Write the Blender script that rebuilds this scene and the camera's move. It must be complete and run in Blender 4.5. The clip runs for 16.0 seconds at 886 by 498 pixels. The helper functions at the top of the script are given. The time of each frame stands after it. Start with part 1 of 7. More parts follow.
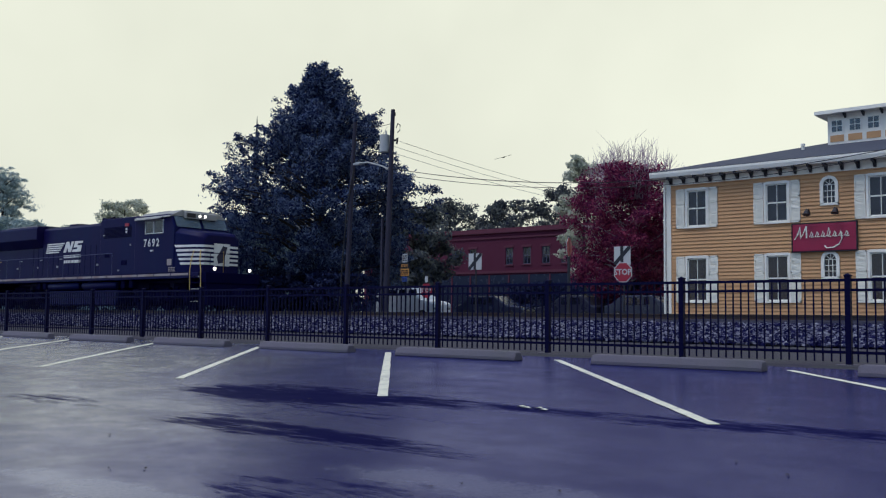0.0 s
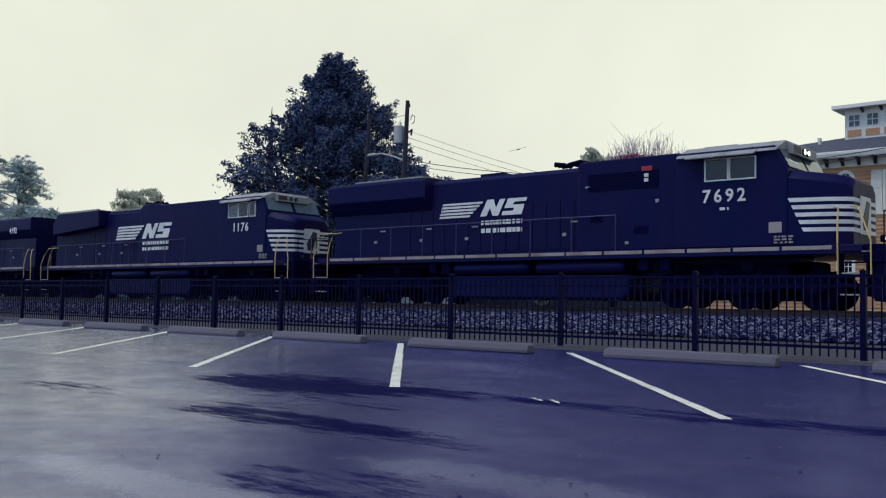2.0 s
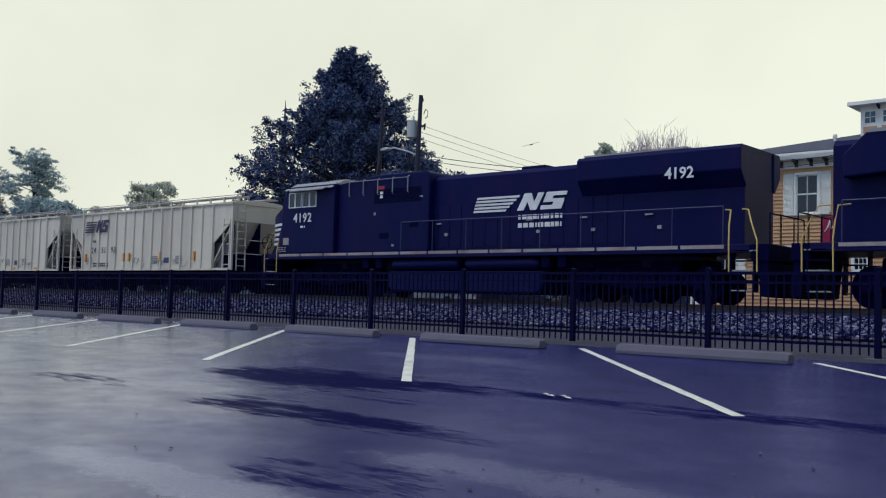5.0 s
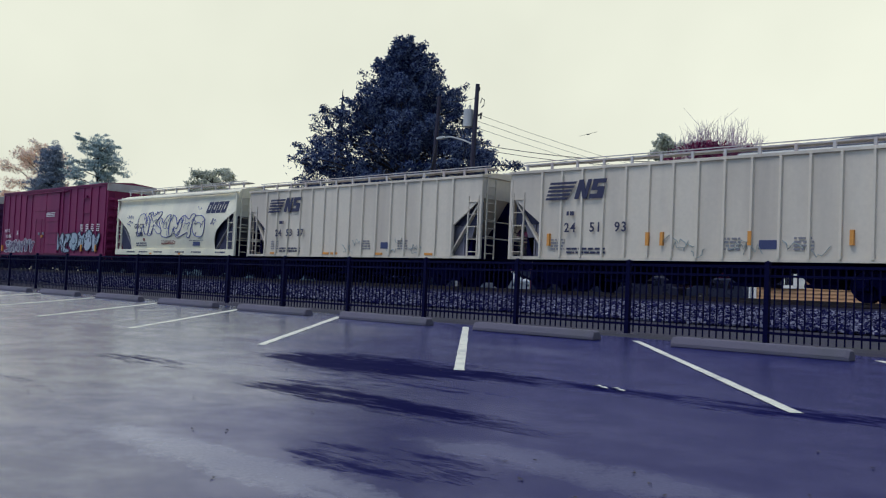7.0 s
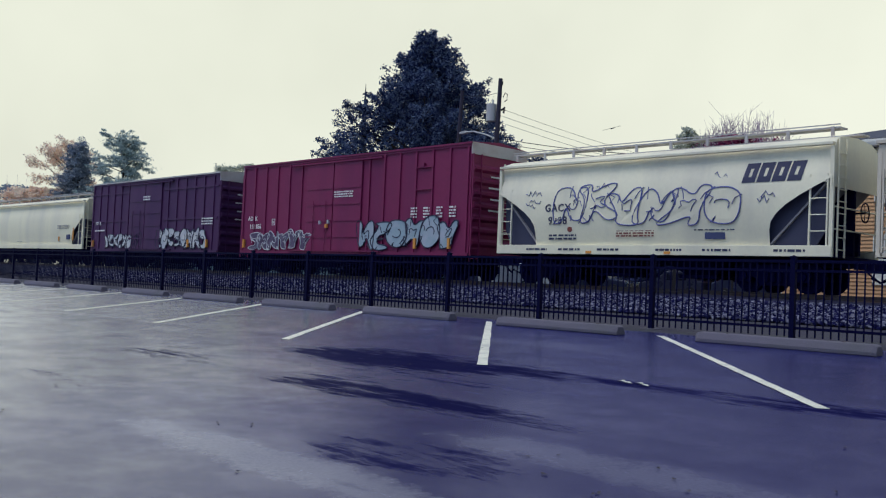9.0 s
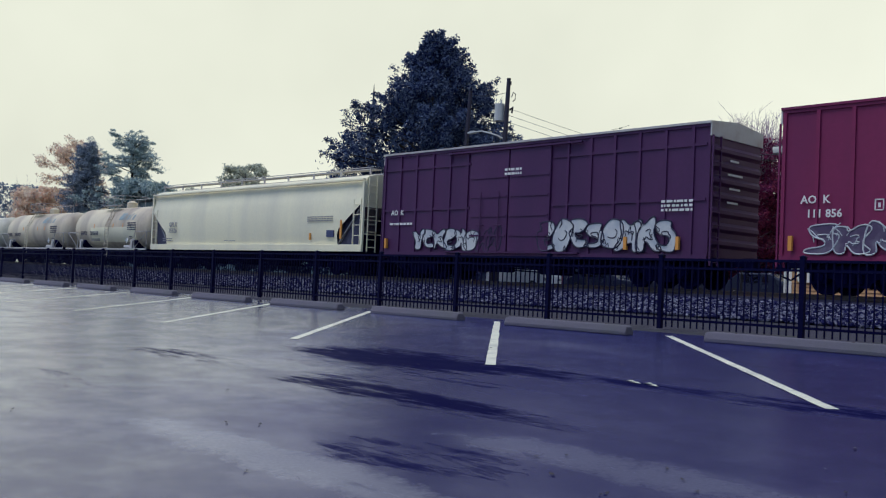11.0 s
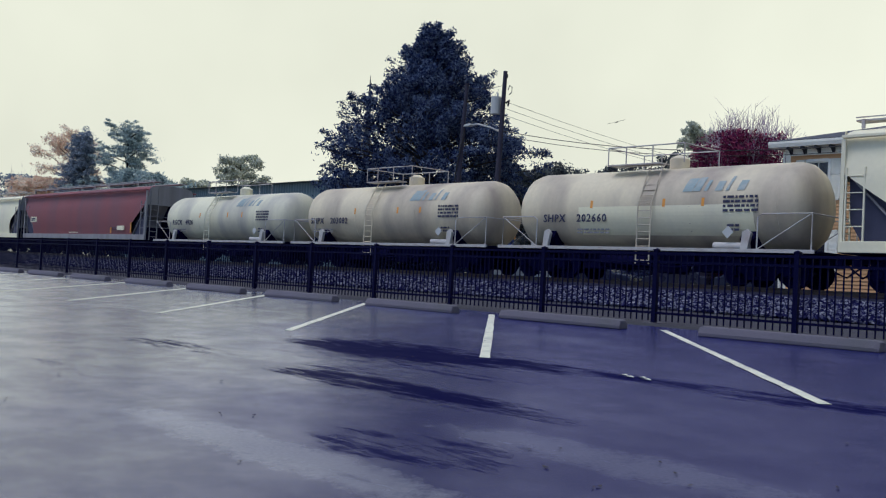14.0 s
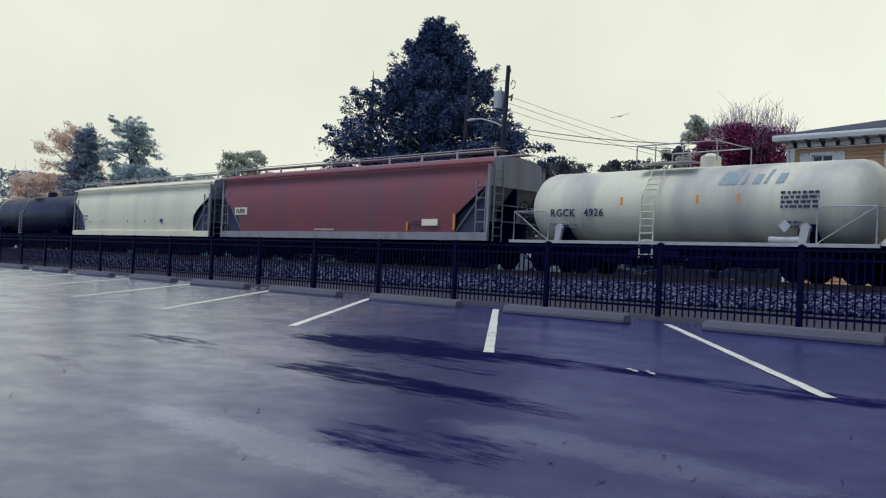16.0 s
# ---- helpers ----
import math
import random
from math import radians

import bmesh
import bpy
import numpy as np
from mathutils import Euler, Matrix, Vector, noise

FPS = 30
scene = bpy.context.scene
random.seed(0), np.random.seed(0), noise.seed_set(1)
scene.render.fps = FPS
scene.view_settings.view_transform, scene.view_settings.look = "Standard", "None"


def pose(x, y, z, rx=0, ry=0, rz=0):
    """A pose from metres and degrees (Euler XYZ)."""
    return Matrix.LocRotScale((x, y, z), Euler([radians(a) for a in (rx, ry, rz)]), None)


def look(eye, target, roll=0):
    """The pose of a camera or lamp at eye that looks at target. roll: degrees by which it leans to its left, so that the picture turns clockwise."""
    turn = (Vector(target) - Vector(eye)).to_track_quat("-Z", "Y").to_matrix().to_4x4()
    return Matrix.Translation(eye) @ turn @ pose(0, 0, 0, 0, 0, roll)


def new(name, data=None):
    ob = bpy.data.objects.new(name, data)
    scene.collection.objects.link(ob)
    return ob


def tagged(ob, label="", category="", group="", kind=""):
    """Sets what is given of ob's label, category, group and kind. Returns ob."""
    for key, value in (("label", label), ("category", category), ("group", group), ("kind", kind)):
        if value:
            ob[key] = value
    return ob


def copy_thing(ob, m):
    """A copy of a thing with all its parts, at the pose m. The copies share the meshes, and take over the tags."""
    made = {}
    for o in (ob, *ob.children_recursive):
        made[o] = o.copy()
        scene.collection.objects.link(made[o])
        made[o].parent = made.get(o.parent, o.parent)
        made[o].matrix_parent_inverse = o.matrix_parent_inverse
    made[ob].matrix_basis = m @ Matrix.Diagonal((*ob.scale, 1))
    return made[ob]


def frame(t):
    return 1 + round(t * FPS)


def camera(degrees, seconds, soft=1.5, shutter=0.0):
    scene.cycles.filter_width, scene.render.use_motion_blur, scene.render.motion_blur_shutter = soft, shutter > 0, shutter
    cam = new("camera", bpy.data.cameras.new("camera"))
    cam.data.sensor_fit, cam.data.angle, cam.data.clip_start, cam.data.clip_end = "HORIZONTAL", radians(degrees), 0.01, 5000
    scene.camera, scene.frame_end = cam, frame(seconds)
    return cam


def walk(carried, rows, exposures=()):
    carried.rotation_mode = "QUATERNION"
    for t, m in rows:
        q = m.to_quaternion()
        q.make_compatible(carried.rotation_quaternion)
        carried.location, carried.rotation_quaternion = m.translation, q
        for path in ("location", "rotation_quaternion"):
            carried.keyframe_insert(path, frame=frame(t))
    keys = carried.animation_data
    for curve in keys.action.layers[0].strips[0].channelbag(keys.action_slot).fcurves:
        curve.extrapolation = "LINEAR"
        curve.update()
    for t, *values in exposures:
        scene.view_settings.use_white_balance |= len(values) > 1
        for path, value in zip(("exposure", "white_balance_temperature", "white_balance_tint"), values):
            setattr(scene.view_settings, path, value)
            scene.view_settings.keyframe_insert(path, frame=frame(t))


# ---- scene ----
SECONDS = 16.0
cam = camera(50.0, SECONDS, soft=1.2)

# seconds, yaw, pitch, roll of a camera held at one spot behind a parked car's wheel
PATH = [
    (0, 40.235, 4.071, -0.613),
    (0.5, 40.336, 3.964, -0.665),
    (1, 40.488, 3.807, -0.921),
    (1.5, 40.745, 3.587, -0.983),
    (2, 41.003, 3.562, -1.203),
    (2.5, 41.058, 3.423, -1.304),
    (3, 41.074, 3.473, -1.373),
    (3.5, 41.334, 3.379, -1.433),
    (6, 42.540, 2.930, -2.081),
    (6.5, 44.054, 2.568, -2.373),
    (7, 44.971, 2.454, -2.569),
    (7.5, 45.449, 2.465, -2.632),
    (8, 45.868, 2.354, -2.449),
    (8.5, 46.084, 2.146, -2.604),
    (9, 46.367, 2.079, -2.541),
    (9.5, 46.498, 2.162, -2.468),
    (10, 46.812, 2.159, -2.543),
    (12.5, 46.808, 1.954, -2.613),
    (13, 46.720, 1.970, -2.654),
    (13.5, 46.544, 1.817, -2.852),
    (14, 46.556, 1.621, -3.001),
    (14.5, 46.725, 1.431, -2.988),
    (15, 46.819, 1.200, -3.134),
    (15.5, 46.814, 1.225, -2.989),
    (16, 46.780, 1.302, -2.802),
]
EYE = (0.0, 0.0, 0.60)
walk(cam, [(t, pose(*EYE, 90 + p, r, y)) for t, y, p, r in PATH], [(0.0, 0.0, 5650, 13), (SECONDS, 0.0, 5650, 13)])

# ---- light: an overcast day, brightest behind the camera ----
SUN_EL, SUN_AZ = radians(66), radians(200)
world = bpy.data.worlds.new("overcast_sky")
scene.world = world
world.use_nodes = True
wn = world.node_tree.nodes
sky = wn.new("ShaderNodeTexSky")
sky.sky_type = "NISHITA"
sky.sun_disc = False
sky.sun_elevation, sky.sun_rotation = SUN_EL, SUN_AZ
sky.air_density, sky.dust_density = 1.2, 1.0
wn["Background"].inputs["Strength"].default_value = 0.115
world.node_tree.links.new(sky.outputs["Color"], wn["Background"].inputs["Color"])

sun = new("sun", bpy.data.lights.new("sun", "SUN"))
sun.data.energy, sun.data.angle, sun.data.color = 1.6, radians(30), (1.0, 0.94, 0.83)
SUN_WAY = Vector((math.sin(SUN_AZ) * math.cos(SUN_EL), math.cos(SUN_AZ) * math.cos(SUN_EL), math.sin(SUN_EL)))
sun.matrix_world = look(SUN_WAY * 50, (0, 0, 0))


# ---- materials ----
def nodes_of(name):
    m = bpy.data.materials.new(name)
    m.use_nodes = True
    return m, m.node_tree.nodes, m.node_tree.links, m.node_tree.nodes["Principled BSDF"]


def mat(name, base, rough=0.6, metal=0.0, var=0.25, scale=2.0, grain=40.0, bump=0.15, grime=None, amount=0.35, streak=False, spec=0.4, per=0.0):
    """Paint, metal or stone: two sizes of mottling, a grime colour in patches or streaks, fine relief."""
    m, n, l, p = nodes_of(name)
    tc = n.new("ShaderNodeTexCoord")
    mp = n.new("ShaderNodeMapping")
    mp.inputs["Scale"].default_value = (1.0, 1.0, 0.12) if streak else (1, 1, 1)
    l.new(tc.outputs["Object"], mp.inputs["Vector"])
    big = n.new("ShaderNodeTexNoise")
    big.inputs["Scale"].default_value, big.inputs["Detail"].default_value = scale, 6
    l.new(mp.outputs[0], big.inputs["Vector"])
    fine = n.new("ShaderNodeTexNoise")
    fine.inputs["Scale"].default_value, fine.inputs["Detail"].default_value = grain, 4
    l.new(tc.outputs["Object"], fine.inputs["Vector"])
    dark = n.new("ShaderNodeMix")
    dark.data_type = "RGBA"
    dark.inputs[6].default_value = (*[c * (1 - var) for c in base], 1)
    dark.inputs[7].default_value = (*[min(1, c * (1 + var * 0.6)) for c in base], 1)
    l.new(fine.outputs["Fac"], dark.inputs[0])
    out = dark.outputs[2]
    if grime:
        ramp = n.new("ShaderNodeMapRange")
        ramp.inputs[1].default_value, ramp.inputs[2].default_value = 0.45, 0.75
        ramp.inputs[4].default_value = amount
        l.new(big.outputs["Fac"], ramp.inputs[0])
        gm = n.new("ShaderNodeMix")
        gm.data_type = "RGBA"
        gm.inputs[7].default_value = (*grime, 1)
        l.new(ramp.outputs[0], gm.inputs[0])
        l.new(out, gm.inputs[6])
        out = gm.outputs[2]
    if per:
        oi = n.new("ShaderNodeObjectInfo")
        hv = n.new("ShaderNodeHueSaturation")
        mr = n.new("ShaderNodeMapRange")
        mr.inputs[3].default_value, mr.inputs[4].default_value = 1 - per, 1 + per
        l.new(oi.outputs["Random"], mr.inputs[0])
        l.new(mr.outputs[0], hv.inputs["Value"])
        l.new(out, hv.inputs["Color"])
        out = hv.outputs[0]
    l.new(out, p.inputs["Base Color"])
    rr = n.new("ShaderNodeMapRange")
    rr.inputs[3].default_value, rr.inputs[4].default_value = max(0.05, rough - 0.12), min(1, rough + 0.12)
    l.new(big.outputs["Fac"], rr.inputs[0])
    l.new(rr.outputs[0], p.inputs["Roughness"])
    p.inputs["Metallic"].default_value = metal
    p.inputs["Specular IOR Level"].default_value = spec
    if bump:
        b = n.new("ShaderNodeBump")
        b.inputs["Strength"].default_value, b.inputs["Distance"].default_value = bump, 0.02
        l.new(fine.outputs["Fac"], b.inputs["Height"])
        l.new(b.outputs[0], p.inputs["Normal"])
    return m


def leaf_mat(name, a, b, c, thin=0.5):
    """Leaves whose colour changes from leaf to leaf."""
    m, n, l, p = nodes_of(name)
    g = n.new("ShaderNodeNewGeometry")
    r = n.new("ShaderNodeValToRGB")
    e = r.color_ramp.elements
    e[0].color, e[1].color = (*a, 1), (*c, 1)
    mid = e.new(0.5)
    mid.color = (*b, 1)
    l.new(g.outputs["Random Per Island"], r.inputs[0])
    l.new(r.outputs[0], p.inputs["Base Color"])
    p.inputs["Roughness"].default_value = 0.75
    p.inputs["Specular IOR Level"].default_value = 0.05
    if thin:
        tl = n.new("ShaderNodeBsdfTranslucent")
        l.new(r.outputs[0], tl.inputs["Color"])
        mx = n.new("ShaderNodeMixShader")
        mx.inputs[0].default_value = thin
        l.new(p.outputs[0], mx.inputs[1])
        l.new(tl.outputs[0], mx.inputs[2])
        l.new(mx.outputs[0], n["Material Output"].inputs["Surface"])
    return m


def glow(name, color, strength):
    m, n, l, p = nodes_of(name)
    p.inputs["Base Color"].default_value = (*color, 1)
    p.inputs["Emission Color"].default_value = (*color, 1)
    p.inputs["Emission Strength"].default_value = strength
    return m


def wet_asphalt():
    """Asphalt after rain. Dry-edged damp ground, a painted sky sheen that fades towards the exit side, ragged puddles
    along a drainage line.
    """
    m, n, l, p = nodes_of("wet_asphalt")

    def noise_tex(scale, detail, rough, vec, stretch=None):
        t = n.new("ShaderNodeTexNoise")
        t.inputs["Scale"].default_value, t.inputs["Detail"].default_value, t.inputs["Roughness"].default_value = scale, detail, rough
        if stretch:
            mp = n.new("ShaderNodeMapping")
            mp.inputs["Rotation"].default_value, mp.inputs["Scale"].default_value = (0, 0, radians(stretch[0])), stretch[1]
            l.new(vec, mp.inputs["Vector"])
            vec = mp.outputs[0]
        l.new(vec, t.inputs["Vector"])
        return t.outputs["Fac"]

    def math_node(op, a, b):
        t = n.new("ShaderNodeMath")
        t.operation = op
        for k, v in enumerate((a, b)):
            if isinstance(v, float):
                t.inputs[k].default_value = v
            else:
                l.new(v, t.inputs[k])
        return t.outputs[0]

    def ramp(v, a, b, c=0.0, d=1.0):
        t = n.new("ShaderNodeMapRange")
        t.interpolation_type = "SMOOTHSTEP"
        for k, x in enumerate((a, b, c, d)):
            t.inputs[k + 1].default_value = x
        l.new(v, t.inputs[0])
        return t.outputs[0]

    def mix(f, a, b):
        t = n.new("ShaderNodeMix")
        t.data_type = "RGBA"
        l.new(f, t.inputs[0])
        for k, v in ((6, a), (7, b)):
            if isinstance(v, tuple):
                t.inputs[k].default_value = (*v, 1)
            else:
                l.new(v, t.inputs[k])
        return t.outputs[2]

    tc = n.new("ShaderNodeTexCoord").outputs["Object"]
    sep = n.new("ShaderNodeSeparateXYZ")
    l.new(tc, sep.inputs[0])
    x, y = sep.outputs[0], sep.outputs[1]
    broad = noise_tex(0.35, 6, 0.6, tc)
    ragged = math_node("ADD", math_node("MULTIPLY", noise_tex(1.1, 6, 0.6, tc, (4, (0.4, 1.0, 1.0))), 0.45), math_node("MULTIPLY", noise_tex(7.5, 12, 0.82, tc, (4, (0.22, 1.0, 1.0))), 0.62))
    # how far a place lies on the open side, where sky sheen is painted in
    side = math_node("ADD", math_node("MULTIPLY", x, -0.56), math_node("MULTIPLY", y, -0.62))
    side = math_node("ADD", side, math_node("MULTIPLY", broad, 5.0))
    sky_sheen = ramp(side, 0.3, 5.2)
    # puddles gather along the foot of the stalls
    def ellipse(cx, cy, rx, ry):
        a = math_node("POWER", math_node("ABSOLUTE", math_node("MULTIPLY", math_node("ADD", x, -cx), 1.0 / rx), 0.0), 2.0)
        b = math_node("POWER", math_node("ABSOLUTE", math_node("MULTIPLY", math_node("ADD", y, -cy), 1.0 / ry), 0.0), 2.0)
        return math_node("ADD", a, b)

    def total(spots):
        s = None
        for cx, cy, rx, ry, v in spots:
            e = ramp(ellipse(cx, cy, rx, ry), 0.0, 1.25, v, 0.0)
            s = e if s is None else math_node("MAXIMUM", s, e)
        return s

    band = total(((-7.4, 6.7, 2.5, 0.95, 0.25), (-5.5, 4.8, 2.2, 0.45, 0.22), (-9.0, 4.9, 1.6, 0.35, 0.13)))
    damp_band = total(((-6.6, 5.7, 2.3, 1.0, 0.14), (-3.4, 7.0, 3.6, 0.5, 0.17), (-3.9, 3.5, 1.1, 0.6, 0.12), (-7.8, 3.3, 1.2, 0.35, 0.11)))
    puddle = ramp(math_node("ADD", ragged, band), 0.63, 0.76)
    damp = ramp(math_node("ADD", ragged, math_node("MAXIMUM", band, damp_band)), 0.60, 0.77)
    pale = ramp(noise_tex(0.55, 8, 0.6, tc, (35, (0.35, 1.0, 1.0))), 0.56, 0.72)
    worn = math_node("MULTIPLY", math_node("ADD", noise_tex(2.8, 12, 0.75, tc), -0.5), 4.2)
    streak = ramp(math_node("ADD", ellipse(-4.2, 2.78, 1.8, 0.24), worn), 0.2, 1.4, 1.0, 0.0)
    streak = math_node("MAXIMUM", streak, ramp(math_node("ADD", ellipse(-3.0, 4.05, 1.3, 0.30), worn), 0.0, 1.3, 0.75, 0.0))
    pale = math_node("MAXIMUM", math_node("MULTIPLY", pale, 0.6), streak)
    # the lighter base colour is part of the painted sky sheen
    dry = mix(sky_sheen, (0.0045, 0.0045, 0.048), (0.022, 0.024, 0.090))
    dry = mix(math_node("MULTIPLY", pale, math_node("ADD", math_node("MULTIPLY", sky_sheen, 0.55), 0.32)), dry, (0.21, 0.21, 0.23))
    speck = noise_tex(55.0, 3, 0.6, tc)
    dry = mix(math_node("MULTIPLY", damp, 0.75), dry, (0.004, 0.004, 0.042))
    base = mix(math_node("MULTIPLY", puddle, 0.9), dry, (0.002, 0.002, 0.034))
    fine = n.new("ShaderNodeMix")
    fine.data_type, fine.blend_type = "RGBA", "OVERLAY"
    fine.inputs[0].default_value = 0.35
    l.new(base, fine.inputs[6])
    l.new(speck, fine.inputs[7])
    l.new(fine.outputs[2], p.inputs["Base Color"])
    wet = math_node("MAXIMUM", puddle, damp)
    rough = math_node("ADD", ramp(sky_sheen, 0.0, 1.0, 0.24, 0.20), math_node("MULTIPLY", wet, 0.10))
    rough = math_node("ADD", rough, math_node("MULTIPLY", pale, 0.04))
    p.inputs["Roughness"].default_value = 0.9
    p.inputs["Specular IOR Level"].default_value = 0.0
    # the film of water: a bluish gloss that grows towards grazing angles, strengthened where the sky sheen is painted
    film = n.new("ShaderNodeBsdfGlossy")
    l.new(mix(sky_sheen, (0.52, 0.54, 1.0), (0.88, 0.90, 1.0)), film.inputs["Color"])
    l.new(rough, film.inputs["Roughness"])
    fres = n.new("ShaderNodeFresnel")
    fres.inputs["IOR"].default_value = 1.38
    cover = math_node("MULTIPLY", ramp(sky_sheen, 0.0, 1.0, 0.56, 1.04), ramp(wet, 0.0, 1.0, 1.0, 0.08))
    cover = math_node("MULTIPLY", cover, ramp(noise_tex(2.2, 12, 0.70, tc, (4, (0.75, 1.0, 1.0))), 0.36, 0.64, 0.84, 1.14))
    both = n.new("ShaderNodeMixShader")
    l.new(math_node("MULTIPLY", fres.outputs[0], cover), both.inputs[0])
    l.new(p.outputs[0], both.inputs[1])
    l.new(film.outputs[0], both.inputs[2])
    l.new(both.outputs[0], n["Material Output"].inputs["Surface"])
    b = n.new("ShaderNodeBump")
    b.inputs["Strength"].default_value, b.inputs["Distance"].default_value = 0.10, 0.006
    l.new(speck, b.inputs["Height"])
    l.new(b.outputs[0], p.inputs["Normal"])
    l.new(b.outputs[0], film.inputs["Normal"])
    return m


def clear_glass(name, tint, rough=0.03):
    m, n, l, p = nodes_of(name)
    p.inputs["Base Color"].default_value = (*tint, 1)
    p.inputs["Roughness"].default_value = rough
    p.inputs["Transmission Weight"].default_value = 0.6
    p.inputs["IOR"].default_value = 1.45
    return m


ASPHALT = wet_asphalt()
LINE = mat("line_paint", (0.74, 0.72, 0.57), 0.55, var=0.25, scale=3, grain=25, grime=(0.2, 0.2, 0.22), amount=0.5)
CONCRETE = mat("concrete", (0.120, 0.107, 0.135), 0.8, var=0.3, scale=1.6, grain=60, bump=0.4, grime=(0.09, 0.09, 0.09), amount=0.6)
SOIL = mat("soil", (0.034, 0.029, 0.050), 0.9, var=0.45, scale=1.2, grain=24, bump=0.8, grime=(0.05, 0.055, 0.04), amount=0.7)
ROAD = mat("road_asphalt", (0.05, 0.05, 0.06), 0.6, var=0.3, scale=0.4, grain=40, bump=0.3)
STONE = leaf_mat("ballast_stone", (0.002, 0.002, 0.028), (0.012, 0.012, 0.060), (0.25, 0.245, 0.29), 0)
BED = mat("ballast_bed", (0.002, 0.002, 0.026), 0.9, var=0.7, scale=3, grain=14, bump=1.0)
IRON = mat("black_fence_paint", (0.002, 0.002, 0.026), 0.55, var=0.3, grain=30, bump=0.05, spec=0.06)
STEEL = mat("rail_steel", (0.05, 0.04, 0.04), 0.5, metal=0.6, var=0.4, grime=(0.07, 0.03, 0.02), amount=0.6)
TIE = mat("tie_wood", (0.05, 0.04, 0.035), 0.9, var=0.4, per=0.3)
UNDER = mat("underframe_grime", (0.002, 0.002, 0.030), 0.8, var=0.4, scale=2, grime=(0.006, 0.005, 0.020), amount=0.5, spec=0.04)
BLACKLOCO = mat("loco_black", (0.0035, 0.0055, 0.052), 0.45, var=0.3, scale=0.9, grain=30, bump=0.03, grime=(0.014, 0.007, 0.048), amount=0.7, streak=True, spec=0.08)
LOCOGREY = mat("loco_roof_grey", (0.30, 0.30, 0.29), 0.6, var=0.2, grime=(0.12, 0.12, 0.12), amount=0.6)
WHITE = mat("white_lettering", (0.75, 0.74, 0.69), 0.6, var=0.12, grime=(0.4, 0.38, 0.35), amount=0.5)
RAILGREY = mat("dull_handrail", (0.035, 0.04, 0.10), 0.5, var=0.3)
SILL = mat("sill_stripe", (0.34, 0.29, 0.27), 0.6, var=0.3, scale=1.0, grime=(0.16, 0.07, 0.06), amount=0.8)
YELLOWRAIL = mat("safety_yellow", (0.62, 0.44, 0.12), 0.5, var=0.2)
DARKINK = mat("dark_lettering", (0.035, 0.035, 0.075), 0.6, var=0.2)
HOPGREY = mat("hopper_grey", (0.68, 0.60, 0.46), 0.65, var=0.10, scale=0.7, grain=9, bump=0.04, grime=(0.36, 0.31, 0.25), amount=0.65, streak=True)
CEMENT = mat("cement_white", (0.82, 0.76, 0.54), 0.6, var=0.08, scale=0.7, grain=9, bump=0.03, grime=(0.42, 0.39, 0.35), amount=0.5, streak=True)
CREAM = mat("hopper_cream", (0.84, 0.775, 0.53), 0.6, var=0.08, scale=0.5, grain=9, bump=0.03, grime=(0.45, 0.42, 0.38), amount=0.4, streak=True)
DUPRED = mat("hopper_red", (0.23, 0.068, 0.072), 0.65, var=0.15, scale=0.5, grain=10, bump=0.04, grime=(0.16, 0.085, 0.10), amount=0.85, streak=True)
ENDGREY = mat("hopper_end_grey", (0.27, 0.26, 0.265), 0.7, var=0.15, grime=(0.14, 0.12, 0.12), amount=0.6, streak=True)
BOXRED = mat("boxcar_red", (0.185, 0.008, 0.064), 0.6, var=0.18, scale=0.6, grain=8, bump=0.04, grime=(0.11, 0.008, 0.060), amount=0.7, streak=True)
BOXPLUM = mat("boxcar_plum", (0.060, 0.011, 0.068), 0.6, var=0.2, scale=0.6, grain=8, bump=0.04, grime=(0.034, 0.009, 0.055), amount=0.7, streak=True)
GALV = mat("galvanised_roof", (0.46, 0.44, 0.42), 0.55, var=0.2, grime=(0.3, 0.2, 0.17), amount=0.6)
TANKBEIGE = mat("tank_beige", (0.66, 0.57, 0.395), 0.55, var=0.12, scale=0.6, grain=8, bump=0.03, grime=(0.24, 0.19, 0.17), amount=0.85, streak=True)
TANKGREY = mat("tank_grey", (0.72, 0.68, 0.485), 0.55, var=0.10, scale=0.6, grain=8, bump=0.03, grime=(0.26, 0.24, 0.25), amount=0.8, streak=True)
TANKBLACK = mat("tank_black", (0.0025, 0.003, 0.026), 0.5, var=0.3, scale=0.8, streak=True)
PLACARD = mat("placard_navy", (0.05, 0.06, 0.14), 0.6, var=0.2)
ORANGE = mat("reflector_orange", (0.70, 0.30, 0.05), 0.5, var=0.2)
RUST = mat("rust_panel", (0.22, 0.06, 0.045), 0.8, var=0.4)
FADEDTEAL = mat("faded_teal", (0.27, 0.34, 0.34), 0.6, var=0.25, scale=3, grime=(0.4, 0.38, 0.34), amount=0.8)
PAINTBLUE = mat("spray_blue", (0.10, 0.11, 0.30), 0.5, var=0.2)
PAINTSILVER = mat("spray_silver", (0.55, 0.55, 0.54), 0.5, var=0.2, scale=2, grime=(0.30, 0.33, 0.40), amount=0.9)
PAINTSKY = mat("spray_sky", (0.30, 0.38, 0.42), 0.5, var=0.3, scale=1.4, grime=(0.45, 0.44, 0.50), amount=0.9)
PAINTPLUM = mat("spray_plum", (0.075, 0.045, 0.10), 0.5, var=0.3, scale=2, grime=(0.22, 0.20, 0.24), amount=0.8)
PAINTDARK = mat("spray_black", (0.02, 0.02, 0.05), 0.5, var=0.2)
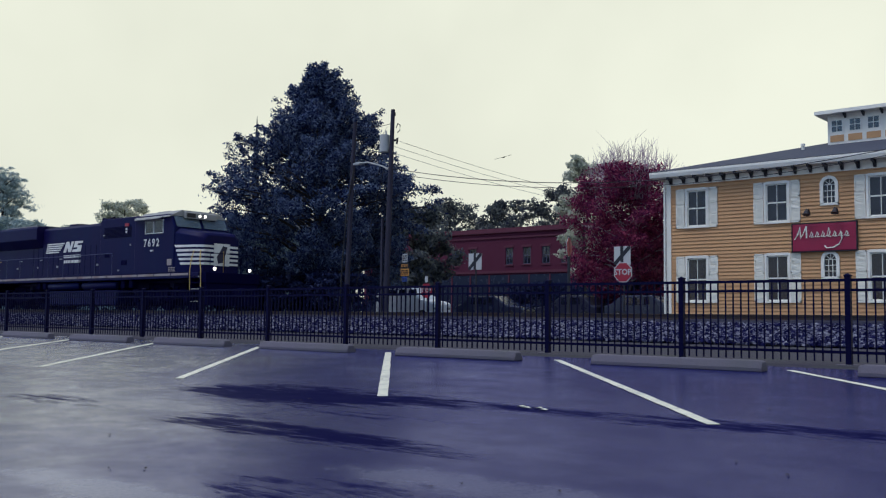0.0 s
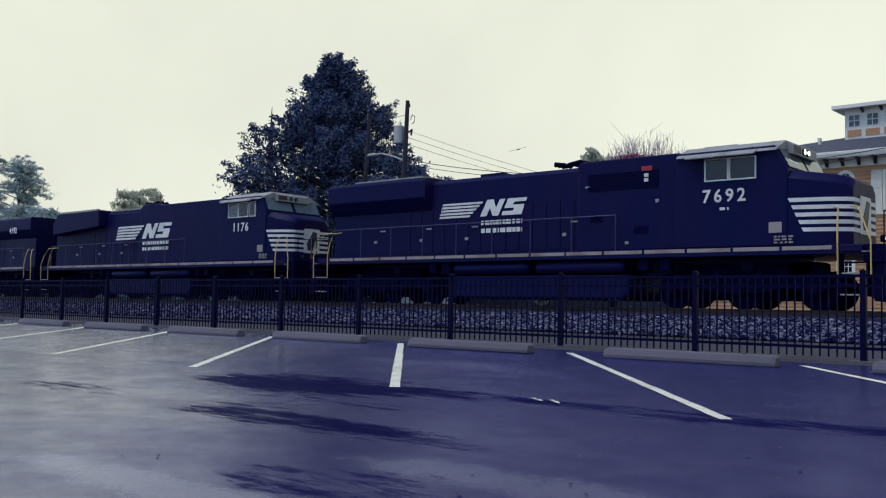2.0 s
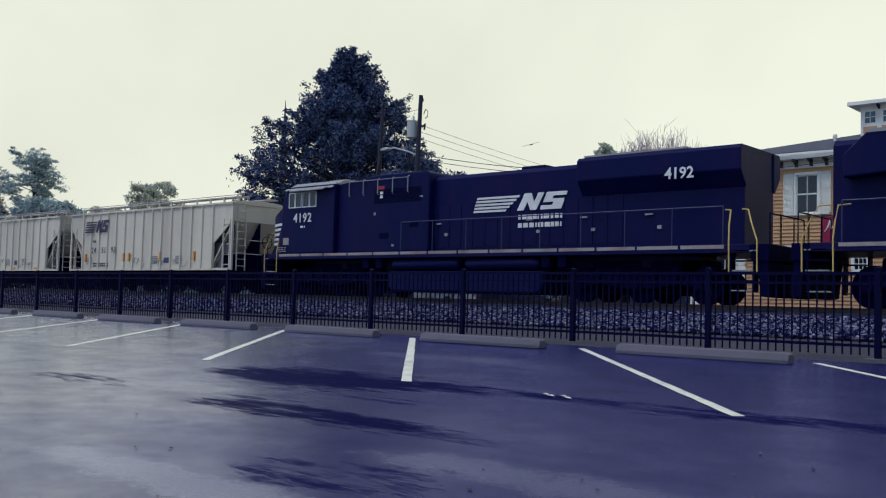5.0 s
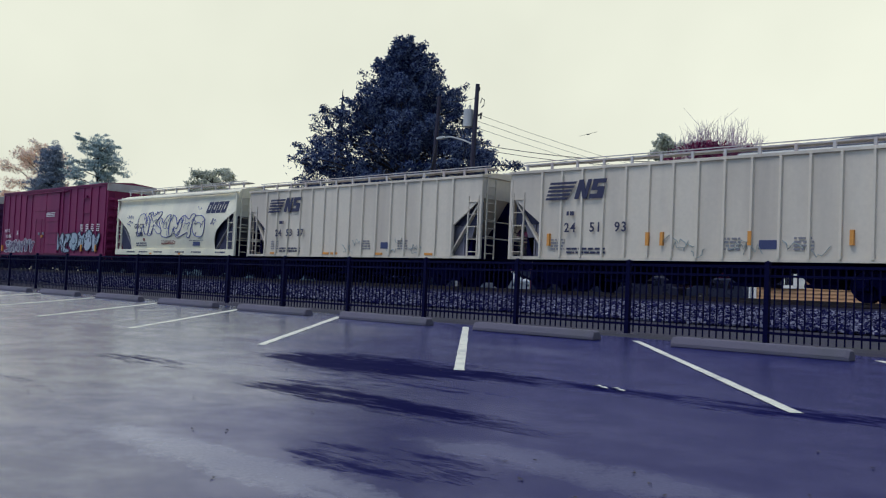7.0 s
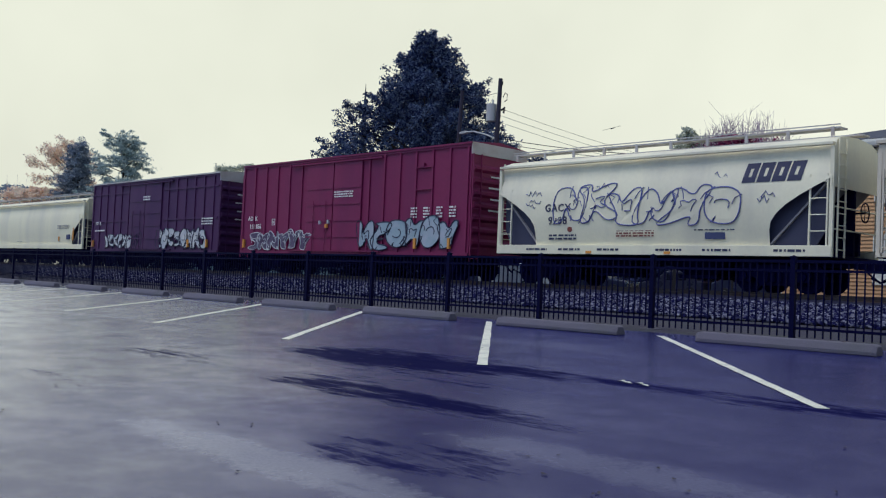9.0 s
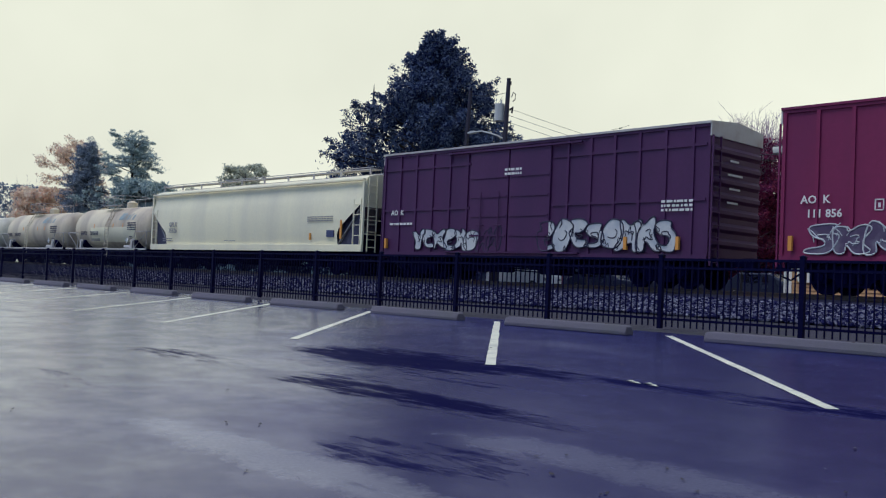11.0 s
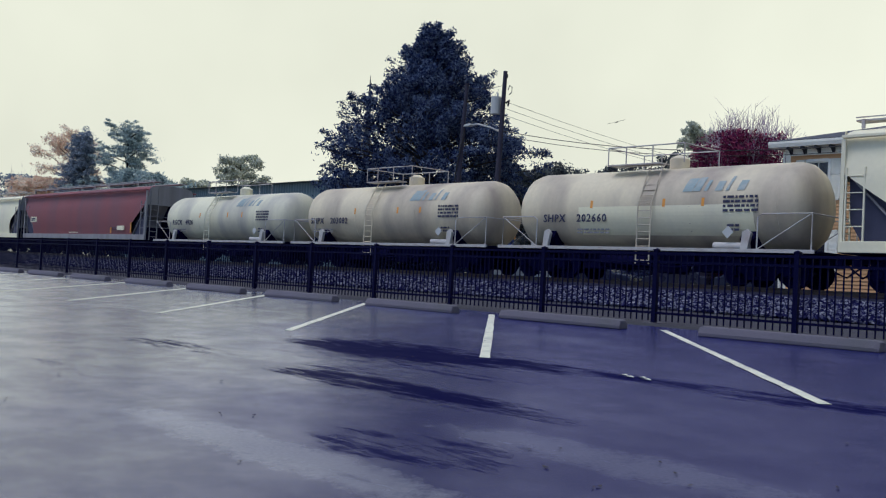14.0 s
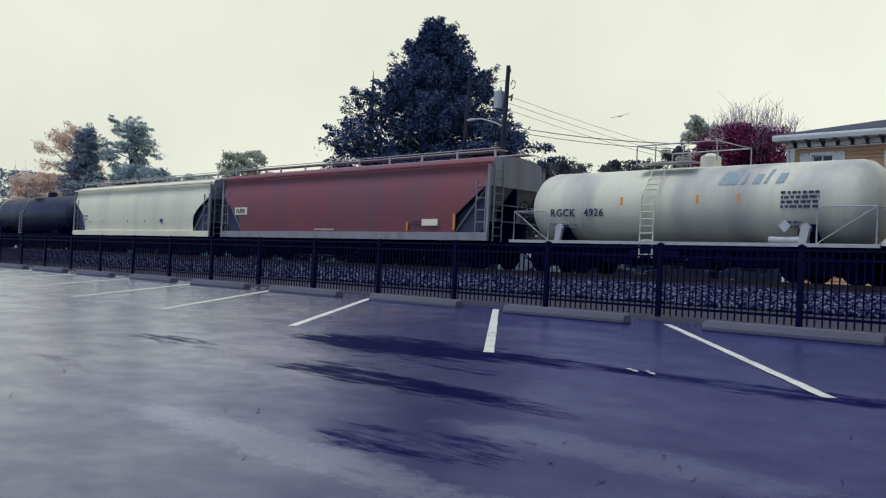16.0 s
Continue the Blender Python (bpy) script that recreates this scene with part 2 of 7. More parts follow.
SIDING = mat("ochre_siding", (0.53, 0.30, 0.135), 0.7, var=0.08, scale=0.8, grain=14, bump=0.05, grime=(0.40, 0.22, 0.11), amount=0.4)
TRIM = mat("cream_trim", (0.84, 0.81, 0.71), 0.6, var=0.06, grain=20, bump=0.03, grime=(0.6, 0.56, 0.5), amount=0.3)
SHUTTER = mat("cream_shutter", (0.80, 0.77, 0.66), 0.6, var=0.06, grain=20, bump=0.03)
SHINGLE = mat("roof_shingle", (0.055, 0.06, 0.085), 0.8, var=0.3, grain=10, bump=0.5)
PANE = clear_glass("window_glass", (0.03, 0.035, 0.07))
CABGLASS = clear_glass("cab_glass", (0.20, 0.26, 0.30))
ROOM = mat("unlit_room", (0.03, 0.03, 0.035), 0.9)
CURTAIN = mat("sheer_curtain", (0.55, 0.55, 0.55), 0.9, var=0.2, grain=12)
# dark colour standing in for shade inside the hoppers' cut-back ends
ENDSHADE = mat("end_shade", (0.040, 0.042, 0.080), 0.7, var=0.2)
LOWGREY = mat("lavender_grey", (0.20, 0.19, 0.22), 0.75, var=0.15, grime=(0.12, 0.11, 0.14), amount=0.5)
SIGNRED = mat("sign_red", (0.27, 0.010, 0.05), 0.4, var=0.1)
STOPRED = mat("stop_red", (0.30, 0.014, 0.035), 0.4, var=0.1)
SIGNWHITE = mat("sign_white", (0.48, 0.48, 0.47), 0.5, var=0.1)
SIGNORANGE = mat("sign_orange", (0.55, 0.25, 0.05), 0.5, var=0.15)
SIGNBLUE = mat("sign_blue", (0.03, 0.07, 0.30), 0.5, var=0.1)
SIGNBLACK = mat("sign_black", (0.012, 0.012, 0.02), 0.5, var=0.1)
GALVPOST = mat("post_steel", (0.03, 0.03, 0.04), 0.6, metal=0.3)
POLEWOOD = mat("pole_wood", (0.030, 0.028, 0.050), 0.9, var=0.35, scale=1, grain=14, bump=0.4, streak=True)
CANGREY = mat("transformer_grey", (0.42, 0.43, 0.42), 0.5, var=0.15)
WIRE = mat("wire_black", (0.02, 0.02, 0.025), 0.6)
BRICK = mat("red_brick", (0.090, 0.010, 0.034), 0.85, var=0.35, scale=0.5, grain=9, bump=0.3, grime=(0.08, 0.010, 0.028), amount=0.7)
STONETRIM = mat("brown_stone", (0.11, 0.025, 0.045), 0.8, var=0.2)
METALWALL = mat("blue_grey_metal", (0.10, 0.155, 0.18), 0.5, var=0.15, scale=0.4, grime=(0.14, 0.19, 0.21), amount=0.6)
CARWHITE = mat("car_white", (0.70, 0.71, 0.72), 0.3, var=0.05, spec=0.5)
CARDARK = mat("car_dark", (0.02, 0.025, 0.05), 0.25, var=0.1, spec=0.5)
CARGREY = mat("car_grey", (0.022, 0.024, 0.045), 0.3, var=0.1, spec=0.5)
POSTGREY = mat("frame_grey", (0.10, 0.095, 0.13), 0.6, var=0.15)
RUBBER = mat("rubber", (0.015, 0.015, 0.017), 0.8)
BARK = mat("bark", (0.045, 0.038, 0.04), 0.95, var=0.4, scale=3, grain=14, bump=0.8)
TWIG = mat("grey_twig", (0.44, 0.35, 0.40), 0.9, var=0.3)
LEAF_DARK = leaf_mat("leaf_dark_green", (0.010, 0.016, 0.070), (0.052, 0.076, 0.165), (0.185, 0.240, 0.355), 0.55)
# darker copy of LEAF_DARK: shade is put into the hedge colour
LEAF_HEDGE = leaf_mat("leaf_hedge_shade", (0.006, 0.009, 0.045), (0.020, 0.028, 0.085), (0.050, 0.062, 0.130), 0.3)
# pine, gold and olive are lifted pale: distance haze is put into the colour
LEAF_PINE_HAZED = leaf_mat("leaf_pine_hazed", (0.19, 0.265, 0.29), (0.36, 0.45, 0.455), (0.58, 0.65, 0.61))
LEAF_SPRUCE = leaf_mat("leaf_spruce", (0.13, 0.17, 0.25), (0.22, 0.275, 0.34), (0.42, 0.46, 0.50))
LEAF_RED = leaf_mat("leaf_maple_red", (0.060, 0.011, 0.055), (0.185, 0.030, 0.090), (0.40, 0.085, 0.16))
LEAF_GOLD_HAZED = leaf_mat("leaf_autumn_hazed", (0.74, 0.50, 0.38), (0.84, 0.70, 0.55), (0.90, 0.82, 0.68))
LEAF_OLIVE_HAZED = leaf_mat("leaf_olive_hazed", (0.36, 0.39, 0.32), (0.55, 0.57, 0.47), (0.74, 0.74, 0.62), 0.6)
LEAF_MID = leaf_mat("leaf_shade_green", (0.045, 0.053, 0.085), (0.105, 0.12, 0.13), (0.22, 0.235, 0.21))
HEADLAMP = glow("headlamp_glow", (1.0, 0.90, 0.70), 3.0)
SKYGLOW = glow("cloud_glow", (0.893, 0.855, 0.612), 1.0)
cloud_n, cloud_l = SKYGLOW.node_tree.nodes, SKYGLOW.node_tree.links
cloud_c = cloud_n.new("ShaderNodeTexCoord")
cloud_t = cloud_n.new("ShaderNodeTexNoise")
cloud_t.inputs["Scale"].default_value, cloud_t.inputs["Detail"].default_value = 0.0011, 4
cloud_r = cloud_n.new("ShaderNodeMapRange")
cloud_r.inputs[1].default_value, cloud_r.inputs[2].default_value = 0.3, 0.7
cloud_r.inputs[3].default_value, cloud_r.inputs[4].default_value = 0.90, 1.06
cloud_l.new(cloud_c.outputs["Object"], cloud_t.inputs["Vector"])
cloud_l.new(cloud_t.outputs["Fac"], cloud_r.inputs[0])
cloud_l.new(cloud_r.outputs[0], cloud_n["Principled BSDF"].inputs["Emission Strength"])
SKYGLOW.node_tree.nodes["Principled BSDF"].inputs["Base Color"].default_value = (0, 0, 0, 1)
SKYGLOW.node_tree.nodes["Principled BSDF"].inputs["Specular IOR Level"].default_value = 0


# ---- shapes ----
class Shape:
    """Gathers vertices and faces of one part."""

    def __init__(self):
        self.v, self.f, self.m, self.slot = [], [], [], 0

    def add(self, vs, fs):
        k = len(self.v)
        self.v += [tuple(map(float, p)) for p in vs]
        self.f += [tuple(i + k for i in q) for q in fs]
        self.m += [self.slot] * len(fs)
        return self

    def box(self, x0, x1, y0, y1, z0, z1):
        vs = [(x, y, z) for z in (z0, z1) for y in (y0, y1) for x in (x0, x1)]
        return self.add(vs, [(0, 2, 3, 1), (4, 5, 7, 6), (0, 1, 5, 4), (2, 6, 7, 3), (0, 4, 6, 2), (1, 3, 7, 5)])

    def prism(self, poly, axis, c0, c1):
        """A polygon pushed along an axis: poly in (x, z) for y, (y, z) for x, (x, y) for z."""
        n = len(poly)
        area = sum(poly[i][0] * poly[(i + 1) % n][1] - poly[(i + 1) % n][0] * poly[i][1] for i in range(n))
        if area < 0:
            poly = poly[::-1]
        put = {"y": lambda a, b, c: (a, c, b), "x": lambda a, b, c: (c, a, b), "z": lambda a, b, c: (a, b, c)}[axis]
        vs = [put(a, b, c) for c in (c0, c1) for a, b in poly]
        fs = [tuple(range(n))[::-1], tuple(range(n, 2 * n))] + [(i, (i + 1) % n, n + (i + 1) % n, n + i) for i in range(n)]
        if axis == "y":
            fs = [q[::-1] for q in fs]
        return self.add(vs, fs)

    def tube(self, pts, r, n=6, caps=True):
        pts = [Vector(p) for p in pts]
        rs = r if isinstance(r, (list, tuple)) else [r] * len(pts)
        vs, fs = [], []
        for i, p in enumerate(pts):
            d = (pts[min(i + 1, len(pts) - 1)] - pts[max(i - 1, 0)]).normalized()
            a = d.cross(Vector((0, 0, 1)) if abs(d.z) < 0.9 else Vector((1, 0, 0))).normalized()
            b = d.cross(a)
            vs += [p + (a * math.cos(2 * math.pi * j / n) + b * math.sin(2 * math.pi * j / n)) * rs[i] for j in range(n)]
        for i in range(len(pts) - 1):
            fs += [(i * n + j, i * n + (j + 1) % n, (i + 1) * n + (j + 1) % n, (i + 1) * n + j) for j in range(n)]
        if caps:
            fs += [tuple(range(n))[::-1], tuple(range((len(pts) - 1) * n, len(pts) * n))]
        return self.add(vs, fs)

    def loft(self, rings, caps=True):
        n = len(rings[0])
        vs = [p for r in rings for p in r]
        fs = [(i * n + j, i * n + (j + 1) % n, (i + 1) * n + (j + 1) % n, (i + 1) * n + j) for i in range(len(rings) - 1) for j in range(n)]
        if caps:
            fs += [tuple(range(n))[::-1], tuple(range((len(rings) - 1) * n, len(rings) * n))]
        return self.add(vs, fs)

    def mesh(self, name, mats, smooth=None):
        me = bpy.data.meshes.new(name)
        me.from_pydata(self.v, [], self.f)
        for m in mats:
            me.materials.append(m)
        if len(mats) > 1:
            me.polygons.foreach_set("material_index", self.m)
        if smooth:
            me.polygons.foreach_set("use_smooth", [True] * len(self.f))
            me.set_sharp_from_angle(angle=radians(smooth))
        me.update()
        return me


def part(name, shape, mats, parent=None, label="", bevel=0.0, smooth=None, at=None):
    """One mesh object, under a thing or a part."""
    mats = mats if isinstance(mats, (list, tuple)) else [mats]
    data = shape.mesh(name, mats, smooth) if isinstance(shape, Shape) else shape
    ob = new(name, data)
    ob.parent = parent
    if at is not None:
        ob.matrix_basis = at
    if bevel:
        b = ob.modifiers.new("bevel", "BEVEL")
        b.width, b.segments, b.limit_method = bevel, 2, "ANGLE"
    if label:
        tagged(ob, label)
    return ob


def thing(name, label, category, m=None, group="", kind=""):
    ob = new(name)
    if m is not None:
        ob.matrix_basis = m
    return tagged(ob, label, category, group, kind)


def text_mesh(body, size, mat_, depth=0.004, align="CENTER", shear=0.0, gap=1.0):
    """Built-in font as a thin mesh that stands upright and faces -y."""
    cu = bpy.data.curves.new("letters", "FONT")
    cu.body, cu.size, cu.extrude, cu.align_x, cu.align_y, cu.shear = body, size, depth, align, "CENTER", shear
    cu.resolution_u, cu.space_character = 2, gap
    cu.offset = size * 0.018
    tmp = bpy.data.objects.new("letters", cu)
    scene.collection.objects.link(tmp)
    me = bpy.data.meshes.new_from_object(tmp.evaluated_get(bpy.context.evaluated_depsgraph_get()))
    bpy.data.objects.remove(tmp)
    me.transform(Matrix.Rotation(radians(90), 4, "X"))
    me.materials.clear()
    me.materials.append(mat_)
    return me


def lettering(body, size, x, y, z, parent, mat_=None, shear=0.0, gap=1.0):
    return part("lettering", text_mesh(body, size, mat_ or WHITE, shear=shear, gap=gap), [], parent, at=pose(x, y - 0.012, z))


def bars(x0, x1, z0, z1, y, rows, parent, mat_, seed=1, name="stencil"):
    """Small writing that cannot be read: rows of short bars."""
    rnd, s = random.Random(seed), Shape()
    h = (z1 - z0) / rows
    single = name == "owner_mark"
    for i in range(rows):
        x = x0
        while x < x1 - 0.02:
            w = min(rnd.uniform(0.05, 0.22), x1 - x)
            s.box(x, x + w, y - 0.008, y + 0.004, z0 + i * h + h * 0.2, z0 + i * h + h * 0.75)
            x += w + rnd.uniform(0.03, 0.07)
            if single:
                part(name, s, mat_, parent)
                s = Shape()
        if s.v:
            part(name, s, mat_, parent)
            s = Shape()


def slanted_logo(x, z, w, h, y, parent, mat_):
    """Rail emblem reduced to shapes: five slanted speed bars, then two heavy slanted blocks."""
    s = Shape()
    lean = h * 0.32
    for i in range(5):
        za, zb = z + h * i / 5, z + h * (i + 0.62) / 5
        x0, x1 = x + lean * i / 5, x + w * (0.36 + 0.035 * i)
        s = Shape()
        s.prism([(x0, za), (x1, za), (x1 + lean / 5, zb), (x0 + lean / 5, zb)], "y", y - 0.012, y + 0.004)
        part("emblem_bar", s, mat_, parent)

    def slab(a, b, c, d, za=0.0, zb=1.0, proud=0.0):
        s = Shape()
        s.prism([(x + w * a, z + h * za), (x + w * b, z + h * za), (x + w * d, z + h * zb), (x + w * c, z + h * zb)], "y", y - 0.012 - proud, y + 0.004)
        part("emblem_block", s, mat_, parent)

    slab(0.48, 0.55, 0.56, 0.63)
    slab(0.62, 0.68, 0.56, 0.63, proud=0.005)
    slab(0.62, 0.68, 0.70, 0.76)
    slab(0.72, 0.93, 0.73, 0.945, 0.0, 0.24)
    slab(0.84, 0.945, 0.855, 0.955, 0.24, 0.42)
    slab(0.75, 0.955, 0.76, 0.96, 0.42, 0.60)
    slab(0.76, 0.84, 0.775, 0.855, 0.60, 0.78)
    slab(0.775, 0.98, 0.785, 0.99, 0.78, 1.0)


SPRAY = (
    ((0.0, 0.35), (0.25, 0.0), (0.95, 0.05), (0.85, 0.25), (0.4, 0.22), (0.35, 0.5), (0.7, 0.52), (1.0, 0.8), (0.75, 1.0), (0.15, 0.95), (0.3, 0.75), (0.1, 0.6)),
    ((0.3, 0.0), (0.75, 0.0), (0.7, 0.4), (1.05, 0.95), (0.7, 1.0), (0.5, 0.65), (0.35, 0.95), (0.0, 0.85), (0.32, 0.42)),
    ((0.05, 0.0), (0.35, 0.05), (0.4, 0.35), (0.75, 0.0), (1.1, 0.1), (0.7, 0.5), (1.0, 0.9), (0.75, 1.05), (0.42, 0.68), (0.3, 1.0), (0.0, 0.9), (0.12, 0.5)),
    ((0.1, 0.25), (0.3, 0.0), (0.8, 0.02), (1.0, 0.3), (0.95, 0.8), (0.7, 1.0), (0.25, 0.98), (0.02, 0.7)),
    ((0.0, 0.0), (0.28, 0.0), (0.4, 0.55), (0.6, 0.1), (0.95, 0.0), (1.0, 0.95), (0.72, 0.95), (0.7, 0.45), (0.5, 0.95), (0.1, 1.0)),
)


def rounded(pts, times):
    """Cuts the corners of a closed outline."""
    for _ in range(times):
        pts = [q for (a, b), (c, d) in zip(pts, pts[1:] + pts[:1]) for q in ((a * 0.76 + c * 0.24, b * 0.76 + d * 0.24), (a * 0.24 + c * 0.76, b * 0.24 + d * 0.76))]
    return pts


def graffiti(x0, x1, z0, z1, y, parent, fill, edge, seed, n=5, skin=None, line=0.0):
    """Interlocked sprayed bubble shapes that cannot be read: pale fills, dark outlines, inner strokes and flicks."""
    rnd = random.Random(seed)
    w, h = (x1 - x0) / n, z1 - z0
    line = line or 0.012 + 0.010 * h
    for i in range(n):
        s = Shape()
        off = 0.010 + 0.005 * (i % 3)
        lean, flip = rnd.uniform(-0.15, 0.45), rnd.random() < 0.4
        ox, oz, tall = x0 + w * i - 0.12 * w, z0 + rnd.uniform(0.0, 0.14) * h, rnd.uniform(0.74, 0.92)

        def put(a, b):
            a = 1 - a if flip else a
            return ox + (a * 1.28 + (b - 0.5) * lean) * w, min(z1, max(z0, oz + b * h * tall))

        raw = [put(a + rnd.uniform(-0.10, 0.10), b + rnd.uniform(-0.08, 0.08)) for a, b in SPRAY[rnd.randrange(5)]]
        pts = rounded(raw, 2)
        area = sum(p[0] * q[1] - q[0] * p[1] for p, q in zip(pts, pts[1:] + pts[:1]))
        pts = pts if area > 0 else pts[::-1]
        s.slot = 0
        s.prism(pts, "y", y - off, y + 0.002)
        s.slot = 1
        yo = y - off - 0.003
        s.tube([(a, yo, b) for a, b in pts + pts[:1]], line, 5)
        mid = sum(a for a, _ in pts) / len(pts), sum(b for _, b in pts) / len(pts)
        inner = [(mid[0] + (a - mid[0]) * 0.42, mid[1] + (b - mid[1]) * 0.30) for a, b in pts[::2]]
        s.tube([(a, yo, b) for a, b in inner[: len(inner) * 2 // 3]], line * 0.8, 4)
        for _ in range(4):
            a, b = raw[rnd.randrange(len(raw))]
            c, d = mid[0] + (a - mid[0]) * 0.66, mid[1] + (b - mid[1]) * 0.66
            s.tube([(a, yo, b), (c + rnd.uniform(-0.1, 0.1) * w, yo, d), (c + rnd.uniform(-0.15, 0.15) * w, yo, max(z0, d - 0.12 * h))], line * 0.7, 4)
        if skin:
            s.v = [(a, b + skin(c), c) for a, b, c in s.v]
        part("spray_paint", s, [fill, edge], parent, "sprayed rounded shape with dark outline")


# ---- the lot, the track bed and the land ----
FENCE_Y, SLOPE, TRACK_Y, RAIL_Z = 13.40, 0.0329, 26.05, 0.75


def lot_z(y):
    return -SLOPE * (FENCE_Y - y)


sh = Shape()
profile = [(-4000, -3), (-40, -1.8), (-30, lot_z(-30) - 0.02), (12.85, lot_z(12.85) - 0.02), (13.1, 0.0), (20.3, 0.02), (20.8, 0.02), (31.5, 0.15), (34, 0.35), (4000, 0.35)]
xs = [-4000, -300, -120, -60, -30, 0, 30, 300, 4000]
sh.add([(x, y, z) for y, z in profile for x in xs], [(i * 9 + j, i * 9 + j + 1, (i + 1) * 9 + j + 1, (i + 1) * 9 + j) for i in range(len(profile) - 1) for j in range(8)])
tagged(part("ground", sh, SOIL), "bare damp soil and gravel beside the railway", "ground", kind="structure")

sh = Shape()
sh.add([(-120, -30, lot_z(-30)), (60, -30, lot_z(-30)), (60, 12.75, lot_z(12.75)), (-120, 12.75, lot_z(12.75))], [(0, 1, 2, 3)])
sh.add([(-120, 12.75, lot_z(12.75)), (60, 12.75, lot_z(12.75)), (60, 12.80, lot_z(12.75) - 0.05), (-120, 12.80, lot_z(12.75) - 0.05)], [(0, 1, 2, 3)])
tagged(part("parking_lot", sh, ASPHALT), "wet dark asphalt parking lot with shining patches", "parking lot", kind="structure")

sh = Shape()
sh.add([(x, y, 0.36) for y in (34.2, 39.0) for x in (-300, 60)], [(0, 1, 3, 2)])
tagged(part("road", sh, ROAD), "damp asphalt street behind the tracks", "road", kind="structure")

# stall lines at 45 degrees to the fence
LINE_X, LINE_STEP, LINE_TAN = -12.70, 3.531, math.tan(radians(133.1))
for i in range(-12, 4):
    sh = Shape()
    y0, y1 = (7.0, 12.2)
    if i == -1:
        y1 = 12.15
    a = Vector((LINE_X + LINE_STEP * i + (y0 - FENCE_Y) / LINE_TAN, y0, lot_z(y0) + 0.005))
    b = Vector((LINE_X + LINE_STEP * i + (y1 - FENCE_Y) / LINE_TAN, y1, lot_z(y1) + 0.005))
    d = (b - a).normalized()
    s2 = Vector((d.y, -d.x, 0)) * 0.055
    rnd = random.Random(i)
    n = 26
    vs = []
    for j in range(n + 1):
        p = a.lerp(b, j / n)
        vs += [p - s2 * rnd.uniform(0.86, 1.08), p + s2 * rnd.uniform(0.86, 1.08)]
    sh.add(vs, [(2 * j, 2 * j + 1, 2 * j + 3, 2 * j + 2) for j in range(n)])
    tagged(part("stall_line", sh, LINE), "worn white painted line between parking stalls", "parking line", "stall lines", "structure")


def wheel_stop():
    """Precast concrete bar with sloped sides and two drain notches."""
    sh = Shape()
    prof = [(-0.12, 0), (-0.12, 0.05), (-0.075, 0.14), (0.075, 0.14), (0.12, 0.05), (0.12, 0)]
    L = 1.24
    rings = []
    for x, g in ((-L, 0.86), (-L + 0.05, 1.0), (-0.7, 1.0), (0.0, 0.985), (0.7, 1.0), (L - 0.05, 1.0), (L, 0.86)):
        rings.append([(x, y * g, z * g) for y, z in prof])
    sh.loft(rings)
    t = thing("wheel_stop", "weathered grey concrete wheel stop on the asphalt", "wheel stop", group="wheel stops")
    part("stop_bar", sh, CONCRETE, t, bevel=0.012)
    for x in (-0.8, 0.8):
        sh = Shape()
        sh.tube([(x, 0, 0.13), (x, 0, 0.146)], 0.018, 8)
        part("anchor_pin", sh, STEEL, t)
    return t


STOPS = [-2.3, -5.95, -9.70, -13.38, -16.93, -20.40, -24.10, -27.7, -31.2, -34.8, -38.3, -41.8, -45.4]
first = wheel_stop()
for i, x in enumerate(STOPS):
    m = pose(x, 11.84 + 0.05 * math.sin(i * 2.3), lot_z(11.84), math.degrees(math.atan(SLOPE)), 0, 0.7 * math.sin(i * 1.7))
    if i == 0:
        first.matrix_basis = m
    else:
        copy_thing(first, m)


# ---- ballast, ties and rails ----
def berm(y):
    """Height of the track bed across the track."""
    d = abs(y - TRACK_Y)
    if d < 1.75:
        return 0.56
    return max(0.0, 0.56 - (d - 1.75) * 0.155)


sh = Shape()
ys = [20.8 + 0.3 * i for i in range(36)]
xs = [-160 + 0.6 * i for i in range(300)]
rnd = random.Random(4)
vs = [(x, y, berm(y) + 0.03 + rnd.uniform(-0.03, 0.03)) for y in ys for x in xs]
nx = len(xs)
sh.add(vs, [(j * nx + i, j * nx + i + 1, (j + 1) * nx + i + 1, (j + 1) * nx + i) for j in range(len(ys) - 1) for i in range(nx - 1)])
tagged(part("track_bed", sh, BED), "dark grey ballast shoulder of the railway", "track bed", kind="structure")


def stones(n, seed):
    rnd = np.random.default_rng(seed)
    cube = np.array([(-1, -1, -1), (1, -1, -1), (1, 1, -1), (-1, 1, -1), (-1, -1, 1), (1, -1, 1), (1, 1, 1), (-1, 1, 1)], float)
    fc = [(0, 3, 2, 1), (4, 5, 6, 7), (0, 1, 5, 4), (1, 2, 6, 5), (2, 3, 7, 6), (3, 0, 4, 7)]
    sh = Shape()
    for i in range(n):
        x = -2.0 - 58 * rnd.random() ** 1.35
        y = 20.75 + 2.75 * rnd.random()
        r = 0.016 + 0.023 * rnd.random() ** 1.5
        p = cube * (1 + rnd.uniform(-0.45, 0.25, cube.shape)) * r * np.array([1.25, 1.0, 0.8])
        a, b = rnd.uniform(0, 6.28, 2)
        ca, sa, cb, sb = math.cos(a), math.sin(a), math.cos(b), math.sin(b)
        p = p @ np.array([[ca, -sa, 0], [sa, ca, 0], [0, 0, 1]]) @ np.array([[1, 0, 0], [0, cb, -sb], [0, sb, cb]])
        p += (x, y, berm(y) + 0.05 + rnd.uniform(0, 0.03))
        k = len(sh.v)
        sh.v += p.tolist()
        sh.f += [tuple(q + k for q in f) for f in fc]
    sh.m = [0] * len(sh.f)
    return sh


tagged(part("ballast", stones(56000, 7), STONE), "loose pale crushed stone on the track shoulder", "ballast", kind="stuff")

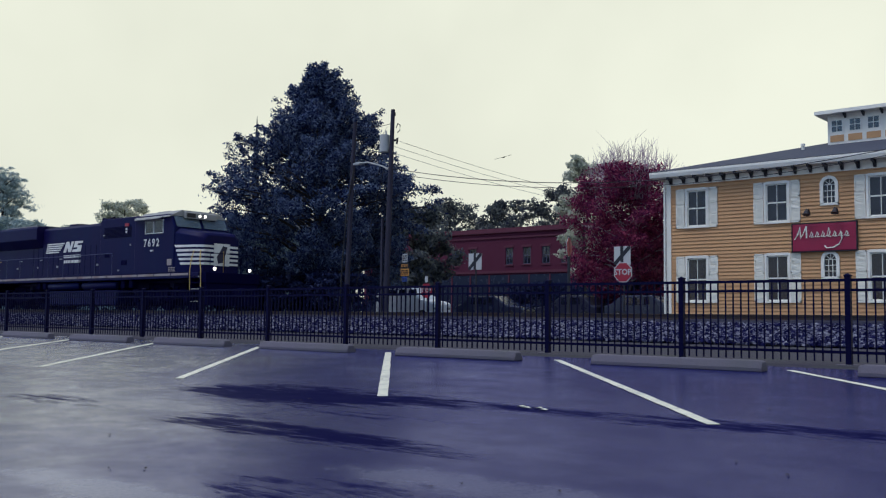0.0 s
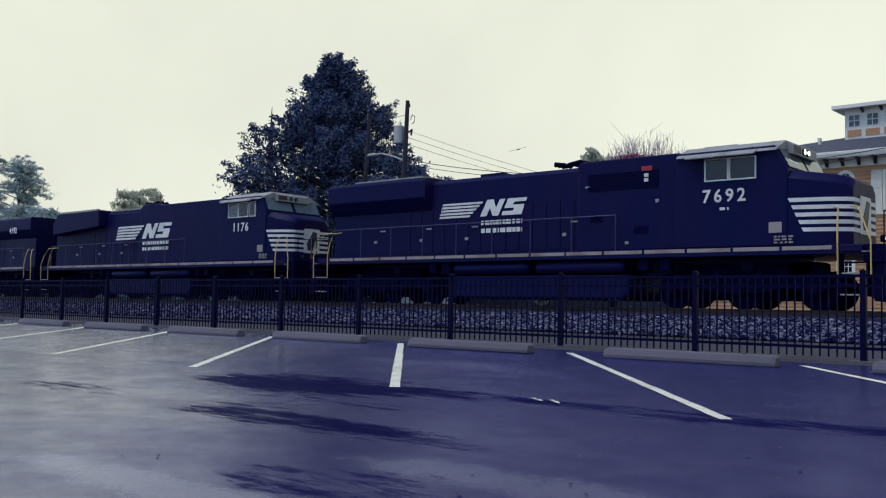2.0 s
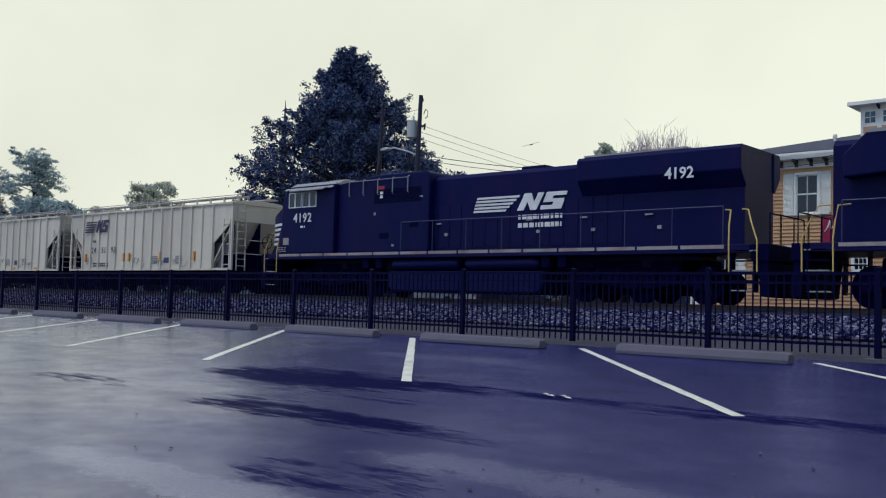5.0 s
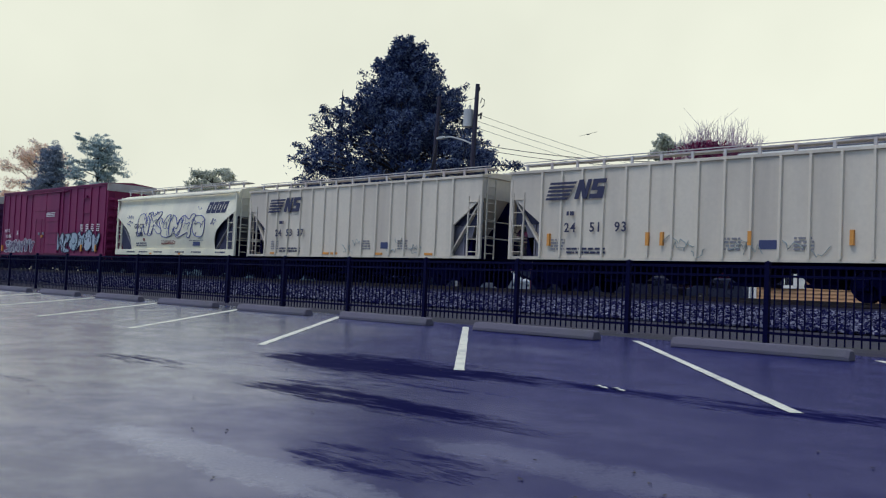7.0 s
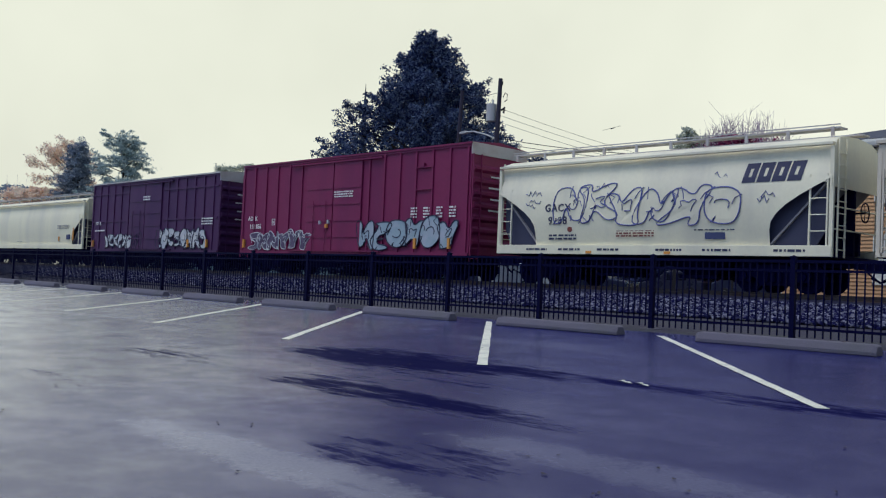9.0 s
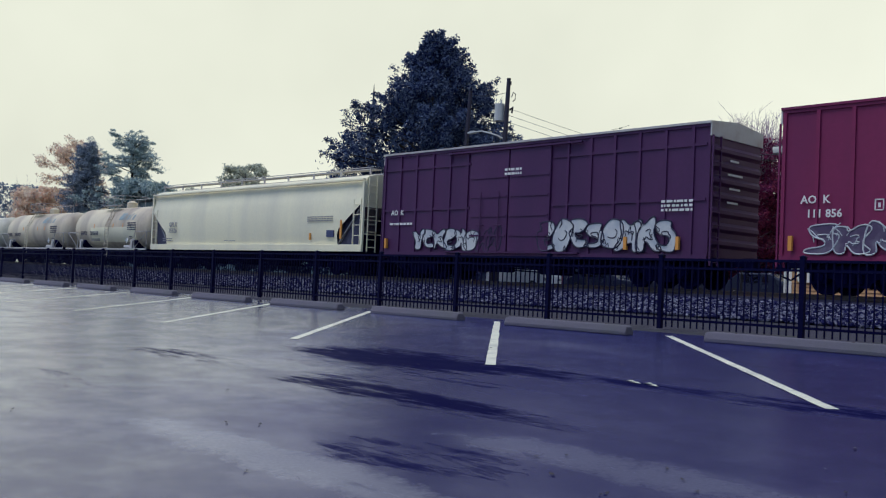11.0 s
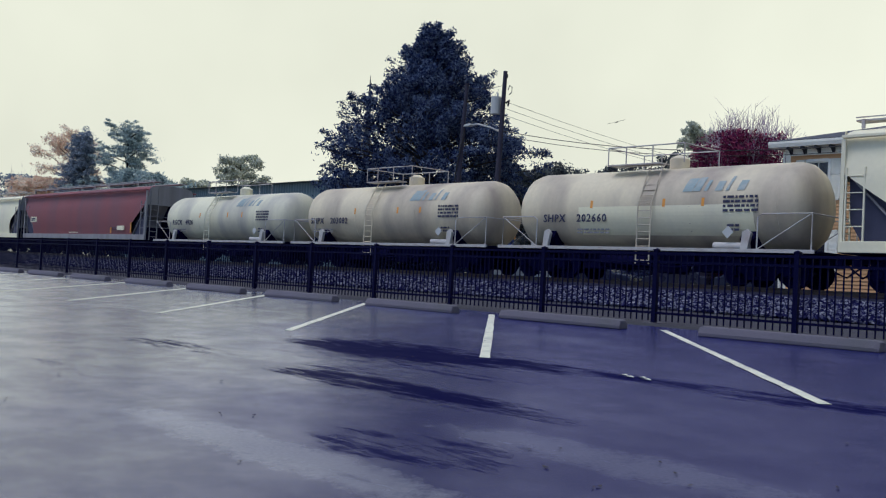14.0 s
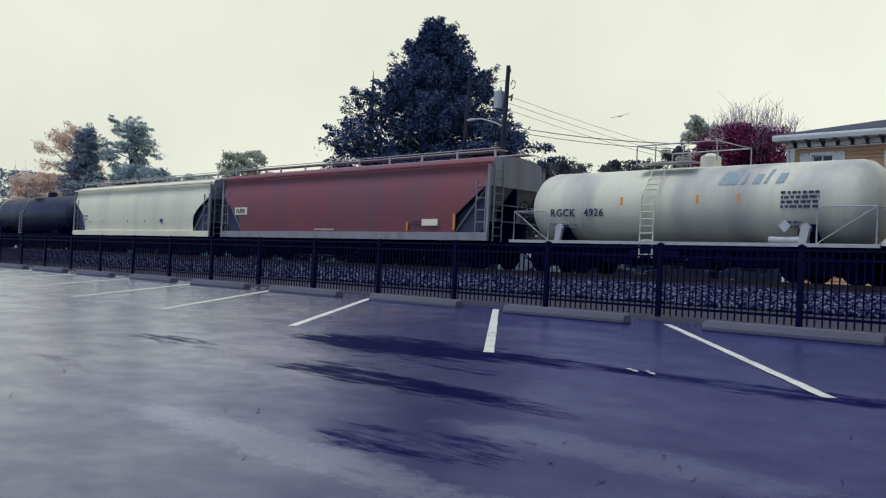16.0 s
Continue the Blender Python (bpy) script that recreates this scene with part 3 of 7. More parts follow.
track = thing("railway_track", "steel rails on dark wooden ties in ballast", "railway track", kind="structure")
prof = [(-0.075, -0.17), (0.075, -0.17), (0.075, -0.155), (0.012, -0.13), (0.010, -0.045), (0.036, -0.035), (0.036, -0.004), (0.03, 0), (-0.03, 0), (-0.036, -0.004), (-0.036, -0.035), (-0.010, -0.045), (-0.012, -0.13), (-0.075, -0.155)]
for side in (-1, 1):
    sh = Shape()
    sh.prism([(TRACK_Y + side * 0.755 + a, RAIL_Z + b) for a, b in prof], "x", -400, 120)
    part("rail", sh, STEEL, track)
sh = Shape()
sh.box(-0.115, 0.115, -1.3, 1.3, 0.42, 0.585)
tie = sh.mesh("tie", [TIE])
for i in range(130):
    part("tie", tie, [], track, at=pose(-66 + 0.52 * i, TRACK_Y, 0, 0, 0, 0.8 * math.sin(i * 5.1)))

# ---- fence ----
fence = thing("fence", "black steel picket fence along the parking lot", "fence")
S_POST = 2.44
post_x = [S_POST * (i - 8) - 9.02 for i in range(-14, 14)]
sh = Shape()
sh.box(-0.038, 0.038, -0.038, 0.038, -0.06, 1.21)
sh.box(-0.046, 0.046, -0.046, 0.046, 1.21, 1.225)
sh.add([(-0.04, -0.04, 1.225), (0.04, -0.04, 1.225), (0.04, 0.04, 1.225), (-0.04, 0.04, 1.225), (0, 0, 1.25)], [(0, 1, 4), (1, 2, 4), (2, 3, 4), (3, 0, 4)])
post_me = sh.mesh("post", [IRON])
sh = Shape()
sh.tube([(0, 0, -0.06), (0, 0, 0.012)], 0.17, 14)
foot_me = sh.mesh("footing", [CONCRETE])
rails = []
for z0, z1 in ((1.135, 1.175), (1.0, 1.035), (0.155, 0.195)):
    sh = Shape()
    sh.box(0.038, S_POST - 0.038, -0.02, 0.02, z0, z1)
    rails.append(sh.mesh("fence_rail", [IRON]))
sh = Shape()
sh.box(-0.0095, 0.0095, -0.0095, 0.0095, 0.045, 1.14)
picket_me = sh.mesh("picket", [IRON])
far = Shape()
for x in post_x:
    part("post", post_me, [], fence, at=pose(x, FENCE_Y, 0, 0, 0, 0))
    part("footing", foot_me, [], fence, "concrete footing", at=pose(x, FENCE_Y - 0.02, 0))
    for me in rails:
        part("fence_rail", me, [], fence, at=pose(x, FENCE_Y, 0))
    for j in range(1, 21):
        px = x + j * S_POST / 21
        if -38.6 < px < -2.0:
            part("picket", picket_me, [], fence, at=pose(px, FENCE_Y, 0))
        else:
            far.box(px - 0.0095, px + 0.0095, FENCE_Y - 0.0095, FENCE_Y + 0.0095, 0.045, 1.14)
tagged(part("pickets", far, IRON, fence), kind="stuff")


# ---- the train ----
TRAIN = []      # vehicles with the place of their middle at the clip's start
WHEELSETS = []  # wheelset, radius


def wheelset_mesh(r):
    sh = Shape()
    n = 24
    for side in (-1, 1):
        rings = []
        for y, q in ((0.66, 0.3), (0.68, 1.06), (0.705, 1.06), (0.72, 1.0), (0.80, 0.985), (0.80, 0.86), (0.77, 0.84), (0.77, 0.42), (0.83, 0.36), (0.83, 0.12)):
            rings.append([(r * q * math.cos(2 * math.pi * j / n), side * y, r * q * math.sin(2 * math.pi * j / n)) for j in range(n)])
        sh.loft(rings if side < 0 else rings[::-1])
    sh.tube([(0, -1.0, 0), (0, 1.0, 0)], 0.085, 10)
    return sh.mesh("wheelset", [UNDER], 40)


WHEEL_CAR, WHEEL_LOCO = wheelset_mesh(0.457), wheelset_mesh(0.533)


def bogie(parent, x, axles, r, wheel):
    """A truck: cast side frames with sprung openings, bolster, bearing boxes, and turning wheelsets."""
    sh = Shape()
    a = max(axles)
    for side in (-1, 1):
        y0, y1 = (side * 0.93, side * 1.08) if side > 0 else (-1.08, -0.93)
        if len(axles) == 2:
            sh.prism([(-a - 0.2, r + 0.12), (-a + 0.25, r + 0.12), (-0.42, r + 0.32), (0.42, r + 0.32), (a - 0.25, r + 0.12), (a + 0.2, r + 0.12), (a + 0.2, r - 0.02), (a - 0.25, r - 0.02), (0.5, 0.34), (0.42, 0.2), (-0.42, 0.2), (-0.5, 0.34), (-a + 0.25, r - 0.02), (-a - 0.2, r - 0.02)], "y", y0, y1)
            for q in (-0.2, 0, 0.2):
                sh.tube([(q, side * 1.10, 0.30), (q, side * 1.10, 0.56)], 0.075, 8)
        else:
            sh.prism([(-a - 0.35, r + 0.05), (-a - 0.2, r + 0.32), (-0.9, r + 0.38), (0.9, r + 0.38), (a + 0.2, r + 0.32), (a + 0.35, r + 0.05), (a + 0.2, r - 0.06), (1.2, r + 0.02), (0.5, r - 0.1), (-0.5, r - 0.1), (-1.2, r + 0.02), (-a - 0.2, r - 0.06)], "y", y0, y1)
            for q in (-1.3, -0.6, 0.6, 1.3):
                sh.tube([(q, side * 1.13, r + 0.1), (q, side * 1.13, r + 0.5)], 0.09, 8)
        for q in axles:
            sh.box(q - 0.16, q + 0.16, min(side * 0.9, side * 1.14), max(side * 0.9, side * 1.14), r - 0.15, r + 0.15)
            sh.tube([(q, side * 1.13, r), (q, side * 1.19, r)], 0.11, 10)
    sh.box(-0.22, 0.22, -1.0, 1.0, r - 0.1, r + 0.22)
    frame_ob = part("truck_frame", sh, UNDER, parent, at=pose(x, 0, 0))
    for q in axles:
        w = part("wheelset", wheel, [], frame_ob, at=pose(q, 0, r))
        WHEELSETS.append((w, q, r))
        if len(axles) == 3:
            m = Shape()
            m.box(0.12 if q < 2 else -0.95, 1.85 if q < 2 else -0.12, -0.55, 0.55, 0.24, 1.30)
            part("traction_motor", m, UNDER, frame_ob, at=pose(q, 0, 0), bevel=0.08)
    return frame_ob


def coupler(parent, x, d):
    sh = Shape()
    sh.box(min(x, x + d * 0.55), max(x, x + d * 0.55), -0.11, 0.11, 0.72, 0.94)
    sh.prism([(x + d * 0.45, -0.19), (x + d * 0.78, -0.17), (x + d * 0.82, 0.02), (x + d * 0.66, 0.08), (x + d * 0.74, 0.2), (x + d * 0.45, 0.19)], "z", 0.68, 0.98)
    part("coupler", sh, UNDER, parent, bevel=0.02)
    sh = Shape()
    sh.tube([(x, 0.35, 0.85), (x + d * 0.25, 0.36, 0.6), (x + d * 0.55, 0.34, 0.38), (x + d * 0.8, 0.2, 0.5)], 0.028, 6)
    part("air_hose", sh, UNDER, parent)


def ladder(parent, x0, x1, y, z0, z1, rungs, mat_, name="ladder"):
    sh = Shape()
    for x in (x0, x1):
        sh.box(x - 0.022, x + 0.022, y - 0.03, y + 0.02, z0, z1)
    for i in range(rungs):
        z = z0 + (z1 - z0) * (i + 0.5) / rungs
        sh.tube([(x0, y - 0.02, z), (x1, y - 0.02, z)], 0.016, 5)
    part(name, sh, mat_, parent)


def vehicle(name, label, category, front, rear):
    """Empty on the rails; front and rear are the body's ends at the clip's start."""
    mid = (front + rear) / 2
    t = thing(name, label, category, pose(mid, TRACK_Y, RAIL_Z))
    TRAIN.append((t, mid))
    return t, (front - rear) / 2


def brake_rigging(t, L):
    """Levers, rods, pipes and a reservoir slung under the middle of a car."""
    for x0, x1, y0, y1, z0, z1 in ((-0.42 * L, -0.12 * L, -0.9, -0.55, 0.34, 0.62), (0.05 * L, 0.16 * L, -0.7, 0.2, 0.30, 0.66), (0.24 * L, 0.46 * L, -0.35, 0.35, 0.38, 0.70)):
        sh = Shape()
        sh.box(x0, x1, y0, y1, z0, z1)
        part("brake_box", sh, UNDER, t, bevel=0.05)
    for y, z in ((-1.1, 0.55), (-0.4, 0.42), (0.5, 0.5)):
        sh = Shape()
        sh.tube([(-L + 2.6, y, z + 0.08), (-1.0, y, z), (1.2, y, z - 0.06), (L - 2.6, y, z + 0.1)], 0.03, 6)
        part("brake_rod", sh, UNDER, t)
    for x in (-0.5 * L, -0.2 * L, 0.22 * L, 0.5 * L):
        sh = Shape()
        sh.prism([(x - 0.35, 0.98), (x + 0.35, 0.98), (x + 0.08, 0.36), (x - 0.08, 0.36)], "y", -0.55, -0.45)
        part("hanger", sh, UNDER, t)


# ---- locomotives ----
def handrail(parent, xs, y, z0, z1, mat_, name="handrail"):
    sh = Shape()
    sh.tube([(xs[0], y, z1), (xs[-1], y, z1)], 0.02, 6)
    for x in xs:
        sh.tube([(x, y, z0), (x, y, z1)], 0.017, 5)
    part(name, sh, mat_, parent)


def locomotive(name, label, front, rear, number, turned, kind, co, marks):
    """Wide-nosed six-axle diesel. kind 'a' has a flared radiator at the tail, 'b' has an angular fan hood and round tail radiator."""
    t, L = vehicle(name, label, "locomotive", front, rear)
    d = -1 if turned else 1

    def X(a):
        return d * a

    def bx(sh, x0, x1, *r):
        sh.box(min(X(x0), X(x1)), max(X(x0), X(x1)), *r)

    def pr(sh, poly, *r):
        sh.prism([(X(a), b) for a, b in poly], *r)

    # frame and deck
    sh = Shape()
    sh.box(-L + 0.5, L - 0.5, -1.5, 1.5, 1.42, 1.66)
    sh.box(-L + 2.4, L - 2.4, -0.5, 0.5, 0.9, 1.42)
    part("underframe", sh, BLACKLOCO, t, bevel=0.02)
    for q in range(14):
        x0 = -L + 1.2 + q * (2 * L - 2.4) / 14
        sh = Shape()
        sh.box(x0 + 0.03, x0 + (2 * L - 2.4) / 14 - 0.05, -1.512, -1.50, 1.545, 1.645)
        part("reflective_strip", sh, SILL, t)
    for e in (-1, 1):
        sh = Shape()
        sh.box(min(e * (L - 0.5), e * L), max(e * (L - 0.5), e * L), -1.45, 1.45, 1.2, 1.66)
        sh.prism([(e * (L - 0.25), 0.25), (e * (L + 0.02), 0.22), (e * (L - 0.05), 1.2), (e * (L - 0.35), 1.2)], "y", -1.4, 1.4)
        part("pilot", sh, UNDER, t, bevel=0.02)
        for side in (-1, 1):
            for i in range(5):
                z = 0.38 + i * 0.27
                xa = e * (L - 1.05 + i * 0.02)
                sh = Shape()
                sh.box(min(xa, xa + e * 0.62), max(xa, xa + e * 0.62), min(side * 1.22, side * 1.5), max(side * 1.22, side * 1.5), z, z + 0.035)
                part("step", sh, LOCOGREY if i % 2 == 0 else UNDER, t)
            for xa in (e * (L - 1.08), e * (L - 0.42)):
                sh = Shape()
                sh.box(min(xa, xa + 0.04), max(xa, xa + 0.04), min(side * 1.2, side * 1.5), max(side * 1.2, side * 1.5), 0.36, 1.5)
                part("step_stringer", sh, UNDER, t)
            if side < 0:
                sh = Shape()
                for xa, lean in ((e * (L - 1.1), -0.05), (e * (L - 0.3), -0.35)):
                    sh.tube([(xa, -1.5, 0.9), (xa, -1.52, 1.75), (xa + e * lean * 0.5, -1.45, 2.2), (xa + e * lean, -1.3, 2.62), (xa + e * (lean - 0.25), -1.1, 2.66)], 0.022, 6)
                part("grab_rail", sh, YELLOWRAIL, t, "yellow grab rail at the steps")
        coupler(t, e * (L + 0.05), e)
    # tank and trucks
    sh = Shape()
    pr(sh, [(-3.5, 0.95), (-3.5, 0.42), (-3.3, 0.2), (3.3, 0.2), (3.5, 0.42), (3.5, 0.95)], "y", -1.38, 1.38)
    part("fuel_tank", sh, BLACKLOCO, t, bevel=0.08)
    sh = Shape()
    sh.box(-3.4, 3.4, -1.0, 1.0, 0.95, 1.42)
    part("tank_saddle", sh, UNDER, t)
    for x0, x1 in ((-3.3, -0.2), (0.1, 3.3)):
        sh = Shape()
        bx_ = [X(x0), X(x0 + 0.12), X(x1 - 0.12), X(x1)]
        sh.tube([(x, -1.22, 1.19) for x in bx_], [0.12, 0.2, 0.2, 0.12], 14)
        part("air_reservoir", sh, BLACKLOCO, t, smooth=40)
    for x in (-4.4, -3.75, 3.8, 4.5):
        sh = Shape()
        bx(sh, x, x + 0.32, -1.40, -1.1, 1.05, 1.40)
        part("equipment_box", sh, UNDER, t, bevel=0.03)
    for x in (-6.75, 6.75):
        bogie(t, x, (-2.05, 0.0, 2.05), 0.533, WHEEL_LOCO)
    # hood
    top = 4.36
    sh = Shape()
    c = 0.14
    ring = [(-0.98, 1.66), (0.98, 1.66), (0.98, top - c), (0.98 - c, top), (-0.98 + c, top), (-0.98, top - c)]
    sh.prism(ring, "x", min(X(-L + 0.9), X(2.0)), max(X(-L + 0.9), X(2.0)))
    part("long_hood", sh, BLACKLOCO, t, bevel=0.02)
    sh = Shape()
    sh.box(0.02, 0.51, -0.998, -0.98, 1.8, 3.3)
    sh.box(0.23, 0.29, -1.012, -0.99, 2.5, 2.56)
    door_me = sh.mesh("hood_door", [BLACKLOCO])
    for i in range(15):
        part("hood_door", door_me, [], t, at=pose(min(X(-6.2 + i * 0.54), X(-5.66 + i * 0.54)), 0, 0))
    if kind == "a":
        sh = Shape()
        for side in (-1, 1):
            sh = Shape()
            sh.loft([[(X(x), side * y, z) for y, z in ((0.9, 3.3), (1.0, 3.3), (1.36, 3.75), (1.36, 4.36), (1.27, 4.46), (0.9, 4.46))] for x in (-L + 0.85, -4.7)])
            part("radiator_wing", sh, BLACKLOCO, t, bevel=0.03)
        sh = Shape()
        bx(sh, -L + 0.9, -4.75, -0.95, 0.95, 4.36, 4.47)
        part("radiator_roof", sh, BLACKLOCO, t)
        sh = Shape()
        bx(sh, -8.4, -4.9, -1.25, 1.25, 4.475, 4.53)
        part("radiator_screen", sh, LOCOGREY, t, "pale radiator screen")
        sh = Shape()
        bx(sh, -2.9, -1.9, -0.5, 0.5, 4.36, 4.52)
        part("exhaust_hatch", sh, BLACKLOCO, t, bevel=0.03)
        sh = Shape()
        for dy in (() if turned else (-0.22, 0.0, 0.22)):
            sh.tube([(X(0.55), dy, 4.62), (X(1.05), dy, 4.64)], [0.045, 0.10], 8)
            sh.tube([(X(0.45), dy, 4.62), (X(0.05), dy, 4.64)], [0.045, 0.09], 8)
        sh.tube([(X(0.5), 0, 4.34), (X(0.5), 0, 4.40 if turned else 4.62)], 0.035, 6)
        part("vent_pipe" if turned else "air_horn", sh, UNDER, t)
        sh = Shape()
        tall = 4.56 if turned else 4.44
        pr(sh, [(1.6, 1.66), (1.6, tall - 0.1), (1.75, tall), (4.4 if turned else 4.9 + co, tall), (4.9 + co, 4.34), (4.9 + co, 1.66)], "y", -1.28, 1.28)
        part("equipment_cabinet", sh, BLACKLOCO, t, bevel=0.05)
        if turned:
            for q in range(6):
                sh = Shape()
                xa = 2.6 + q * 0.78
                sh.tube([(X(xa), -1.30, 3.82), (X(xa), -1.36, 3.86), (X(xa), -1.36, 4.40), (X(xa), -1.28, 4.44)], 0.02, 5)
                part("grab_iron", sh, LOCOGREY, t, "pale grab iron")
            sh = Shape()
            sh.tube([(X(2.6), -1.36, 4.38), (X(6.5), -1.36, 4.38)], 0.016, 5)
            part("grab_line", sh, LOCOGREY, t)
        for xa, za, w_, h_ in ((2.1, 2.55, 0.42, 0.20), (3.6, 2.15, 0.46, 0.22), (4.3, 3.05, 0.10, 0.10), (1.9, 3.62, 0.16, 0.05), (3.3, 1.86, 0.12, 0.08)):
            sh = Shape()
            bx(sh, xa, xa + w_, -1.295, -1.28, za, za + h_)
            part("access_panel", sh, UNDER if w_ > 0.3 else LOCOGREY, t)
        sh = Shape()
        for i in range(9):
            bx(sh, 2.0, 4.4, -1.30, -1.28, 3.5 + 0.06 * i, 3.53 + 0.06 * i)
        part("louvres", sh, UNDER, t)
        sh = Shape()
        bx(sh, 3.85, 4.2, -1.312, -1.28, 4.0, 4.14)
        part("warning_plate", sh, STOPRED, t)
        for za in (3.82, 3.68):
            sh = Shape()
            bx(sh, 3.93, 4.07, -1.312, -1.28, za, za + 0.1)
            part("notice", sh, WHITE, t)
    else:
        sh = Shape()
        pr(sh, [(-L + 1.3, 3.3), (-L + 1.3, 3.9), (-L + 1.9, 4.45), (-4.6, 4.45), (-4.6, 3.6)], "y", -1.45, 1.45)
        part("radiator_wing", sh, BLACKLOCO, t, bevel=0.05)
        sh = Shape()
        bx(sh, -L + 1.9, -4.7, -1.47, -1.35, 4.40, 4.49)
        part("radiator_edge", sh, LOCOGREY, t, "pale worn radiator edge")
        sh = Shape()
        pr(sh, [(-1.0, 1.66), (-1.0, 4.35), (-0.7, 4.5), (0.5, 4.5), (0.7, 4.42), (4.9 + co, 4.42), (4.9 + co, 1.66)], "y", -1.3, 1.3)
        part("equipment_cabinet", sh, BLACKLOCO, t, bevel=0.05)
        sh = Shape()
        bx(sh, -4.4, -1.2, -0.9, 0.9, 4.36, 4.42)
        part("hood_top_panel", sh, LOCOGREY, t)
        sh = Shape()
        for dy in (-0.25, 0.0, 0.25):
            sh.tube([(X(-1.62), dy, 4.66), (X(-1.15), dy, 4.70)], [0.05, 0.12], 8)
            sh.tube([(X(-1.74), dy, 4.66), (X(-2.15), dy, 4.70)], [0.05, 0.11], 8)
        sh.tube([(X(-1.68), 0, 4.4), (X(-1.68), 0, 4.68)], 0.04, 6)
        sh.box(X(-1.68) - 0.2, X(-1.68) + 0.2, -0.3, 0.3, 4.60, 4.65)
        part("air_horn", sh, UNDER, t)
    # cab
    sh = Shape()
    pr(sh, [(4.9 + co, 1.66), (8.1 + co, 1.66), (8.1 + co, 3.72), (7.76 + co, 4.36), (4.9 + co, 4.36)], "y", -1.5, 1.5)
    part("cab", sh, BLACKLOCO, t, bevel=0.04)
    sh = Shape()
    ring = [(-1.60, 4.20), (-1.56, 4.27), (-0.95, 4.56), (0.95, 4.56), (1.56, 4.27), (1.60, 4.20), (1.48, 4.25), (0, 4.34), (-1.48, 4.25)]
    sh.prism(ring, "x", min(X(4.95 + co), X(7.85 + co)), max(X(4.95 + co), X(7.85 + co)))
    part("cab_roof", sh, LOCOGREY, t, "pale grey cab roof", bevel=0.02)
    for x0, x1, w, z1 in ((5.3, 6.3, 0.55, 4.66), (6.5, 6.75, 0.12, 4.70), (7.0, 7.15, 0.3, 4.64)):
        sh = Shape()
        bx(sh, x0 + co, x1 + co, -w, w, 4.53, z1)
        part("roof_box", sh, UNDER if w < 0.4 else LOCOGREY, t, bevel=0.02)
    sh = Shape()
    pr(sh, [(7.70 + co, 4.22), (8.02 + co, 4.18), (8.02 + co, 4.46), (7.70 + co, 4.56)], "y", -0.86, 0.86)
    board = part("number_board", sh, LOCOGREY, t, bevel=0.02)
    sh = Shape()
    bx(sh, 8.022 + co, 8.03 + co, -0.80, -0.34, 4.24, 4.42)
    part("number_panel", sh, SIGNBLACK, board)
    for x0, w in {"1176": ((5.55, 0.72), (6.27, 0.66), (7.02, 0.40)), "4192": ((5.95, 0.42), (6.37, 0.42), (6.85, 0.40), (7.25, 0.40))}.get(number, ((5.78, 0.70), (6.50, 0.76))):
        x0 += co
        sh = Shape()
        for a, b, e0, e1 in ((x0, x0 + w, 3.50, 3.535), (x0, x0 + w, 4.09, 4.125), (x0, x0 + 0.035, 3.535, 4.09), (x0 + w - 0.035, x0 + w, 3.535, 4.09)):
            bx(sh, a, b, -1.53, -1.495, e0, e1)
        win = part("side_window", sh, WHITE, t)
        sh = Shape()
        bx(sh, x0 + 0.035, x0 + w - 0.035, -1.512, -1.502, 3.535, 4.09)
        part("pane", sh, CABGLASS if w == 0.72 else PANE, win)
    for side in (-1, 1):
        sh = Shape()
        ya, yb = (0.08, 1.38) if side > 0 else (-1.38, -0.08)
        pr_ = [(8.112 + co, 3.76), (8.122 + co, 3.77), (7.862 + co, 4.26), (7.852 + co, 4.25)]
        sh.prism([(X(a), b) for a, b in pr_], "y", ya, yb)
        part("windscreen", sh, CABGLASS, t)
    sh = Shape()
    sh.prism([(-1.52, 4.26), (-1.54, 4.29), (-1.80, 4.15), (-1.79, 4.12)], "x", min(X(5.3 + co), X(7.3 + co)), max(X(5.3 + co), X(7.3 + co)))
    part("sunshade", sh, LOCOGREY, t)
    # nose with bars
    sh = Shape()
    N = L - (0.2 if turned else 0.9 if kind == "a" else 0.65)
    rings = []
    for x, hw, zt in ((8.05 + co, 1.46, 3.70), (8.3 + co, 1.43, 3.66), (N - 0.45, 1.22, 3.54), (N - 0.1, 1.02, 3.46), (N, 0.92, 3.36)):
        r0 = [(X(x), -hw, 1.66), (X(x), hw, 1.66), (X(x), hw, zt - 0.22), (X(x), hw - 0.22, zt), (X(x), -hw + 0.22, zt), (X(x), -hw, zt - 0.22)]
        rings.append(r0)
    sh.loft(rings)
    part("nose", sh, BLACKLOCO, t, bevel=0.03, smooth=30)
    for i in range(5):
        z = 2.03 + i * 0.195
        sh = Shape()
        xa, tilt = 8.14 + co + 0.085 * (4 - i), 0.05

        def skin(x):
            """Half-width of the nose at a place along it."""
            w_ = ((8.05 + co, 1.46), (8.3 + co, 1.43), (N - 0.45, 1.22), (N - 0.1, 1.02), (N, 0.92))
            for (p, u), (q, v) in zip(w_[:-1], w_[1:]):
                if x <= q:
                    return u + (v - u) * (x - p) / (q - p) + 0.012
            return 0.912

        cuts = [xa] + [x for x in (8.3 + co, N - 0.45, N - 0.1) if x > xa + 0.06] + [N + 0.012]
        for k_, (xa_, xb_) in enumerate(zip(cuts[:-1], cuts[1:])):
            up = tilt if k_ == 0 else 0.0
            sh.add([(X(xa_), -skin(xa_), z), (X(xb_), -skin(xb_), z), (X(xb_), -skin(xb_), z + 0.105), (X(xa_ - up), -skin(max(8.05 + co, xa_ - up)), z + 0.105)], [(0, 1, 2, 3)])
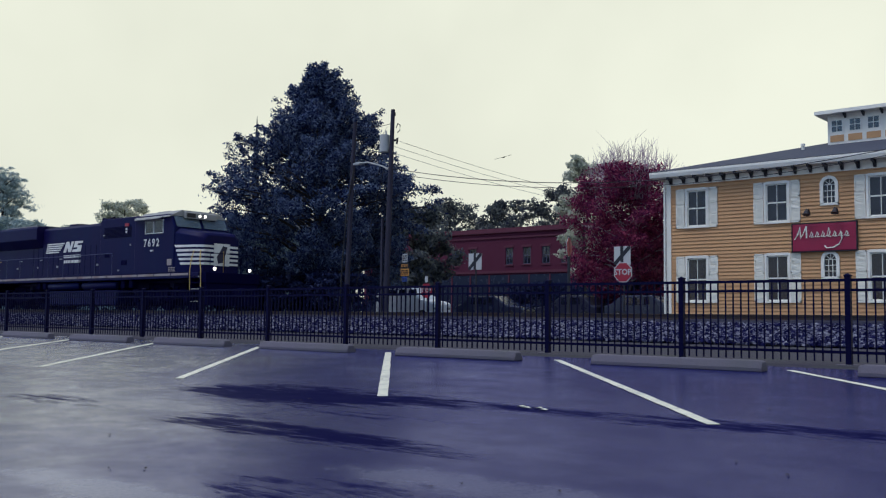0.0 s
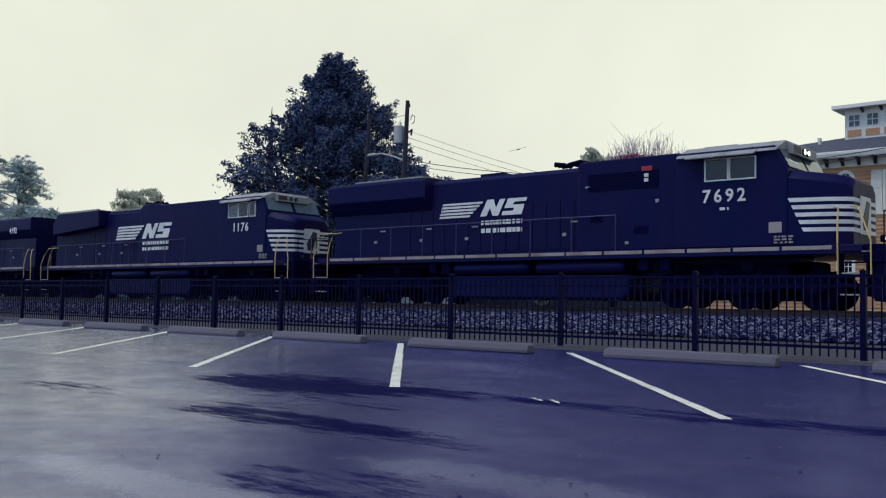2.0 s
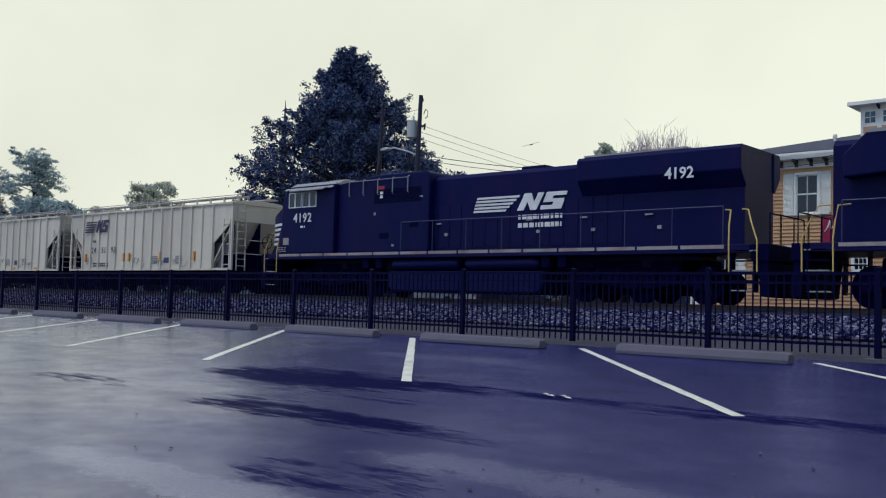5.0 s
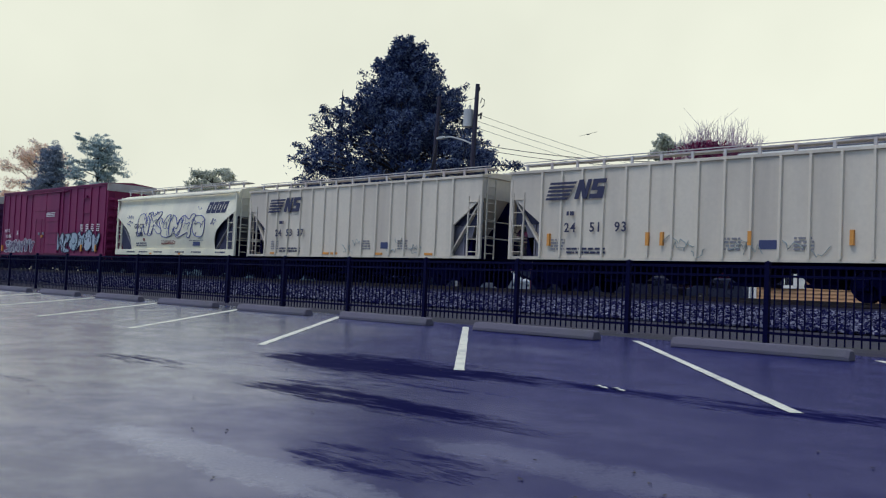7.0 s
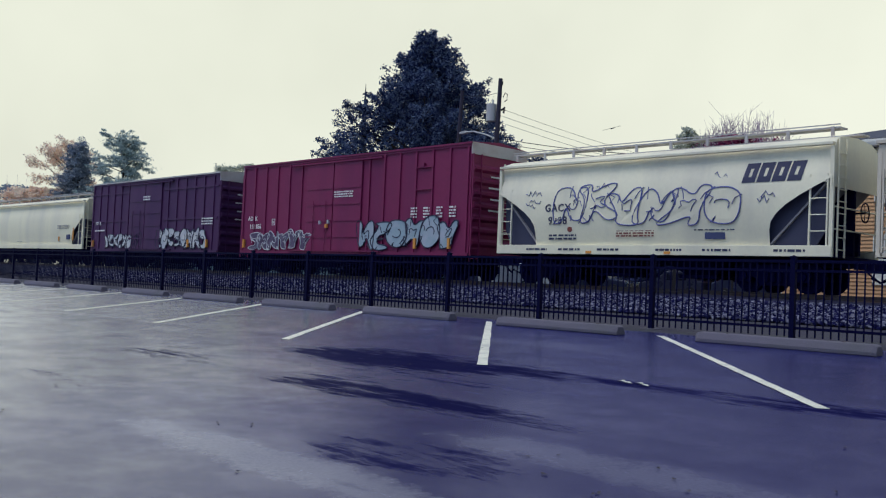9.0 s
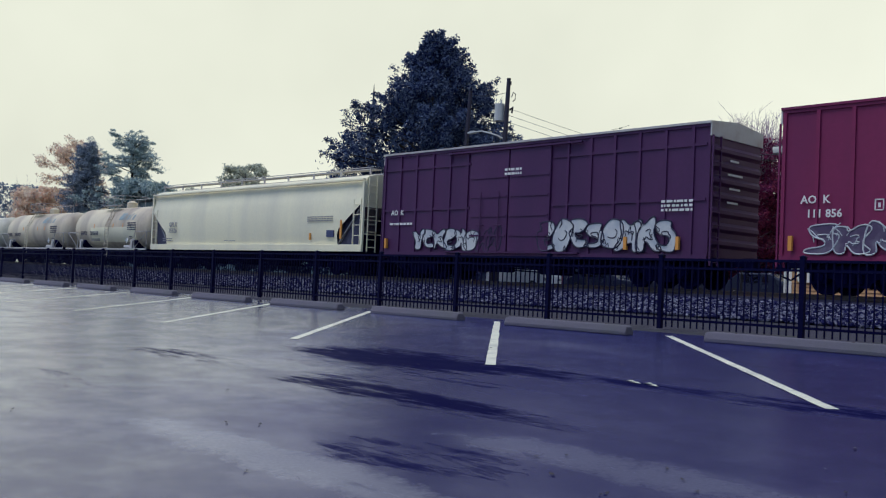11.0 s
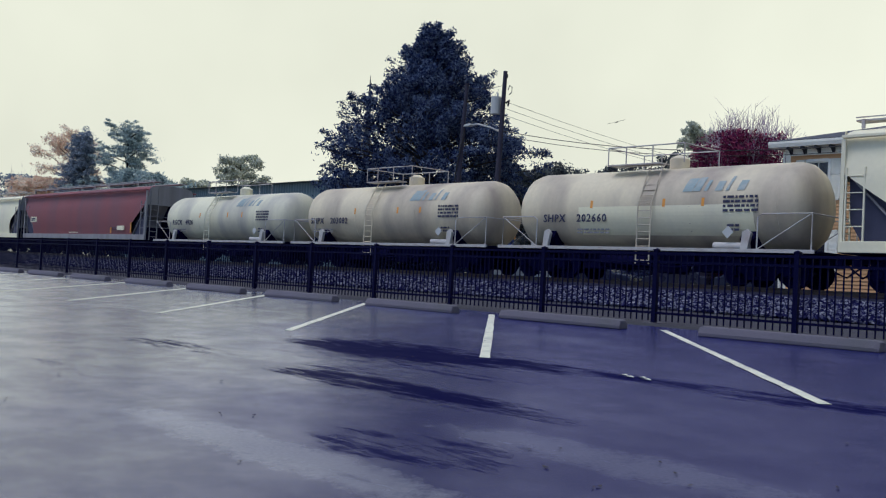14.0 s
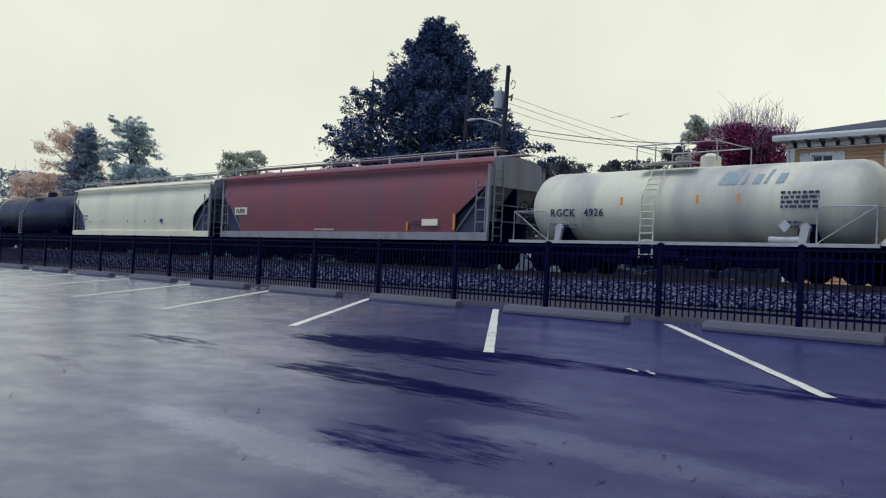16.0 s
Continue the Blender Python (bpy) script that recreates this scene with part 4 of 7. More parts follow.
        sh.box(min(X(N), X(N + 0.013)), max(X(N), X(N + 0.013)), -0.9, 0.9, z, z + 0.105)
        part("nose_bar", sh, WHITE, t, "white nose stripe")
    sh = Shape()
    sh.prism([(-0.42, 2.0), (0.42, 2.0), (0.42, 3.0), (-0.42, 3.0)], "x", min(X(N + 0.01), X(N + 0.03)), max(X(N + 0.01), X(N + 0.03)))
    part("nose_panel", sh, WHITE, t)
    sh = Shape()
    sh.prism([(-0.2, 2.1), (0.05, 2.15), (0.18, 2.5), (0.28, 2.85), (0.05, 2.9), (-0.12, 2.62), (-0.28, 2.4)], "x", min(X(N + 0.02), X(N + 0.045)), max(X(N + 0.02), X(N + 0.045)))
    part("nose_crest", sh, PAINTDARK, t)
    for z, y, r in ((4.32, -0.14, 0.07), (4.32, 0.14, 0.07)) + (((1.82, -0.95, 0.075), (1.82, 0.95, 0.075)) if not turned else ()):
        xl = 8.03 + co if z > 3 else L - 0.12
        sh = Shape()
        sh.tube([(X(xl - 0.1), y, z), (X(xl + 0.03), y, z)], r + 0.02, 12)
        lamp = part("headlight", sh, UNDER, t, smooth=40)
        sh = Shape()
        sh.tube([(X(xl + 0.03), y, z), (X(xl + 0.045), y, z)], r, 12)
        part("lens", sh, HEADLAMP if name == "leading_locomotive" else CABGLASS, lamp)
    # rails along the walkway
    for side in (-1, 1):
        handrail(t, [X(-L + 1.3 + i * 1.55) for i in range(9)], side * 1.46, 1.66, 2.72, RAILGREY if side < 0 else UNDER)
    for e in (-1, 1):
        handrail(t, [e * (L - 0.08)] * 2, -0.5, 1.66, 2.6, YELLOWRAIL, "end_rail")
        sh = Shape()
        sh.tube([(e * (L - 0.08), -1.2, 2.5), (e * (L - 0.08), 1.2, 2.5)], 0.02, 6)
        for y in (-1.2, -0.45, 0.45, 1.2):
            sh.tube([(e * (L - 0.08), y, 1.6), (e * (L - 0.08), y, 2.5)], 0.018, 5)
        part("end_rail", sh, UNDER, t)
    # marks
    y_h = -1.01
    lx0, lx1, lz, lh, nx_ = marks
    yb = y_h - (0.30 if kind == "b" else 0.0)
    slanted_logo(lx0, lz, (lx1 - lx0) / 0.99, lh, yb, t, WHITE)
    bars(lx0 + 0.50 * (lx1 - lx0), lx0 + 0.95 * (lx1 - lx0), lz - 0.62, lz - 0.08, yb, 2, t, WHITE, 5, "owner_mark")
    lettering(number, 0.50, nx_, -1.52, 3.07, t, gap=1.35 if number == "7692" else 1.15)
    if number != "1176":
        bars(nx_ - 0.12, nx_ + 0.14, 2.66, 2.80, -1.515, 1, t, WHITE, 5, "owner_mark")
    sh = Shape()
    bx(sh, 7.6 + co, 7.95 + co, -1.512, -1.498, 2.02, 2.30)
    part("lift_plate", sh, SILL, t)
    if turned:
        lettering(number, 0.46, 8.3, -1.5, 3.72, t)
    bars(X(8.0 + co) - 0.25, X(8.0 + co) + 0.25, 1.72, 1.95, -1.52, 3, t, SILL, 8, "builder_plate")
    for q in (-7.5, -5.2, -3.1, 0.9, 3.4):
        for name, a, b, z0, z1 in (("door_latch", 0.0, 0.14, 2.2, 2.3), ("hinge_strap", 0.3, 0.55, 2.62, 2.67)):
            sh = Shape()
            bx(sh, q + a, q + b, -1.03, -0.98, z0, z1)
            part(name, sh, LOCOGREY, t)
    return t


locomotive("leading_locomotive", "black diesel freight locomotive with white stripes and lit headlights", -34.2, -55.45, "7692", False, "a", 0.15, (-4.3, -0.5, 2.98, 0.55, 6.5))
locomotive("second_locomotive", "black diesel freight locomotive with angular hood and white stripes", -56.4, -77.7, "1176", False, "b", 0.75, (-3.1, 1.75, 2.86, 0.70, 7.2))
locomotive("third_locomotive", "black diesel freight locomotive running cab rearward", -78.3, -100.15, "4192", True, "a", 1.5, (0.25, 4.15, 2.96, 0.56, -8.25))


# ---- covered hoppers ----
def running_board(t, L, z, y, mat_, n):
    """Roof walk: grating planks on brackets."""
    sh = Shape()
    sh.box(-L + 0.1, L - 0.1, -y, -y + 0.45, z, z + 0.045)
    for i in range(n):
        x = -L + 0.3 + i * (2 * L - 0.6) / (n - 1)
        sh.box(x - 0.045, x + 0.045, -y - 0.03, -y + 0.02, z - 0.2, z + 0.05)
    sh.box(-L + 0.1, L - 0.1, -y - 0.02, -y + 0.01, z + 0.09, z + 0.12)
    sh.box(-L + 0.1, L - 0.1, y - 0.45, y, z, z + 0.045)
    part("roof_walk", sh, mat_, t)


def bays(t, L, n, mat_):
    """Discharge hoppers under the body."""
    for i in range(n):
        w = (2 * L - 5.6) / n
        x = -L + 2.8 + (i + 0.5) * w
        sh = Shape()
        ring0 = [(x - w * 0.46, -1.35, 1.2), (x + w * 0.46, -1.35, 1.2), (x + w * 0.46, 1.35, 1.2), (x - w * 0.46, 1.35, 1.2)]
        ring1 = [(x - w * 0.16, -0.5, 0.42), (x + w * 0.16, -0.5, 0.42), (x + w * 0.16, 0.5, 0.42), (x - w * 0.16, 0.5, 0.42)]
        sh.loft([ring1, ring0])
        sh.box(x - w * 0.2, x + w * 0.2, -0.75, 0.75, 0.34, 0.44)
        part("discharge_bay", sh, mat_, t, bevel=0.02)


def hopper_ends(t, L, e, body, zc, top):
    """End frame: sill, corner posts, ladders, platform, brake gear."""
    for side in (-1, 1):
        sh = Shape()
        ya, yb = (1.425, 1.515) if side > 0 else (-1.515, -1.425)
        sh.box(min(e * (L + 0.015), e * (L - 0.09)), max(e * (L + 0.015), e * (L - 0.09)), ya, yb, 1.005, top - 0.25)
        part("corner_post", sh, body, t)
    sh = Shape()
    sh.box(min(e * L, e * (L - 1.5)), max(e * L, e * (L - 1.5)), -1.45, 1.45, 0.98, 1.06)
    # centre shear plate, in the near-black underframe colour to pass for shade
    sh.box(min(e * (L - 0.05), e * (L - 2.4)), max(e * (L - 0.05), e * (L - 2.4)), -0.05, 0.05, 1.0, zc)
    sh.box(min(e * (L - 0.9), e * (L - 0.6)), max(e * (L - 0.9), e * (L - 0.6)), -1.25, 1.25, 1.06, 1.75)
    part("end_platform", sh, UNDER, t)
    sh = Shape()
    sh.box(min(e * (L - 1.0), e * (L - 0.95)), max(e * (L - 1.0), e * (L - 0.95)), -1.3, 1.3, 1.07, 2.25)
    part("end_bulkhead", sh, LOWGREY, t)
    sh = Shape()
    for z in (1.75, 2.35):
        sh.tube([(e * (L - 0.02), -1.45, z), (e * (L - 0.02), 1.45, z)], 0.022, 6)
    part("end_grab", sh, body, t)
    ladder(t, e * (L - 0.62), e * (L - 0.14), -1.5, 1.02, zc + 0.1, 5, body)
    sh = Shape()
    for y in (-1.25, -0.8):
        sh.box(min(e * (L + 0.01), e * (L + 0.05)), max(e * (L + 0.01), e * (L + 0.05)), y - 0.02, y + 0.02, 1.0, top)
    for i in range(9):
        z = 1.2 + i * (top - 1.3) / 9
        sh.tube([(e * (L + 0.05), -1.25, z), (e * (L + 0.05), -0.8, z)], 0.016, 5)
    part("end_ladder", sh, body, t)
    sh = Shape()
    sh.tube([(e * (L - 0.3), 0.5, 1.1), (e * (L - 0.3), 0.5, 1.75)], 0.2, 10)
    part("brake_gear", sh, UNDER, t)
    sh = Shape()
    ring = [(e * (L + 0.08), 0.35 + 0.27 * math.cos(k_ * math.pi / 9), 2.3 + 0.27 * math.sin(k_ * math.pi / 9)) for k_ in range(19)]
    sh.tube(ring, 0.018, 5)
    for k_ in range(4):
        sh.tube([(e * (L + 0.08), 0.35, 2.3), ring[k_ * 4 + 1]], 0.012, 4)
    sh.tube([(e * (L - 0.9), 0.35, 2.3), (e * (L + 0.09), 0.35, 2.3)], 0.025, 6)
    part("brake_wheel", sh, UNDER, t)
    coupler(t, e * L, e)


def ribbed_hopper(front, rear, number, seed):
    t, L = vehicle("covered_hopper", "grey ribbed covered hopper car with dark emblem", "freight car", front, rear)
    top, zc = 3.98, 3.15
    sh = Shape()
    poly = [(-L, top), (L, top), (L, zc), (L - 1.35, 2.2), (L - 1.35, 1.06), (-L + 1.35, 1.06), (-L + 1.35, 2.2), (-L, zc)]
    for y0, y1 in ((-1.5, -1.44), (1.44, 1.5)):
        sh.prism(poly, "y", y0, y1)
    part("side_wall", sh, HOPGREY, t)
    for e in (-1, 1):
        sh = Shape()
        sh.add([(e * L, -1.44, top), (e * L, 1.44, top), (e * L, 1.44, zc), (e * L, -1.44, zc)], [(0, 1, 2, 3)])
        part("end_wall", sh, HOPGREY, t)
        sh = Shape()
        sh.prism([(e * (L - 0.03), zc), (e * (L - 1.55), 1.1), (e * (L - 1.62), 1.1), (e * (L - 0.10), zc)], "y", -1.43, 1.43)
        part("end_slope", sh, HOPGREY, t)
        # dark plate fills the end opening with painted shade
        sh = Shape()
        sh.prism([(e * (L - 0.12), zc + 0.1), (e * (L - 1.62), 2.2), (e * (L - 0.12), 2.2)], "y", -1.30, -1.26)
        part("shear_plate", sh, ENDSHADE, t, "dark plate standing in for shade in the end opening")
        sh = Shape()
        sh.prism([(e * (L - 1.62), 2.19), (e * (L - 0.5), 2.19), (e * (L - 0.85), 1.08), (e * (L - 1.62), 1.08)], "y", -1.25, -1.2)
        part("slope_side", sh, LOWGREY, t)
        hopper_ends(t, L, e, HOPGREY, zc, top)
    sh = Shape()
    sh.prism([(-1.56, top - 0.08), (-1.56, top), (-1.0, top + 0.1), (0, top + 0.16), (1.0, top + 0.1), (1.56, top), (1.56, top - 0.08)], "x", -L - 0.05, L + 0.05)
    part("roof", sh, HOPGREY, t)
    sh = Shape()
    sh.box(-L, L, -1.53, -1.44, 1.0, 1.1)
    part("side_sill", sh, HOPGREY, t)
    sh = Shape()
    sh.box(-L + 0.1, L - 0.1, -0.3, 0.3, 0.75, 1.05)
    part("centre_sill", sh, UNDER, t)
    n = 15
    sh = Shape()
    sh.prism([(-0.055, -0.0), (0.055, 0.0), (0.035, -0.075), (-0.035, -0.075)], "z", 1.08, top - 0.08)
    rib = sh.mesh("rib", [HOPGREY])
    for i in range(n):
        x = -L + 1.40 + i * (2 * L - 2.8) / (n - 1)
        part("rib", rib, [], t, at=pose(x, -1.5, 0))
    running_board(t, L, top + 0.27, 1.0, GALV, 14)
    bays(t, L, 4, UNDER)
    for x in (-L + 1.75, L - 1.75):
        bogie(t, x, (-0.87, 0.87), 0.457, WHEEL_CAR)
    slanted_logo(-L + 1.60, 2.95, 2.45, 0.62, -1.58, t, DARKINK)
    bars(-L + 2.5, -L + 2.85, 2.38, 2.62, -1.585, 1, t, DARKINK, seed, "owner_mark")
    pairs = ((2.65, 0), (3.65, 2), (4.6, 4)) if number == "245193" else ((2.45, 0), (3.25, 2), (4.05, 4))
    for x, k_ in pairs:
        lettering(number[k_:k_ + 2], 0.42, -L + x, -1.58, 2.02, t, DARKINK, gap=1.2)
    bars(-L + 2.5, -L + 4.0, 1.18, 1.42, -1.52, 2, t, DARKINK, seed + 1)
    for i, x in enumerate((-L + 1.85, 0.8, L - 4.3)):
        bars(x, x + 0.55, 1.3, 1.7, -1.52, 4, t, ENDGREY, seed + 3 + i)
    sh = Shape()
    sh.box(L - 5.3, L - 4.75, -1.51, -1.49, 1.35, 1.6)
    part("placard", sh, PLACARD, t)
    upright = number == "245193"
    for x in (-L + 1.72, -L + 5.5, -1.2, 1.6, 4.4):
        sh = Shape()
        if upright:
            sh.box(x, x + 0.10, -1.59, -1.49, 1.45, 1.85)
        else:
            sh.box(x + 0.1, x + 0.50, -1.545, -1.49, 1.10, 1.19)
        part("reflector", sh, ORANGE, t, "orange reflector")
    rnd = random.Random(seed)
    for _ in range(9):
        sh = Shape()
        x, z = rnd.uniform(-1.5, 4.0), rnd.uniform(1.2, 1.7)
        q = [(x + 0.09 * k_ + rnd.uniform(-0.05, 0.05), -1.53, z + rnd.uniform(-0.16, 0.16)) for k_ in range(7)]
        sh.tube(q, 0.012, 4)
        part("scribble", sh, FADEDTEAL, t, "faint sprayed scribble")
    return t


def smooth_hopper(name, label, front, rear, body, end_mat, marks, bulge=0.10, round_cut=True, sill_mat=None, top=3.98):
    """Curved-side covered hopper: a shell whose lower ends are cut back, over slope sheets."""
    t, L = vehicle(name, label, "freight car", front, rear)
    sill_mat = sill_mat or body
    zc = 3.12
    prof = []
    for i in range(13):
        q = i / 12
        prof.append((1.44 + bulge * math.sin(math.pi * min(1, q * 1.15)) - 0.10 * max(0, q - 0.7) / 0.3, 1.28 + (top - 0.18 - 1.28) * q))
    prof += [(1.28, top - 0.06), (0.9, top + 0.07), (0.0, top + 0.13)]

    def reach(z):
        if z >= zc:
            return L - 0.02
        q = (zc - z) / (zc - 1.28)
        return L - 1.75 * (math.sin(min(1, q * 1.35) * math.pi / 2) if round_cut else min(1, q * 1.5))

    sh = Shape()
    sec = 8
    for side in (-1, 1):
        k = len(sh.v)
        vs = []
        for y, z in prof:
            e = reach(z)
            vs += [(-e + 2 * e * j / sec, side * y, z) for j in range(sec + 1)]
        fs = []
        for i in range(len(prof) - 1):
            for j in range(sec):
                a = i * (sec + 1) + j
                q = (a, a + 1, a + sec + 2, a + sec + 1)
                fs.append(q if side < 0 else q[::-1])
        sh.add(vs, fs)
    part("shell", sh, body, t, smooth=50)
    for e in (-1, 1):
        sh = Shape()
        up = [p for p in prof if p[1] >= zc - 0.3]
        ring = [(-y, z) for y, z in up] + [(y, z) for y, z in up[::-1]]
        sh.prism(ring, "x", min(e * (L - 0.04), e * (L - 0.02)), max(e * (L - 0.04), e * (L - 0.02)))
        part("end_wall", sh, end_mat, t)
        # grey instead of the body colour, so the slope sheet reads as shaded
        sh = Shape()
        sh.prism([(e * (L - 0.06), zc), (e * (L - 1.86), 1.2), (e * (L - 1.93), 1.2), (e * (L - 0.13), zc)], "y", -1.40, 1.40)
        part("end_slope", sh, ENDGREY, t, "grimy slope sheet, greyed for shade")
        # plate added to paint the inside of the opening dark
        sh = Shape()
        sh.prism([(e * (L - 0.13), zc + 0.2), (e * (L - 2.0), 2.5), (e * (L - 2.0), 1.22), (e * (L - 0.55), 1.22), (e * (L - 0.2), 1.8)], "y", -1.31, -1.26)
        part("shear_plate", sh, ENDSHADE, t, "dark plate standing in for shade in the end opening")
        hopper_ends(t, L, e, end_mat if end_mat is not body else body, zc, top)
    sh = Shape()
    sh.box(-L, L, -1.54, -1.42, 1.0, 1.3)
    sh.box(-L, L, 1.42, 1.54, 1.0, 1.3)
    part("side_sill", sh, sill_mat, t, bevel=0.01)
    sh = Shape()
    sh.box(-L, L, -1.56, -1.40, top - 0.22, top - 0.14)
    sh.box(-L, L, 1.40, 1.56, top - 0.22, top - 0.14)
    part("eave_rail", sh, body, t, bevel=0.01)
    sh = Shape()
    sh.box(-L + 0.1, L - 0.1, -0.3, 0.3, 0.75, 1.05)
    part("centre_sill", sh, UNDER, t)
    running_board(t, L, top + 0.30, 0.95, GALV, 10)
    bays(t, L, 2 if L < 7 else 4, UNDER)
    for x in (-L + 1.8, L - 1.8):
        bogie(t, x, (-0.87, 0.87), 0.457, WHEEL_CAR)
    marks(t, L)
    return t


def hull(z, top, bulge):
    """Half-width of a curved-side hopper at a height."""
    q = min(1.0, max(0.0, (z - 1.28) / (top - 1.46)))
    return 1.44 + bulge * math.sin(math.pi * min(1, q * 1.15)) - 0.10 * max(0, q - 0.7) / 0.3


def marks_cement(t, L):
    def y(z):
        return -hull(z, 4.2, 0.14)

    # bold maker's mark as four slanted blocks, each with a pale slit
    for i in range(4):
        x = L - 2.62 + i * 0.45
        sh = Shape()
        for a, b, c, d in ((0.0, 0.40, 3.06, 3.22), (0.0, 0.16, 3.22, 3.46), (0.25, 0.40, 3.22, 3.46), (0.0, 0.40, 3.46, 3.62)):
            sh.add([(x + p + 0.22 * (z - 3.06), y(z) - 0.012, z) for p, z in ((a, c), (b, c), (b, d), (a, d))], [(0, 1, 2, 3)])
        part("maker_block", sh, DARKINK, t)
    lettering("GACX", 0.36, -L + 2.75, y(2.5), 2.52, t, DARKINK, gap=1.15)
    lettering("9238", 0.36, -L + 2.75, y(2.1), 2.10, t, DARKINK, gap=1.15)
    graffiti(-3.35, 3.35, 1.85, 3.3, -1.56, t, CEMENT, PAINTBLUE, 11, 6, lambda z: y(z) + 1.56, 0.022)
    bars(-L + 2.35, -L + 3.5, 1.46, 1.68, y(1.6), 2, t, DARKINK, 2)
    bars(-0.9, 0.5, 1.55, 1.8, y(1.7), 3, t, RUST, 12)
    bars(1.9, 3.2, 1.72, 1.78, y(1.75), 1, t, DARKINK, 14)
    rnd = random.Random(9)
    for x, z, k_ in ((-L + 1.3, 3.05, 11), (-L + 1.5, 2.78, 8), (-L + 1.35, 2.62, 7), (-L + 3.3, 2.9, 6), (-L + 3.4, 2.66, 6), (-L + 4.3, 3.2, 8), (L - 3.5, 3.35, 7), (L - 2.0, 2.72, 7), (L - 2.1, 2.58, 6)):
        sh = Shape()
        sh.tube([(x + 0.07 * i, y(z) - 0.012, z + rnd.uniform(-0.11, 0.11)) for i in range(k_)], 0.014, 4)
        part("scribble", sh, PAINTBLUE, t, "thin sprayed scribble")
    for k_, x in enumerate((-4.6, -3.2, -1.6, 0.6, 2.2, 4.4)):
        bars(x, x + 0.9, 1.10, 1.22, -1.545, 1, t, DARKINK, 4 + k_)
    sh = Shape()
    sh.box(L - 3.75, L - 3.1, y(1.6) - 0.012, y(1.6) + 0.03, 1.48, 1.82)
    part("placard", sh, PLACARD, t)
    sh = Shape()
    sh.tube([(-L + 3.25, y(1.8) - 0.012, 1.82), (-L + 3.25, y(1.8) + 0.03, 1.82)], 0.1, 12)
    part("round_mark", sh, RUST, t)
    for x in (-2.05, 0.9):
        sh = Shape()
        sh.box(x, x + 0.22, -1.556, -1.54, 1.03, 1.11)
        part("reflector", sh, ORANGE, t, "orange reflector")


def marks_long(t, L):
    y = -1.55
    lettering("GPLX", 0.33, -L + 2.6, y, 2.35, t, ENDGREY, gap=1.15)
    lettering("75526", 0.33, -L + 2.6, y, 2.02, t, ENDGREY, gap=1.15)
    bars(-L + 1.5, -L + 2.6, 1.45, 1.65, y, 2, t, ENDGREY, 2)
    bars(L - 3.9, L - 2.0, 2.30, 2.56, y - 0.02, 3, t, ENDGREY, 3)
    bars(-1.5, -0.4, 1.45, 1.5, -1.55, 1, t, ENDGREY, 5)
    sh = Shape()
    sh.box(L - 2.45, L - 1.95, y - 0.0, y + 0.06, 1.62, 1.92)
    part("placard", sh, PLACARD, t)
    for x0, x1, z0, z1 in ((L - 1.50, L - 1.38, 1.55, 2.35), (L - 3.75, L - 3.65, 1.5, 1.8)):
        sh = Shape()
        sh.box(x0, x1, y, y + 0.05, z0, z1)
        part("reflector", sh, ORANGE, t, "orange reflector")


def marks_red(t, L):
    y = -1.56
    sh = Shape()
    sh.box(-L + 1.35, -L + 2.45, y - 0.0, y + 0.04, 2.1, 2.45)
    part("mark_panel", sh, CREAM, t)
    lettering("DUPX", 0.30, -L + 1.9, y - 0.012, 2.27, t, DARKINK)
    sh = Shape()
    sh.box(L - 3.5, L - 2.6, y - 0.01, y + 0.04, 1.55, 1.8)
    part("placard", sh, CREAM, t)
    bars(L - 4.1, L - 3.6, 1.55, 1.75, y, 2, t, DARKINK, 4)
    bars(-1.2, 0.2, 1.36, 1.44, y, 1, t, CREAM, 6)
    for x0, x1, z0, z1 in ((L - 1.75, L - 1.66, 1.4, 2.0), (L - 4.4, L - 4.32, 1.36, 1.7)):
        sh = Shape()
        sh.box(x0, x1, y - 0.01, y + 0.04, z0, z1)
        part("reflector", sh, ORANGE, t, "orange reflector")


def marks_white(t, L):
    y = -1.53
    for x in (-L + 2.6, -L + 4.4, -0.8, 1.4, 3.4):
        bars(x, x + 0.06, 1.7, 1.98, y, 1, t, ENDGREY, 3, "seam_mark")
    bars(-L + 1.5, -L + 2.2, 1.9, 2.3, y, 2, t, ENDGREY, 2)
    sh = Shape()
    sh.box(L - 5.4, L - 5.1, y - 0.01, y + 0.04, 1.75, 1.95)
    part("placard", sh, PLACARD, t)


ribbed_hopper(-102.2, -116.6, "245193", 21)
ribbed_hopper(-117.95, -132.5, "245337", 22)
smooth_hopper("cement_hopper", "white round-sided hopper car with sprayed graffiti", -133.65, -145.65, CEMENT, CEMENT, marks_cement, 0.14, top=4.2)


